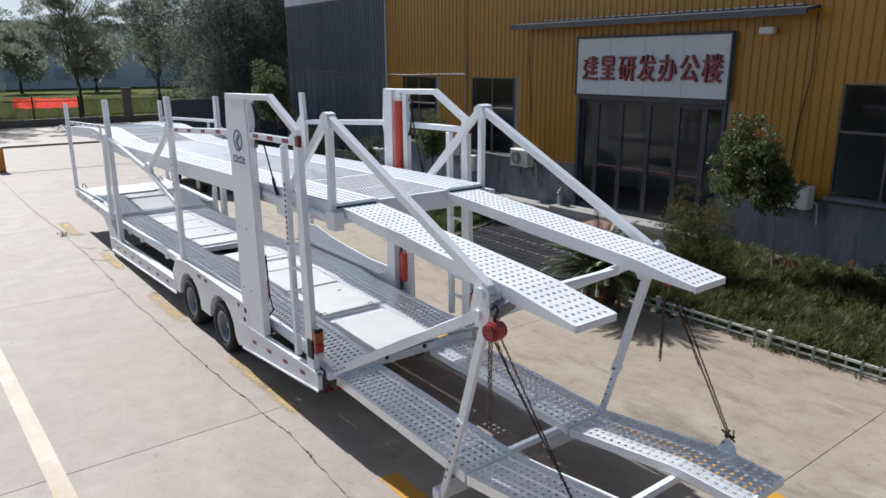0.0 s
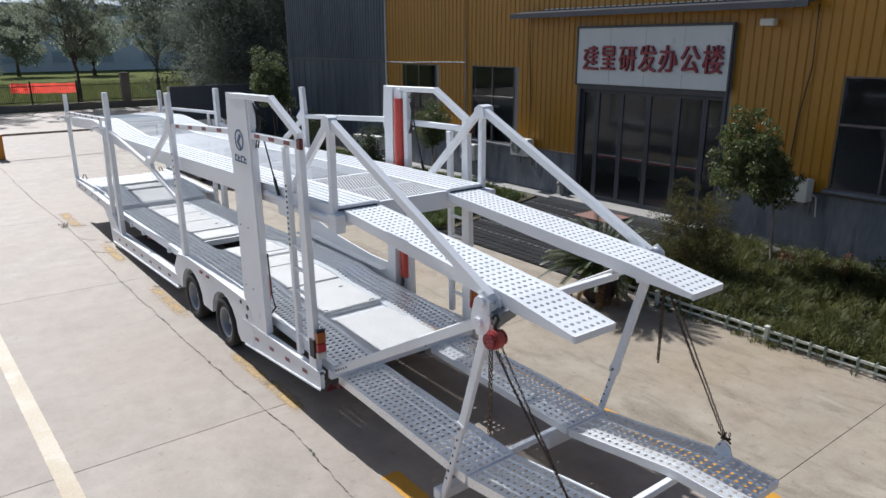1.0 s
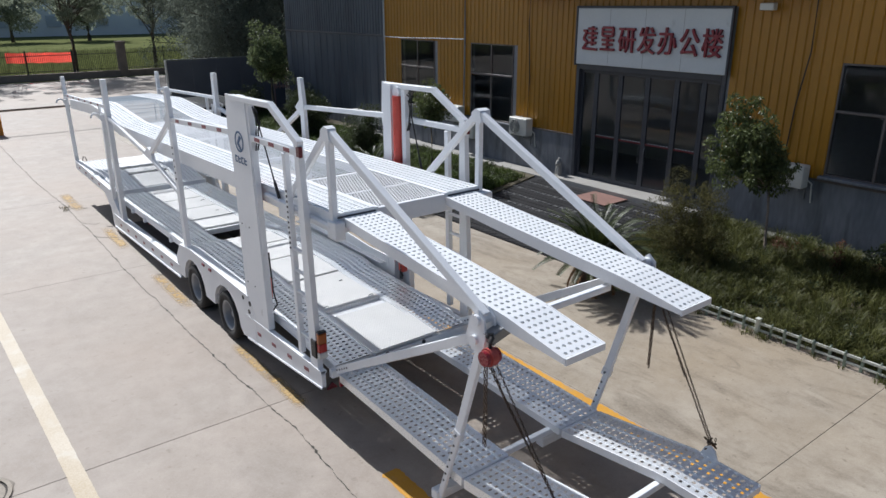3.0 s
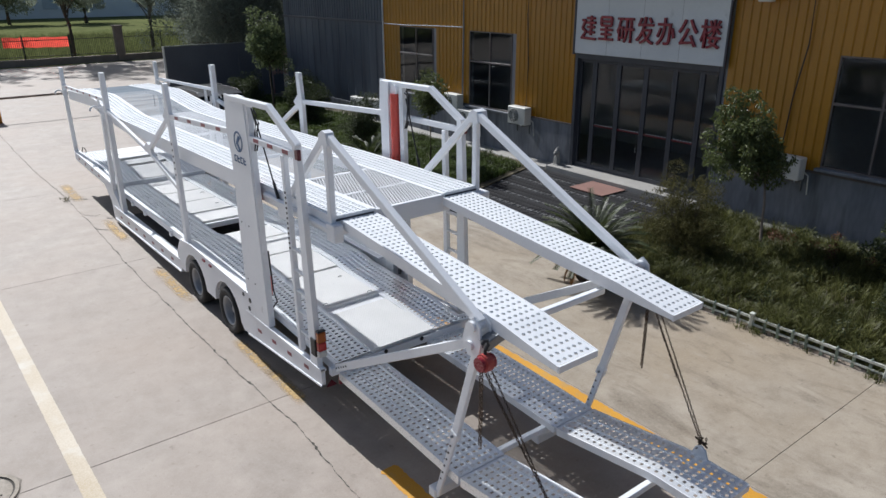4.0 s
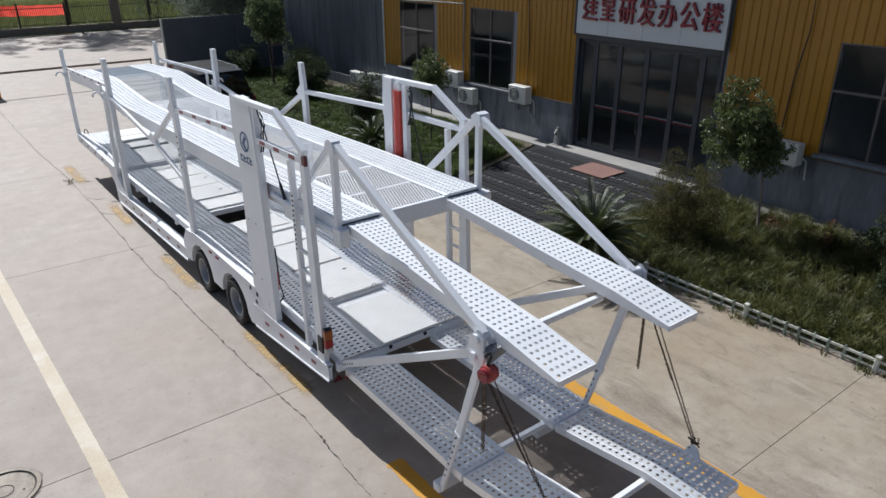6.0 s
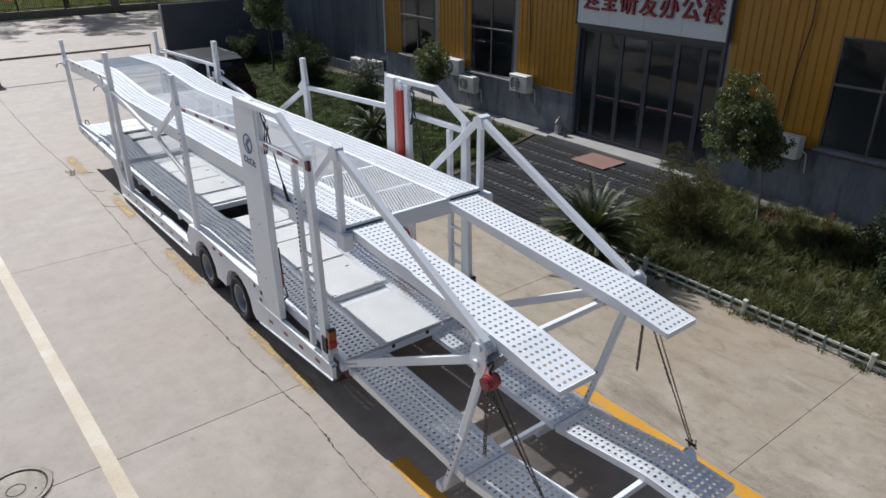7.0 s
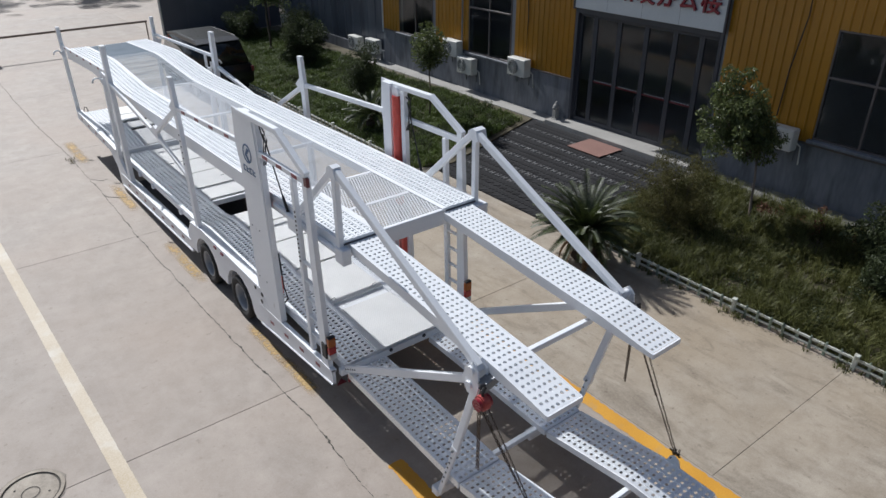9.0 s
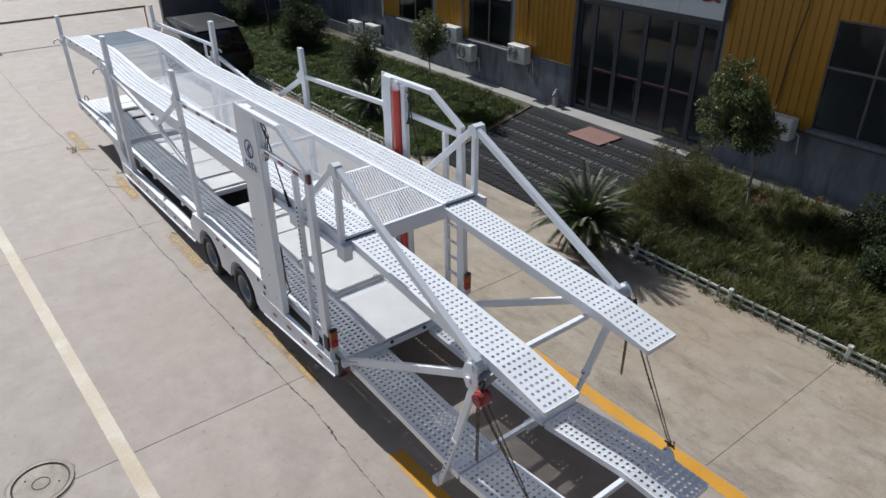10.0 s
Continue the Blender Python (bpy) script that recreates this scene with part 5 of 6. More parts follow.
def ribbed(y0, y1, z0, z1, mat, name, parent, pitch=0.215, x=WX, holes=(), depth=0.03, rib=0.055):
    """Trapezoid sheet, cut round the openings (y0, y1, z0, z1)."""
    verts, faces = [], []

    def quad(a, b, c, d):
        i = len(verts)
        verts.extend((a, b, c, d))
        faces.append((i, i + 1, i + 2, i + 3))
    n = int((y1 - y0) / pitch)
    for i in range(n + 1):
        a = y0 + i * pitch
        b = min(a + pitch, y1)
        if b - a < 0.02:
            continue
        zs = [(z0, z1)]
        for hy0, hy1, hz0, hz1 in holes:
            if a + rib < hy1 and b > hy0 + 0.02:
                zs = [w for lo, hi in zs for w in ((lo, min(hi, hz0)), (max(lo, hz1), hi)) if w[1] - w[0] > 0.01]
        for lo, hi in zs:
            pr = [(a, 0), (a + 0.02, depth), (a + rib - 0.02, depth), (a + rib, 0), (b, 0)]
            for (ya, da), (yb, db) in zip(pr, pr[1:]):
                if yb > y1 + 1e-6:
                    continue
                quad((x - da, ya, lo), (x - db, yb, lo), (x - db, yb, hi), (x - da, ya, hi))
    return raw(name, verts, faces, mat, parent)


openings = [(23.18, 25.40, 1.45, 3.95), (18.88, 21.06, 1.42, 3.96), (11.25, 16.1, 0, 5.15), (6.3, 8.6, 1.55, 4.0), (-2, 0.3, 1.55, 4.0)]
ribbed(-20, 26.55, 1.42, 9.3, M_YELLOW_WALL, "corrugated_wall", office, holes=openings)
bm = B()
for y0, y1 in ((-20, 11.25), (16.1, 26.55)):
    box(bm, WX - 0.03, WX + 0.25, y0, y1, -0.1, 1.42, 0.01)
part("plinth", bm, M_PLINTH, office, "stained grey rendered plinth")
bm = B()
for y0, y1 in ((-20, 11.25), (16.1, 26.55)):
    box(bm, WX - 0.05, WX - 0.02, y0, y1, 1.40, 1.45)
part("drip_trim", bm, M_WINDOW_FRAME, office)
for y0, y1, z0, z1 in ((-20, 6.3, 1.42, 9.3), (6.3, 8.6, 4.0, 9.3), (6.3, 8.6, 1.42, 1.55), (8.6, 11.25, 1.42, 9.3), (11.25, 16.1, 5.15, 9.3), (16.1, 18.88, 1.42, 9.3), (18.88, 21.06, 3.96, 9.3), (21.06, 23.18, 1.42, 9.3), (23.18, 25.4, 3.95, 9.3), (25.4, 26.55, 1.42, 9.3)):
    bm = B()
    box(bm, WX + 0.02, WX + 0.2, y0, y1, z0, z1)
    part("inner_wall", bm, M_ROOM, office)
bm = B()
box(bm, WX - 0.3, 30, -20, 36, 9.3, 9.5, 0.02)
part("roof", bm, M_FAR_ROOF, office)
bm = B()
box(bm, 19.5, 19.7, -20, 26.4, 0, 9.2)
box(bm, WX + 0.2, 19.5, -20, 26.4, 0.0, 0.12)
box(bm, WX + 0.2, 19.5, -20, 26.4, 5.3, 5.4)
part("interior", bm, M_ROOM, office)


def window(y0, y1, z0, z1, parent, mid, split):
    w = new("window")
    w.parent = parent
    t = 0.04
    bm = B()
    for a, b, c, d in ((y0, y1, z0, z0 + t), (y0, y1, z1 - t, z1), (y0, y0 + t, z0 + t, z1 - t), (y1 - t, y1, z0 + t, z1 - t)):
        box(bm, WX - 0.014, WX + 0.08, a, b, c, d, 0.006)
    part("window_frame", bm, M_WINDOW_FRAME, w, "thin brown metal window frame")
    bm = B()
    box(bm, WX - 0.04, WX + 0.03, y0 + t, y1 - t, split - 0.03, split + 0.03, 0.005)
    for m in mid:
        box(bm, WX - 0.038, WX + 0.028, m - 0.025, m + 0.025, z0 + t, z1 - t, 0.005)
    part("mullion", bm, M_WINDOW_FRAME, w)
    bm = B()
    box(bm, WX - 0.16, WX + 0.02, y0 - 0.06, y1 + 0.06, z0 - 0.07, z0 - 0.002, 0.008)
    part("window_sill", bm, M_PLINTH, w)
    cuts = [y0 + t, *mid, y1 - t]
    for a, b in zip(cuts, cuts[1:]):
        for c, d in ((z0 + t, split), (split, z1 - t)):
            bm = B()
            box(bm, WX, WX + 0.008, a, b, c, d)
            ob = part("pane", bm, M_GLASS, w)
            ob.visible_shadow = False
    return w


window(23.18, 25.40, 1.45, 3.95, office, (24.25,), 2.95)
window(18.88, 21.06, 1.42, 3.96, office, (19.95,), 2.95)
window(6.3, 8.6, 1.55, 4.0, office, (7.55,), 2.98)

# entrance doors
entrance = new("entrance_door")
entrance.parent = office
tagged(entrance, label="dark framed glass entrance doors, closed")
DX = WX + 0.12
bm = B()
for a, b, c, d in ((11.25, 11.36, 0.17, 5.15), (15.99, 16.1, 0.17, 5.15), (11.25, 16.1, 5.10, 5.16), (11.36, 15.99, 3.40, 3.56)):
    box(bm, WX - 0.045, WX + 0.25, a, b, c, d, 0.01)
part("door_surround", bm, M_FRAME, entrance, "dark metal door surround")
cuts = [11.36, 11.9, 12.7, 13.62, 14.55, 15.42, 15.99]
for k, (a, b) in enumerate(zip(cuts, cuts[1:])):
    bm = B()
    t = 0.075
    for p, q, r, u in ((a, a + t, 0.17, 3.4), (b - t, b, 0.17, 3.4), (a + t, b - t, 0.17, 0.30), (a + t, b - t, 3.3, 3.4)):
        box(bm, DX - 0.03, DX + 0.03, p, q, r, u, 0.005)
    leaf = part("door_leaf", bm, M_FRAME, entrance)
    bm = B()
    box(bm, DX, DX + 0.008, a + t, b - t, 0.30, 3.3)
    ob = part("pane", bm, M_GLASS, leaf)
    ob.visible_shadow = False
    if k in (1, 2, 3, 4):
        bm = B()
        box(bm, DX - 0.012, DX - 0.004, a + t, b - t, 1.47, 1.52)
        part("safety_stripe", bm, M_REFLECT, leaf, "dark red safety stripe on the glass")
        dashes = int((b - a - 2 * t) / 0.1)
        for j in range(dashes):
            bm = B()
            yy = a + t + 0.03 + j * 0.1
            box(bm, DX - 0.016, DX - 0.0125, yy, yy + 0.05, 1.522, 1.545)
            part("dash", bm, M_PANEL, leaf)
    if k in (2, 3):
        bm = B()
        yy = b - 0.1 if k == 2 else a + 0.1
        tube(bm, [(DX - 0.03, yy, 0.95), (DX - 0.08, yy, 1.0), (DX - 0.08, yy, 1.35), (DX - 0.03, yy, 1.4)], 0.013)
        part("pull_handle", bm, M_STEEL, leaf)

# sign over the doors
sign = thing("sign_board", "white panel sign with raised dark red characters above the entrance", "sign")
bm = B()
box(bm, WX - 0.16, WX - 0.10, 11.22, 16.04, 3.56, 5.10, 0.01)
part("panel", bm, M_SIGN, sign)
for y in (12.5, 13.68, 14.86):
    bm = B()
    box(bm, WX - 0.1615, WX - 0.159, y - 0.004, y + 0.004, 3.57, 5.09)
    part("panel_joint", bm, M_STEEL, sign)
bm = B()
for a, b, c, d in ((11.17, 11.22, 3.52, 5.16), (16.04, 16.1, 3.52, 5.16), (11.22, 16.04, 5.10, 5.16)):
    box(bm, WX - 0.18, WX - 0.10, a, b, c, d, 0.006)
part("sign_frame", bm, M_FRAME, sign)


def lettering(text, y, z, size, depth, x, parent, mat, name="character"):
    """One raised character, read from the yard, its centre at y."""
    cu = bpy.data.curves.new(name, "FONT")
    cu.body = text
    cu.size = size
    cu.extrude = depth
    cu.offset = 0.006
    cu.align_x = "CENTER"
    tmp = bpy.data.objects.new("tmp", cu)
    scene.collection.objects.link(tmp)
    dg = bpy.context.evaluated_depsgraph_get()
    me = bpy.data.meshes.new_from_object(tmp.evaluated_get(dg))
    bpy.data.objects.remove(tmp)
    bpy.data.curves.remove(cu)
    me.materials.clear()
    me.materials.append(mat)
    ob = new(name, me)
    ob.parent = parent
    ob.matrix_local = Matrix.Translation((x, y, z)) @ Matrix(((0, 0, -1, 0), (-0.8, 0, 0, 0), (0, 1, 0, 0), (0, 0, 0, 1)))
    return ob


def bar_character(strokes, y, z, parent):
    """A character drawn as plain raised bars, each a piece of its own."""
    c = new("character")
    c.parent = parent
    for k, (u0, v0, u1, v1) in enumerate(strokes):
        bm = B()
        x = WX - 0.20 + 0.0008 * k
        beam(bm, (x, y - u0, z + v0), (x, y - u1, z + v1), 0.06, 0.068, 0.004)
        part("bar", bm, M_SIGN_RED, c)


pitch = 0.645
bar_character(((-0.08, 0.56, 0.22, 0.56), (-0.08, 0.44, 0.25, 0.44), (-0.06, 0.32, 0.22, 0.32), (0.08, 0.63, 0.08, 0.1), (-0.25, 0.5, -0.13, 0.5), (-0.13, 0.5, -0.24, 0.28), (-0.24, 0.28, -0.1, 0.2), (-0.1, 0.2, -0.26, 0.0), (-0.26, 0.02, 0.27, 0.0), (-0.05, 0.18, 0.22, 0.18)), 15.51, 3.99, sign)
bar_character(((-0.18, 0.6, 0.18, 0.6), (-0.18, 0.6, -0.18, 0.38), (0.18, 0.6, 0.18, 0.38), (-0.18, 0.49, 0.18, 0.49), (-0.18, 0.38, 0.18, 0.38), (0.0, 0.38, 0.0, 0.02), (-0.2, 0.27, 0.22, 0.27), (-0.18, 0.15, 0.18, 0.15), (-0.25, 0.02, 0.25, 0.02)), 14.88, 3.99, sign)
for k, ch in enumerate("研发办公楼"):
    lettering(ch, 14.21 - k * pitch, 4.02, 0.73, 0.035, WX - 0.20, sign, M_SIGN_RED)

# canopy, pipes, cables, lamps and outdoor units
canopy = thing("entrance_canopy", "thin dark metal canopy over the entrance", "canopy")
bm = B()
slab(bm, [(WX, 5.64), (WX - 0.62, 5.56), (WX - 0.62, 5.42), (WX - 0.58, 5.42), (WX - 0.56, 5.5), (WX, 5.58)], 9.3, 18.5, "y")
part("canopy_sheet", bm, M_FRAME, canopy)
bm = B()
box(bm, WX - 0.045, WX - 0.033, 9.6, 17.75, 5.63, 5.66)
rail = part("flashing_rail", bm, M_FRAME, canopy)
bm = B()
box(bm, -0.006, 0.006, -0.075, 0.075, 0, 0.028, 0.003)
dash_mesh = mesh_of(bm, "flashing_piece", M_SIGN)
for k in range(37):
    ob = new("flashing_piece", dash_mesh)
    ob.parent = canopy
    ob.location = (WX - 0.05, 9.75 + k * 0.215, 5.662)
for k, (pts, mt) in enumerate((([(WX - 0.06, 21.35, 9), (WX - 0.06, 21.33, 4), (WX - 0.06, 21.38, 1.3)], M_STEEL), ([(WX - 0.06, 18.1, 5.6), (WX - 0.06, 18.15, 4.6), (WX - 0.06, 18.05, 3.0), (WX - 0.06, 18.1, 1.5)], M_BLACK), ([(WX - 0.06, 9.32, 5.5), (WX - 0.08, 9.28, 4.2), (WX - 0.06, 9.45, 3.0), (WX - 0.08, 9.5, 1.9)], M_BLACK), ([(WX - 0.06, 26.5, 9), (WX - 0.06, 26.5, 1.3)], M_PANEL))):
    bm = B()
    tube(bm, pts, 0.03 if k in (0, 3) else 0.016)
    solid("wall_pipe" if k in (0, 3) else "wall_cable", bm, mt, "thin pipe running down the corrugated wall" if k in (0, 3) else "loose dark cable hanging on the corrugated wall", "pipe" if k in (0, 3) else "cable")
bm = B()
tube(bm, [(WX - 0.06, 26.5, 4.0), (WX - 0.07, 25.0, 3.99), (WX - 0.06, 23.0, 4.04), (WX - 0.06, 21.4, 4.06)], 0.014)
solid("wall_cable", bm, M_PANEL, "pale cable running level above the office window", "cable")
flood = thing("flood_light", "small beige floodlight on the ochre wall", "lamp")
bm = B()
box(bm, WX - 0.3, WX - 0.12, 10.16, 10.5, 5.06, 5.22, 0.02)
part("housing", bm, M_AC, flood)
bm = B()
box(bm, WX - 0.12, WX, 10.3, 10.36, 5.1, 5.16, 0.01)
part("arm", bm, M_STEEL, flood)


def outdoor_unit(y, z, w=0.82, h=0.56, d=0.3):
    u = thing("air_conditioner", "aged white outdoor air conditioner on wall brackets", "air conditioner", "outdoor units on the office wall")
    x1 = WX - 0.09
    x0 = x1 - d
    bm = B()
    box(bm, x0, x1, y - w / 2, y + w / 2, z, z + h, 0.02)
    part("casing", bm, M_AC, u)
    bm = B()
    rod(bm, (x0 - 0.012, y + 0.12, z + h / 2), (x0 + 0.005, y + 0.12, z + h / 2), 0.225, n=28)
    part("fan_guard", bm, M_GRILL, u)
    bm = B()
    for r in (0.07, 0.12, 0.17, 0.215):
        pts = [(x0 - 0.016, y + 0.12 + r * math.cos(2 * math.pi * k / 20), z + h / 2 + r * math.sin(2 * math.pi * k / 20)) for k in range(21)]
        tube(bm, pts, 0.006, 4)
    for k in range(6):
        a = math.pi * k / 6
        beam(bm, (x0 - 0.017, y + 0.12 - 0.22 * math.cos(a), z + h / 2 - 0.22 * math.sin(a)), (x0 - 0.017, y + 0.12 + 0.22 * math.cos(a), z + h / 2 + 0.22 * math.sin(a)), 0.008, 0.008, 0)
    part("grille", bm, M_AC, u)
    for sy in (-0.28, 0.28):
        bm = B()
        box(bm, x0 - 0.02, x1 + 0.09, y + sy - 0.02, y + sy + 0.02, z - 0.04, z - 0.001, 0.004)
        box(bm, x1 + 0.03, x1 + 0.08, y + sy - 0.018, y + sy + 0.018, z - 0.3, z - 0.04, 0.004)
        part("bracket", bm, M_STEEL, u)
    bm = B()
    tube(bm, [(x1 - 0.1, y - w / 2, z + 0.2), (x1, y - w / 2 - 0.08, z + 0.1), (WX - 0.05, y - w / 2 - 0.1, z - 0.35)], 0.018)
    part("hose", bm, M_AC, u)
    return u


outdoor_unit(9.21, 1.23, 0.7, 0.52)
for y, z in ((18.2, 1.17), (20.86, 0.72), (21.68, 1.2), (27.05, 0.38), (28.45, 0.3), (35.0, 0.3)):
    outdoor_unit(y, z)

# slate-clad hall next door
hall = thing("slate_hall", "dark slate corrugated metal hall with a translucent strip", "building")
ribbed(26.55, 35.8, 4.05, 7.05, M_GREY_WALL, "upper_cladding", hall, pitch=0.22, x=WX + 0.03, depth=0.04, rib=0.09)
ribbed(26.55, 35.8, 0.5, 4.0, M_GREY_WALL, "lower_cladding", hall, pitch=0.62, x=WX + 0.03, depth=0.03, rib=0.06)
bm = B()
box(bm, WX - 0.02, WX + 0.1, 26.56, 35.8, 3.98, 4.07)
box(bm, WX - 0.02, WX + 0.1, 26.56, 35.8, 7.05, 7.15)
part("girt_trim", bm, M_FRAME, hall)
bm = B()
box(bm, WX - 0.01, WX + 0.2, 26.56, 35.8, -0.1, 0.5, 0.01)
part("plinth", bm, M_PLINTH, hall)
for k in range(9):
    bm = B()
    y0 = 26.6 + k * 1.03
    box(bm, WX + 0.0, WX + 0.06, y0, y0 + 1.0, 7.15, 9.28, 0.006)
    part("light_panel", bm, M_PANEL, hall)
bm = B()
box(bm, WX + 0.1, 30, 26.6, 35.8, 0, 9.28)
part("hall_body", bm, M_GREY_WALL, hall)

# ---- far end of the yard ----
board = thing("board_fence", "charcoal sheet fence with a pale end post", "fence")
for k in range(5):
    bm = B()
    box(bm, 9.62 + k * 1.2, 9.62 + (k + 1) * 1.2 - 0.003, 36.9, 36.94, 0.05, 2.72, 0.006)
    part("panel", bm, M_BOARD, board)
bm = B()
box(bm, 9.53, 9.61, 36.87, 36.97, 0, 2.76, 0.008)
part("end_post", bm, M_AC, board)
bm = B()
box(bm, 9.62, 15.6, 36.89, 36.95, 2.73, 2.77)
part("cap", bm, M_STEEL, board)

barrier = thing("boom_barrier", "orange boom barrier with a thin pole lowered across the yard entrance", "barrier")
bm = B()
box(bm, 2.05, 2.40, 36.6, 37.0, 0, 1.05, 0.03)
part("cabinet", bm, M_ORANGE, barrier)
bm = B()
box(bm, 2.3, 8.9, 37.0, 37.05, 0.93, 1.02, 0.008)
part("boom", bm, M_PILLAR, barrier)
bm = B()
rod(bm, (8.85, 37.03, 0), (8.85, 37.03, 0.93), 0.03, n=10)
part("rest_post", bm, M_PILLAR, barrier)

solid("fence_wall", (lambda b: (box(b, -60, 70, 61.6, 62.0, -0.1, 0.45, 0.02), b)[1])(B()), M_PILLAR, "low brown wall under the iron fence", "wall", kind="structure")
iron = thing("iron_fence", "black iron bar fence on a low wall", "fence")
bm = B()
for z in (0.62, 1.75):
    box(bm, -60, 70, 61.78, 61.82, z - 0.025, z + 0.025)
part("fence_rails", bm, M_IRON, iron)
bm = B()
box(bm, -0.014, 0.014, -0.014, 0.014, 0, 1.62)
bm_v = mesh_of(bm, "bar", M_IRON)
for i in range(150):
    ob = new("bar", bm_v)
    ob.parent = iron
    ob.location = (2.5 + i * 0.13, 61.8, 0.43)
bm = B()
for i in range(500):
    x = -60 + i * 0.16
    if x < 2.4:
        box(bm, x - 0.014, x + 0.014, 61.79, 61.81, 0.43, 2.05)
for i in range(300):
    x = 22.1 + i * 0.16
    box(bm, x - 0.014, x + 0.014, 61.79, 61.81, 0.43, 2.05)
tagged(part("far_bars", bm, M_IRON, iron), kind="stuff")
for x in (-27, -13.5, 0.0, 13.6, 27, 40.6):
    bm = B()
    box(bm, x - 0.3, x + 0.3, 61.5, 62.1, 0, 2.5, 0.02)
    box(bm, x - 0.36, x + 0.36, 61.44, 62.16, 2.5, 2.62, 0.02)
    solid("fence_pillar", bm, M_PILLAR, "square brown fence pillar with a cap", "pillar", "fence pillars")
for x in (7.0, 10.1, 16.8):
    bm = B()
    box(bm, x - 0.035, x + 0.035, 61.76, 61.84, 0.4, 2.15)
    part("fence_stanchion", bm, M_IRON, iron)
bm = B()
n = 24
rows = [[bm.verts.new((5.75 + 4.3 * i / n, 61.86 + 0.02 * math.sin(i * 1.7), z + 0.02 * math.sin(i * 0.9) - 0.1 * i / n)) for i in range(n + 1)] for z in (1.3, 2.02)]
for i in range(n):
    bm.faces.new((rows[0][i], rows[0][i + 1], rows[1][i + 1], rows[1][i]))
bmesh.ops.solidify(bm, geom=list(bm.faces), thickness=0.01)
solid("banner", bm, M_BANNER, "plain red cloth banner tied to the iron fence", "banner")

far = thing("far_building", "long pale grey building with a flat roof beyond the field", "building")
bm = B()
box(bm, -60, 95, 150, 175, 0, 10.6)
part("wall", bm, M_FAR_WALL, far)
bm = B()
box(bm, -61, 96, 149, 176, 10.6, 11.8, 0.2)
part("roof", bm, M_FAR_ROOF, far)
bm = B()
box(bm, -1.2, 1.2, -0.1, 0.1, -1.0, 1.0)
wm = mesh_of(bm, "window", M_PANEL)
for i in range(16):
    for j in range(2):
        ob = new("window", wm)
        ob.parent = far
        ob.location = (-40 + i * 8.0, 149.95, 2.6 + 4.2 * j)

# walls that close the yard behind the camera
solid("wall_south", (lambda b: (box(b, -40, 20, -26.3, -26, 0, 5.5), b)[1])(B()), M_PLINTH, "plain grey wall closing the yard", "wall", kind="structure")
solid("wall_west", (lambda b: (box(b, -22.3, -22, -26, 36, 0, 4.0), b)[1])(B()), M_PLINTH, "plain grey wall closing the yard", "wall", kind="structure")

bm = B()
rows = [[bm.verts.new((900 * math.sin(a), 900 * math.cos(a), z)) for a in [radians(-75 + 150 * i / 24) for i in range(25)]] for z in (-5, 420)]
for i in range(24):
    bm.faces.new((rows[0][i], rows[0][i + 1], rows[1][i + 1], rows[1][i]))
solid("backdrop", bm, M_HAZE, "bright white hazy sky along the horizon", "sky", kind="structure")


# ---- plants ----
def leaf_cloud(name, clumps, count, size, mat, parent, seed, droop=0.0, slim=0.45, label="", kind="stuff"):
    """Many small bent leaves scattered in loose clumps (x, y, z, radius)."""
    rs = np.random.RandomState(seed)
    w = np.array([c[3] ** 2 for c in clumps])
    pick = rs.choice(len(clumps), count, p=w / w.sum())
    c = np.array([(k[0], k[1], k[2]) for k in clumps])[pick]
    rad = np.array([k[3] for k in clumps])[pick]
    d = rs.normal(size=(count, 3))
    d /= np.linalg.norm(d, axis=1)[:, None]
    pos = c + d * (rad * rs.uniform(0.45, 1.08, count) ** 0.7)[:, None] * np.array((1, 1, 0.85))
    ln = size * rs.uniform(0.6, 1.3, count)
    axis = d * 0.6 + rs.normal(size=(count, 3)) * 0.6
    axis[:, 2] -= droop
    axis /= np.linalg.norm(axis, axis=1)[:, None]
    other = np.cross(axis, rs.normal(size=(count, 3)))
    other /= np.linalg.norm(other, axis=1)[:, None] + 1e-9
    a = pos - axis * (ln / 2)[:, None]
    b = pos + axis * (ln / 2)[:, None]
    s = other * (ln * slim / 2)[:, None]
    up = np.cross(axis, other) * (ln * 0.12)[:, None]
    verts = np.stack((a, pos + s + up, b, pos - s + up), axis=1).reshape(-1, 3)
    faces = np.arange(count * 4).reshape(-1, 4)
    ob = raw(name, verts.tolist(), faces.tolist(), mat, parent)
    if label or kind:
        tagged(ob, label=label, kind=kind)
    return ob


def limb(bm, p, q, r0, r1, rnd, n=7, bends=4, sway=0.06):
    pts = [Vector(p).lerp(Vector(q), i / bends) for i in range(bends + 1)]
    l = (Vector(q) - Vector(p)).length
    for i in range(1, bends):
        pts[i] += Vector((rnd.uniform(-1, 1), rnd.uniform(-1, 1), rnd.uniform(-0.4, 0.6))) * l * sway
    rings = []
    for i, pt in enumerate(pts):
        d = (pts[min(i + 1, bends)] - pts[max(i - 1, 0)]).normalized().to_track_quat("Z", "Y")
        r = r0 + (r1 - r0) * i / bends
        rings.append([bm.verts.new(pt + d @ Vector((r * math.cos(2 * math.pi * k / n), r * math.sin(2 * math.pi * k / n), 0))) for k in range(n)])
    for a, b in zip(rings, rings[1:]):
        for k in range(n):
            bm.faces.new((a[k], a[(k + 1) % n], b[(k + 1) % n], b[k]))
    bm.faces.new(rings[-1])
    return pts


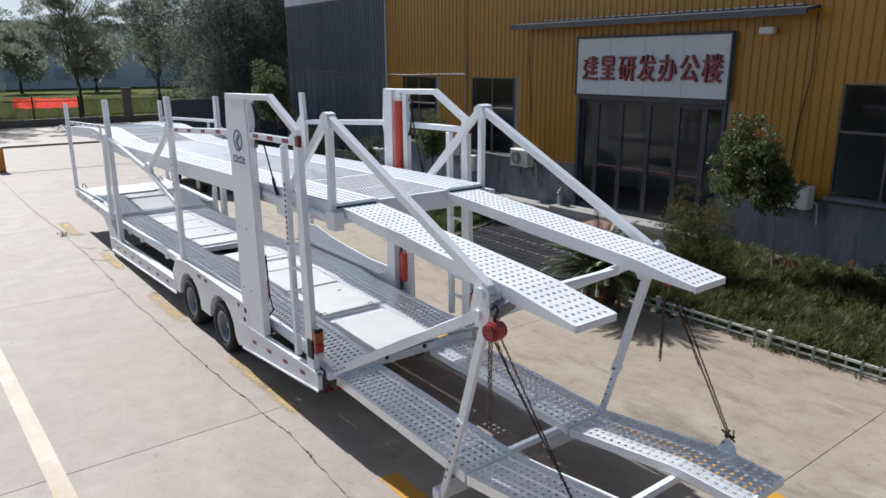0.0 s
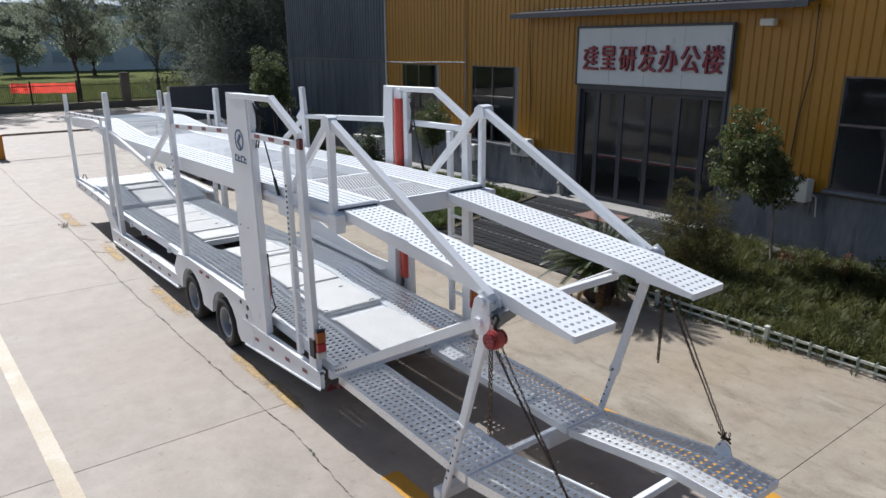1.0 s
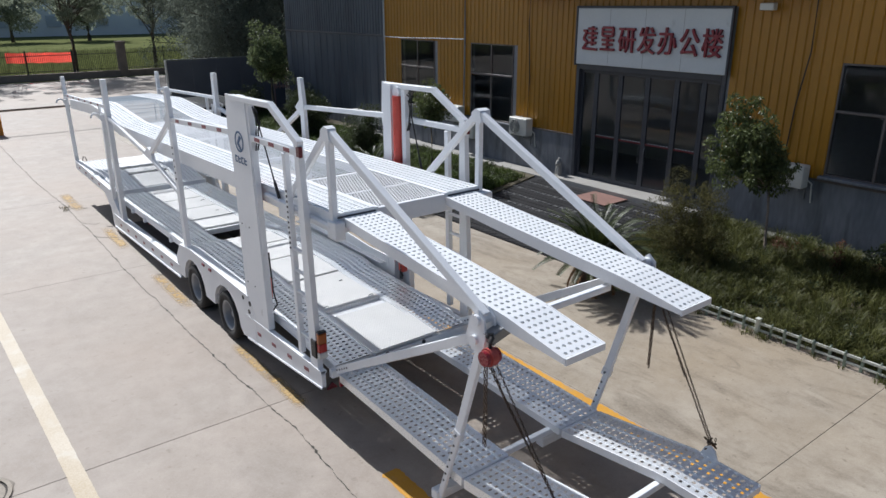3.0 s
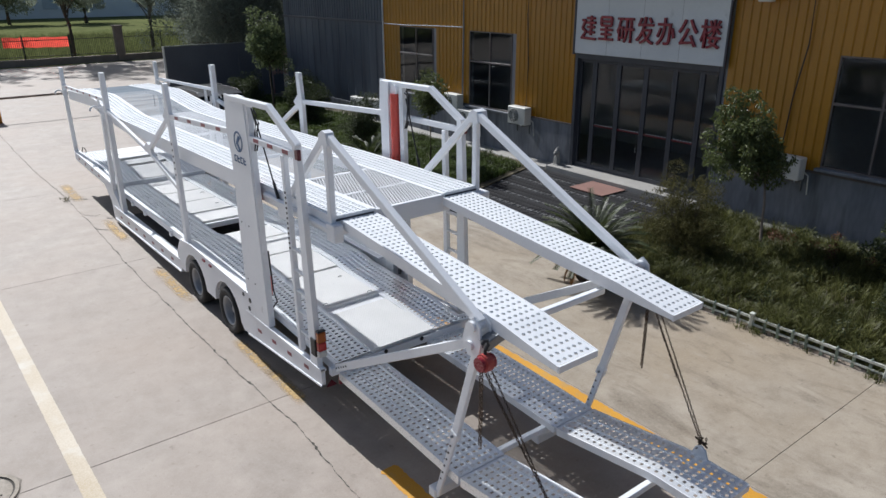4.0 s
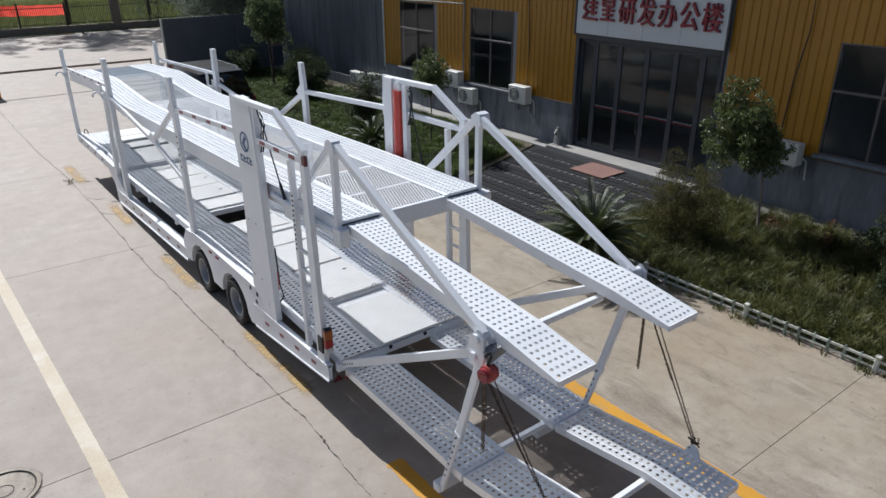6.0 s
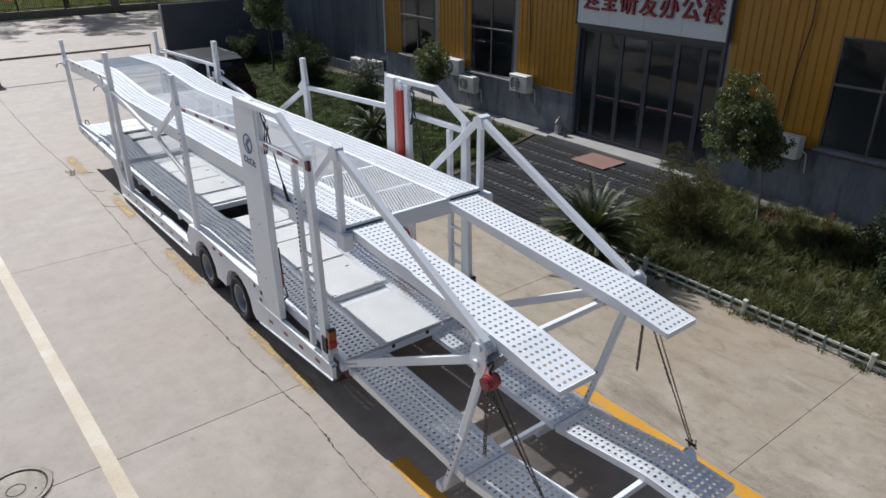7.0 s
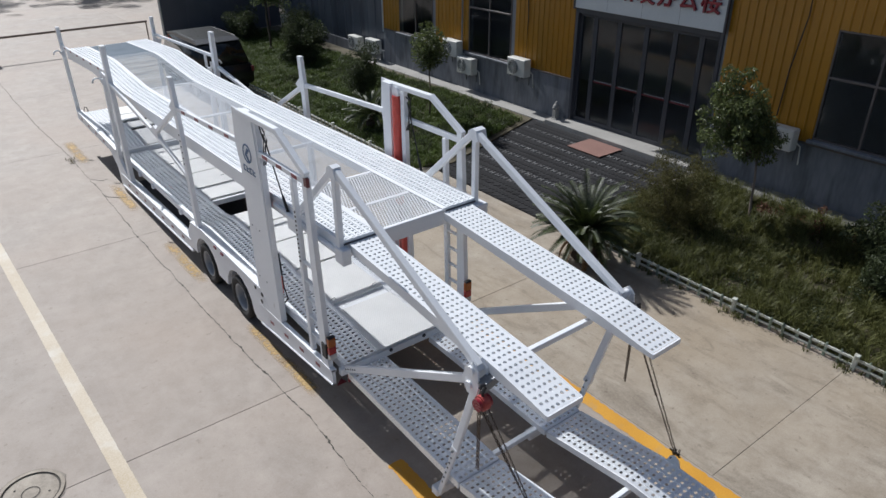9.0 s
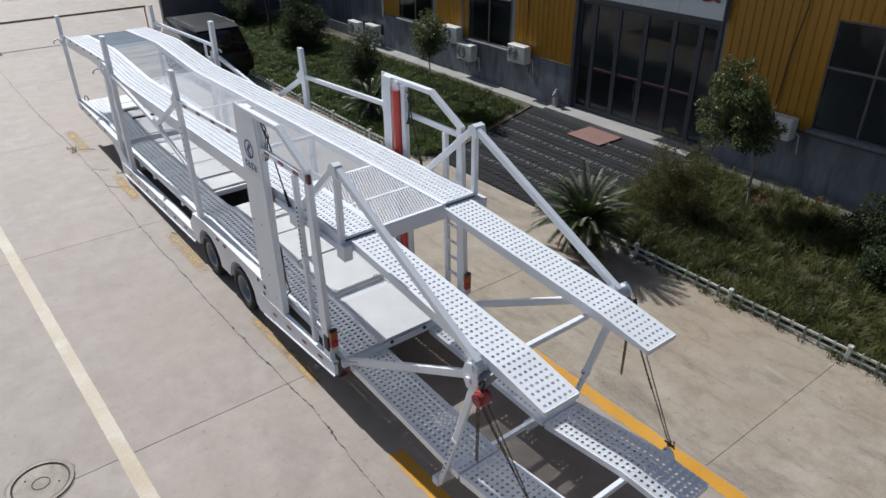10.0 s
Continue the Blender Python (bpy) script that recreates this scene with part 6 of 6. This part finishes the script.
def tree(name, at, trunk_h, height, spread, trunk_r, leaves, leaf, mat, label, seed, limbs=7, clump=0.3, droop=0.1, slim=0.45, forks=1, group="", lean=(0, 0), bark=None, leader=0.0, low=0.25, foot=None):
    rnd = random.Random(seed)
    t = thing(name, label, "tree", group)
    x, y = at
    bm = B()
    limb(bm, (*(foot or at), -0.05), (x, y, trunk_h), trunk_r, trunk_r * 0.7, rnd, 10, bends=3, sway=0.015)
    top = Vector((x, y, trunk_h))
    if leader:
        limb(bm, top, top + Vector((rnd.uniform(-0.4, 0.4), rnd.uniform(-0.4, 0.4), (height - trunk_h) * leader)), trunk_r * 0.7, trunk_r * 0.15, rnd, 8)
    clumps = []
    for i in range(limbs):
        a = 2 * math.pi * (i + rnd.uniform(-0.3, 0.3)) / limbs
        up = rnd.uniform(low, 1.0)
        reach = spread * rnd.uniform(0.55, 0.95) * (1.15 - 0.55 * up)
        e = top + Vector((math.cos(a) * reach + lean[0], math.sin(a) * reach + lean[1], (height - trunk_h) * up * 0.85))
        start = top - Vector((0, 0, trunk_h * 0.08 * rnd.random()))
        if leader:
            start = top + Vector((0, 0, (height - trunk_h) * leader * 0.75 * min(up, rnd.random())))
        if group != "distant trees":
            lb = B()
        else:
            lb = bm
        pts = limb(lb, start, e, trunk_r * (0.28 if leader else 0.5), trunk_r * (0.06 if leader else 0.12), rnd)
        if lb is not bm:
            part("limb", lb, bark or M_BARK, t, smooth=True)
        for p in pts[2:]:
            for f in range(2):
                clumps.append((p.x + rnd.gauss(0, 0.16) * spread, p.y + rnd.gauss(0, 0.16) * spread, p.z + rnd.gauss(0.04, 0.10) * (height - trunk_h), clump * rnd.uniform(0.6, 1.25)))
    part("trunk", bm, bark or M_BARK, t, "brown bark trunk and limbs", smooth=True)
    leaf_cloud("crown", clumps, leaves, leaf, mat, t, seed, droop, slim, "loose leafy crown")
    return t


tree("small_tree", (13.34, 8.78), 1.62, 3.2, 0.80, 0.032, 12500, 0.10, L_TREE, "small round-headed tree with a thin straight trunk in the bed", 27, 34, 0.165, 0.75, 0.38, lean=(-0.44, 0.40), bark=M_PILLAR, low=0.1, foot=(13.1, 8.5))
tree("small_tree", (12.2, 19.2), 1.75, 3.1, 0.6, 0.03, 3400, 0.10, L_TREE, "small round-headed tree with a thin straight trunk in the bed", 22, 8, 0.27)
tree("round_tree", (12.55, 31.6), 2.35, 4.15, 0.9, 0.07, 12000, 0.12, L_MID, "dense round-headed tree near the slate hall", 23, 16, 0.36, low=0.1)
tree("loose_shrub", (11.6, 9.45), 0.1, 1.95, 0.86, 0.022, 24000, 0.075, L_SHRUB, "loose brownish-green shrub in the bed", 24, 46, 0.16, -0.2, 0.16, low=0.08)
tree("loose_shrub", (11.6, 22.2), 0.3, 2.0, 0.62, 0.03, 7000, 0.075, L_DARK, "loose dark green shrub in the bed", 25, 14, 0.24)
tree("low_shrub", (12.2, 5.15), 0.1, 0.95, 0.7, 0.02, 6500, 0.08, L_DARK, "low dark green shrub in the bed", 29, 12, 0.2)
tree("low_shrub", (13.3, 5.75), 0.1, 1.25, 0.75, 0.02, 8000, 0.08, L_DARK, "low dark green shrub near the wall", 26, 10, 0.2)
for k, (x, y) in enumerate(((12.3, 28.2), (13.9, 30.6), (14.6, 33.0), (12.6, 34.6))):
    tree("low_shrub", (x, y), 0.15, 1.5, 0.8, 0.025, 6000, 0.09, L_DARK, "dark green shrub along the slate hall", 90 + k, 12, 0.28, group="shrubs by the hall")
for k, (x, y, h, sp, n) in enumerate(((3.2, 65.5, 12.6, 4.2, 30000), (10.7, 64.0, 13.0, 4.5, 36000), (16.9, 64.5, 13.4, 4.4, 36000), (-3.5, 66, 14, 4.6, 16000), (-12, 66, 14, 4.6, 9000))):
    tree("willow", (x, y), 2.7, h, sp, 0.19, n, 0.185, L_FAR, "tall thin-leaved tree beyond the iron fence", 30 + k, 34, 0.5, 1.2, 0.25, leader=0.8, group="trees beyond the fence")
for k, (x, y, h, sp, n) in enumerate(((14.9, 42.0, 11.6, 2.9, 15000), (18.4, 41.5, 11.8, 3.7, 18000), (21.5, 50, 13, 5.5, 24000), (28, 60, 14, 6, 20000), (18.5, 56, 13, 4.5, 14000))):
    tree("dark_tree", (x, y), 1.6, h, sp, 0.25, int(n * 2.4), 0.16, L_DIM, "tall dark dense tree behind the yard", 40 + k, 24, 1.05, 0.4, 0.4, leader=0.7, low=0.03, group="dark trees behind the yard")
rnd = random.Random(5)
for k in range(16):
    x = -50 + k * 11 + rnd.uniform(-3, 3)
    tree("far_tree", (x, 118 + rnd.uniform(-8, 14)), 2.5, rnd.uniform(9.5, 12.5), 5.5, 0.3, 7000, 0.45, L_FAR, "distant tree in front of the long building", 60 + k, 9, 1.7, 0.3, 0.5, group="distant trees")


def cycad(at, z0, fronds, length, label, seed, withered=0):
    rnd = random.Random(seed)
    c = thing("cycad_palm", label, "plant")
    x, y = at
    bm = B()
    limb(bm, (x, y, z0 - 0.3), (x, y, z0), 0.15, 0.12, rnd, 10, 3)
    part("trunk", bm, M_BARK, c)
    for f in range(fronds):
        a = 2 * math.pi * f * 0.382 + rnd.uniform(-0.1, 0.1)
        dead = f >= fronds - withered
        lift = radians(-38 + rnd.uniform(-14, 18) if dead else 84 - 84 * (f / fronds) ** 0.85 + rnd.uniform(-5, 5))
        ln = length * (rnd.uniform(0.5, 0.75) if dead else rnd.uniform(0.82, 1.05))
        verts, faces = [], []
        out = Vector((math.cos(a), math.sin(a), 0))
        side = Vector((-math.sin(a), math.cos(a), 0))
        n = 58
        p = Vector((x, y, z0)) + out * 0.05
        ang = lift
        for i in range(n):
            t = i / n
            d = out * math.cos(ang) + Vector((0, 0, math.sin(ang)))
            q = p + d * ln / n
            up = out * -math.sin(ang) + Vector((0, 0, math.cos(ang)))
            k = len(verts)
            verts += [p - side * 0.006, p + side * 0.006, q + side * 0.006, q - side * 0.006]
            faces.append((k, k + 1, k + 2, k + 3))
            if t > 0.12:
                w = 0.14 * math.sin(min(1, (t - 0.08) * 1.6 + 0.25) * math.pi * 0.62) * (1.1 - t * 0.55)
                for sg in (-1, 1):
                    k = len(verts)
                    tip = p + side * sg * w + d * w * 0.55 + up * w * 0.35
                    verts += [p - d * 0.004, p + d * 0.011, tip, p + side * sg * w * 0.5 + d * w * 0.24 + up * w * 0.22 - d * 0.004]
                    faces.append((k, k + 1, k + 2, k + 3))
            p = q
            ang -= radians(1.15) * (0.3 + t)
        raw("frond", [tuple(v) for v in verts], faces, L_DEAD if dead else L_CYCAD, c)
    return c


pot = thing("plant_pot", "dark terracotta pot with a flared rim on the concrete", "pot")
bm = B()
prof = [(0.19, 0.0), (0.29, 0.10), (0.35, 0.28), (0.355, 0.43), (0.375, 0.46), (0.355, 0.485), (0.315, 0.465), (0.305, 0.41)]
rings = [[bm.verts.new((9.12 + r * math.cos(2 * math.pi * k / 28), 9.75 + r * math.sin(2 * math.pi * k / 28), z)) for k in range(28)] for r, z in prof]
for a, b in zip(rings, rings[1:]):
    for k in range(28):
        bm.faces.new((a[k], a[(k + 1) % 28], b[(k + 1) % 28], b[k]))
bm.faces.new(rings[0][::-1])
bmesh.ops.recalc_face_normals(bm, faces=bm.faces)
part("pot_body", bm, M_POT, pot, smooth=True)
bm = B()
rod(bm, (9.12, 9.75, 0.1), (9.12, 9.75, 0.42), 0.25, 0.31, n=24)
part("soil", bm, M_EARTH, pot)
cycad((9.10, 9.77), 0.64, 92, 1.24, "green cycad palm with arching feather fronds in a pot", 7, 9)
cycad((10.1, 19.4), 0.5, 36, 0.95, "dark green cycad palm with arching fronds in the bed", 9)


def grass(name, inside, x0, x1, y0, y1, count, height, mat, label, seed, z=0.05, kind="stuff"):
    rs = np.random.RandomState(seed)
    n = int(count * 1.6)
    px, py = rs.uniform(x0, x1, n), rs.uniform(y0, y1, n)
    tuft = np.sin(px * 5.1 + np.sin(py * 3.3) * 2) * np.sin(py * 4.3 + np.sin(px * 2.7) * 2)
    keep = np.array([inside(a, b) for a, b in zip(px, py)]) & (rs.uniform(-1.1, 1, n) < tuft + 0.55)
    px, py, tuft = px[keep][:count], py[keep][:count], tuft[keep][:count]
    k = len(px)
    h = height * rs.uniform(0.45, 1.2, k) * (0.85 + 0.35 * tuft)
    a = rs.uniform(0, 2 * np.pi, k)
    lean = rs.uniform(0.15, 0.95, k)
    w = 0.009 * rs.uniform(0.7, 1.6, k)
    ox, oy = np.cos(a), np.sin(a)
    base = np.stack((px, py, np.full(k, z)), 1)
    sidev = np.stack((-oy * w, ox * w, np.zeros(k)), 1)
    mid = base + np.stack((ox * h * lean * 0.35, oy * h * lean * 0.35, h * 0.65), 1)
    tip = base + np.stack((ox * h * lean, oy * h * lean, h * (1.0 - 0.35 * lean)), 1)
    verts = np.stack((base - sidev, base + sidev, mid + sidev * 0.8, mid - sidev * 0.8, tip), 1).reshape(-1, 3)
    i = np.arange(k) * 5
    faces = [f for j in i.tolist() for f in ((j, j + 1, j + 2, j + 3), (j + 3, j + 2, j + 4))]
    ob = raw(name, verts.tolist(), faces, mat)
    return tagged(ob, label, "grass", kind=kind)


def tufts(name, inside, x0, x1, y0, y1, count, blades, length, mat, label, seed, z=0.05):
    """Grass in separate tufts, long blades arching out of each, bare gaps between."""
    rs = np.random.RandomState(seed)
    cx, cy = rs.uniform(x0, x1, count * 3), rs.uniform(y0, y1, count * 3)
    patch = np.sin(cx * 2.3 + 1.1 * np.sin(cy * 1.7)) * np.sin(cy * 1.9 + np.cos(cx * 1.3))
    keep = np.array([inside(p, q) for p, q in zip(cx, cy)]) & (rs.uniform(-0.9, 0.7, count * 3) < patch + 0.25)
    cx, cy = cx[keep][:count], cy[keep][:count]
    k = len(cx) * blades
    own = np.repeat(np.arange(len(cx)), blades)
    big = rs.uniform(0.6, 1.25, len(cx))[own]
    a = rs.uniform(0, 2 * np.pi, k)
    r = 0.07 * np.sqrt(rs.uniform(0, 1, k)) * big
    ox, oy = np.cos(a), np.sin(a)
    ln = length * big * rs.uniform(0.55, 1.15, k)
    out = rs.uniform(0.15, 0.85, k)
    w = rs.uniform(0.003, 0.0065, k)
    bx, by = cx[own] + ox * r, cy[own] + oy * r
    a2 = a + rs.normal(0, 0.5, k)
    ux, uy = np.cos(a2), np.sin(a2)
    s = np.stack((-uy * w, ux * w, np.zeros(k)), 1)
    base = np.stack((bx, by, np.full(k, z)), 1)
    rise = np.sqrt(1 - (out * 0.8) ** 2)
    p1 = base + np.stack((ux * ln * out * 0.22, uy * ln * out * 0.22, ln * 0.42 * rise + 0.02), 1)
    p2 = base + np.stack((ux * ln * out * 0.58, uy * ln * out * 0.58, ln * 0.68 * rise), 1)
    p3 = base + np.stack((ux * ln * out, uy * ln * out, ln * (0.8 * rise - 0.35 * out)), 1)
    p3[:, 2] = np.maximum(p3[:, 2], z + 0.01)
    verts = np.stack((base - s, base + s, p1 + s, p1 - s, p2 + s * 0.8, p2 - s * 0.8, p3), 1).reshape(-1, 3)
    faces = [f for j in (np.arange(k) * 7).tolist() for f in ((j, j + 1, j + 2, j + 3), (j + 3, j + 2, j + 4, j + 5), (j + 5, j + 4, j + 6))]
    ob = raw(name, verts.tolist(), faces, mat)
    return tagged(ob, label, "grass", kind="stuff")


in_a = lambda x, y: 9.86 < x < 14.6 and y < 10.9 and not ((x - 12.7) / 0.5) ** 2 + ((y - 5.4) / 0.4) ** 2 < 1
in_b = lambda x, y: 9.2 + max(0, y - 27) * 0.11 < x < 14.5 and y < 36 and (y > 15.9 + (x - 10.3) * 0.3)
tufts("grass", in_a, 9.88, 14.5, 0.5, 10.8, 1250, 70, 0.43, L_GRASS, "long uneven strappy grass in tufts in the bed", 1)
tufts("grass", lambda x, y: True, 9.8, 9.98, 0.5, 9.9, 60, 22, 0.2, L_GRASS, "grass growing through the low fence", 6)
tufts("grass", lambda x, y: True, 14.35, 14.85, 1.0, 11.0, 80, 26, 0.2, L_GRASS, "weeds growing along the wall apron", 8)
grass("grass", in_a, 9.86, 14.4, 0.5, 10.9, 14000, 0.2, L_GRASS, "short dark grass between the tufts in the bed", 2)
tufts("grass", lambda x, y: True, 9.60, 9.76, 0.5, 9.6, 46, 14, 0.13, L_GRASS, "weeds growing out of the joint along the fence", 9, z=0.0)
tufts("grass", lambda x, y: True, 2.08, 2.24, 22.15, 22.5, 4, 14, 0.09, L_SHRUB, "small brownish weed growing out of the crack", 12, z=0.0)
grass("grass", in_b, 9.25, 14.4, 15.8, 36, 80000, 0.26, L_LAWN, "green uneven grass in the bed", 3)
grass("field_grass", lambda x, y: True, -12, 45, 62.5, 92, 60000, 0.95, L_FIELD, "tall rough grass beyond the iron fence", 4)
rnd = random.Random(77)
clumps = [(rnd.uniform(9.9, 14.3), rnd.uniform(1, 10.6), rnd.uniform(0.12, 0.3), rnd.uniform(0.12, 0.3)) for _ in range(60)]
ob = leaf_cloud("ground_cover", clumps, 9000, 0.06, L_DARK, None, 81)
tagged(ob, "low dark leafy ground cover among the grass", "ground cover", kind="stuff")
clumps = [(rnd.uniform(9.5, 14.3), rnd.uniform(16.8, 26.5), rnd.uniform(0.1, 0.22), rnd.uniform(0.12, 0.28)) for _ in range(70)]
ob = leaf_cloud("ground_cover", clumps, 11000, 0.07, L_DARK, None, 82)
tagged(ob, "low dark leafy ground cover among the grass", "ground cover", kind="stuff")
ob = leaf_cloud("red_tips", [(rnd.uniform(13.6, 14.5), rnd.uniform(6.5, 8.6), rnd.uniform(0.15, 0.35), 0.14) for _ in range(9)], 500, 0.07, L_RED, None, 83)
tagged(ob, "reddish young leaves in the bed by the wall", "ground cover", kind="stuff")

# ---- parked car ----
car = thing("parked_suv", "black estate car parked beside the planting bed", "car")
CX0, CX1, CY0, CY1 = 7.2, 9.15, 25.6, 30.5
side_line = [(CY0 + 0.05, 0.38), (CY0, 0.75), (CY0 + 0.05, 1.02), (CY0 + 0.25, 1.12), (CY0 + 3.2, 1.1), (CY1 - 0.35, 0.98), (CY1, 0.75), (CY1 - 0.05, 0.38)]
bm = B()
slab(bm, side_line, CX0, CX1)
bmesh.ops.bevel(bm, geom=list(bm.edges), offset=0.06, segments=3, affect="EDGES")
part("body", bm, M_CAR, car, smooth=True)
cabin = [(CY0 + 0.12, 1.08), (CY0 + 0.5, 1.84), (CY0 + 0.95, 1.92), (CY0 + 3.1, 1.91), (CY0 + 3.6, 1.82), (CY0 + 4.3, 1.05)]
bm = B()
lo = [[bm.verts.new((CX0 + (0.06 if z < 1.2 else 0.2), y, z)) for y, z in cabin], [bm.verts.new((CX1 - (0.06 if z < 1.2 else 0.2), y, z)) for y, z in cabin]]
n = len(cabin)
bm.faces.new(lo[0])
bm.faces.new(lo[1][::-1])
for i in range(n):
    bm.faces.new((lo[0][i], lo[1][i], lo[1][(i + 1) % n], lo[0][(i + 1) % n]))
bmesh.ops.recalc_face_normals(bm, faces=bm.faces)
bmesh.ops.bevel(bm, geom=list(bm.edges), offset=0.05, segments=3, affect="EDGES")
part("cabin", bm, M_CAR_GLASS, car, "dark tinted glasshouse", smooth=True)
bm = B()
slab(bm, [(CY0 + 0.48, 1.86), (CY0 + 0.95, 1.945), (CY0 + 3.1, 1.935), (CY0 + 3.62, 1.85), (CY0 + 3.6, 1.82), (CY0 + 0.5, 1.83)], CX0 + 0.19, CX1 - 0.19)
bmesh.ops.bevel(bm, geom=list(bm.edges), offset=0.012, segments=2, affect="EDGES")
part("roof", bm, M_CAR, car, smooth=False)
for x in (CX0 + 0.24, CX1 - 0.24):
    bm = B()
    tube(bm, [(x, CY0 + 0.75, 1.93), (x, CY0 + 0.85, 1.965), (x, CY0 + 2.9, 1.955), (x, CY0 + 3.0, 1.93)], 0.011)
    part("roof_rail", bm, M_FRAME, car)
for x, sx in ((CX0, 1), (CX1, -1)):
    for y in (CY0 + 0.85, CY0 + 3.75):
        bm = B()
        rod(bm, (x + sx * 0.02, y, 0.33), (x + sx * 0.24, y, 0.33), 0.33, n=24)
        bmesh.ops.bevel(bm, geom=[e for e in bm.edges if e.calc_length() < 0.12], offset=0.03, segments=2, affect="EDGES")
        w = part("wheel", bm, M_RUBBER, car)
        bm = B()
        rod(bm, (x - sx * 0.005, y, 0.33), (x + sx * 0.05, y, 0.33), 0.2, n=20)
        part("rim", bm, M_STEEL, w)
    bm = B()
    box(bm, x - 0.01 if sx > 0 else x - 0.10, x + 0.10 if sx > 0 else x + 0.01, CY0 - 0.015, CY0 + 0.08, 0.82, 1.0, 0.01)
    part("tail_lamp", bm, M_REFLECT, car)
    bm = B()
    box(bm, x - (0.16 if sx > 0 else -0.02), x + (-0.02 if sx > 0 else 0.16), CY0 + 3.1, CY0 + 3.25, 1.05, 1.2, 0.02)
    part("wing_mirror", bm, M_CAR, car)

# faded slatted gate leaf at the hall's far corner
gate = thing("slatted_gate", "faded reddish slatted gate leaf against the charcoal fence", "gate")
for k in range(6):
    bm = B()
    box(bm, 15.05 + k * 0.2, 15.15 + k * 0.2, 36.84, 36.87, 1.05, 2.3 - 0.08 * (k % 3), 0.006)
    part("slat", bm, M_SLAT, gate)
for z in (1.15, 2.05):
    bm = B()
    box(bm, 15.0, 16.2, 36.872, 36.895, z - 0.03, z + 0.03, 0.005)
    part("rail", bm, M_SLAT, gate)
for x in (14.97, 16.17):
    bm = B()
    box(bm, x, x + 0.06, 36.84, 36.9, 0.0, 2.3, 0.006)
    part("post", bm, M_SLAT, gate)

# stone ornament by the door
bm = B()
box(bm, 14.93, 15.17, 16.23, 16.47, 0.085, 0.2, 0.015)
rod(bm, (15.05, 16.36, 0.2), (15.04, 16.35, 0.48), 0.105, 0.075, 12)
rod(bm, (14.98, 16.31, 0.2), (14.99, 16.32, 0.42), 0.035, 0.03, 8)
rod(bm, (14.98, 16.41, 0.2), (14.99, 16.4, 0.42), 0.035, 0.03, 8)
bmesh.ops.create_icosphere(bm, subdivisions=2, radius=0.10, matrix=Matrix.Translation((15.02, 16.35, 0.56)) @ Matrix.Diagonal((1.0, 0.95, 1.1, 1)))
bmesh.ops.create_icosphere(bm, subdivisions=2, radius=0.05, matrix=Matrix.Translation((14.93, 16.35, 0.53)))
rod(bm, (15.03, 16.35, 0.63), (15.03, 16.35, 0.72), 0.06, 0.03, 10)
solid("stone_ornament", bm, M_KERB, "small weathered stone ornament beside the entrance", "ornament")

# litter and grit on the concrete along the fence
rs = np.random.RandomState(55)
gv, gf = [], []
for i in range(320):
    x, y = 9.72 - abs(rs.normal(0, 0.05)), rs.uniform(0.5, 9.8)
    s = rs.uniform(0.004, 0.016)
    a = rs.uniform(0, math.pi)
    k = len(gv)
    for u in range(4):
        gv.append((x + s * math.cos(a + u * math.pi / 2), y + s * 0.7 * math.sin(a + u * math.pi / 2), 0.004))
    gv.append((x, y, 0.004 + s * 0.6))
    gf += [(k + u, k + (u + 1) % 4, k + 4) for u in range(4)]
ob = raw("grit", gv, gf, M_EARTH)
tagged(ob, "dark grit and leaf litter along the low fence", "litter", kind="stuff")
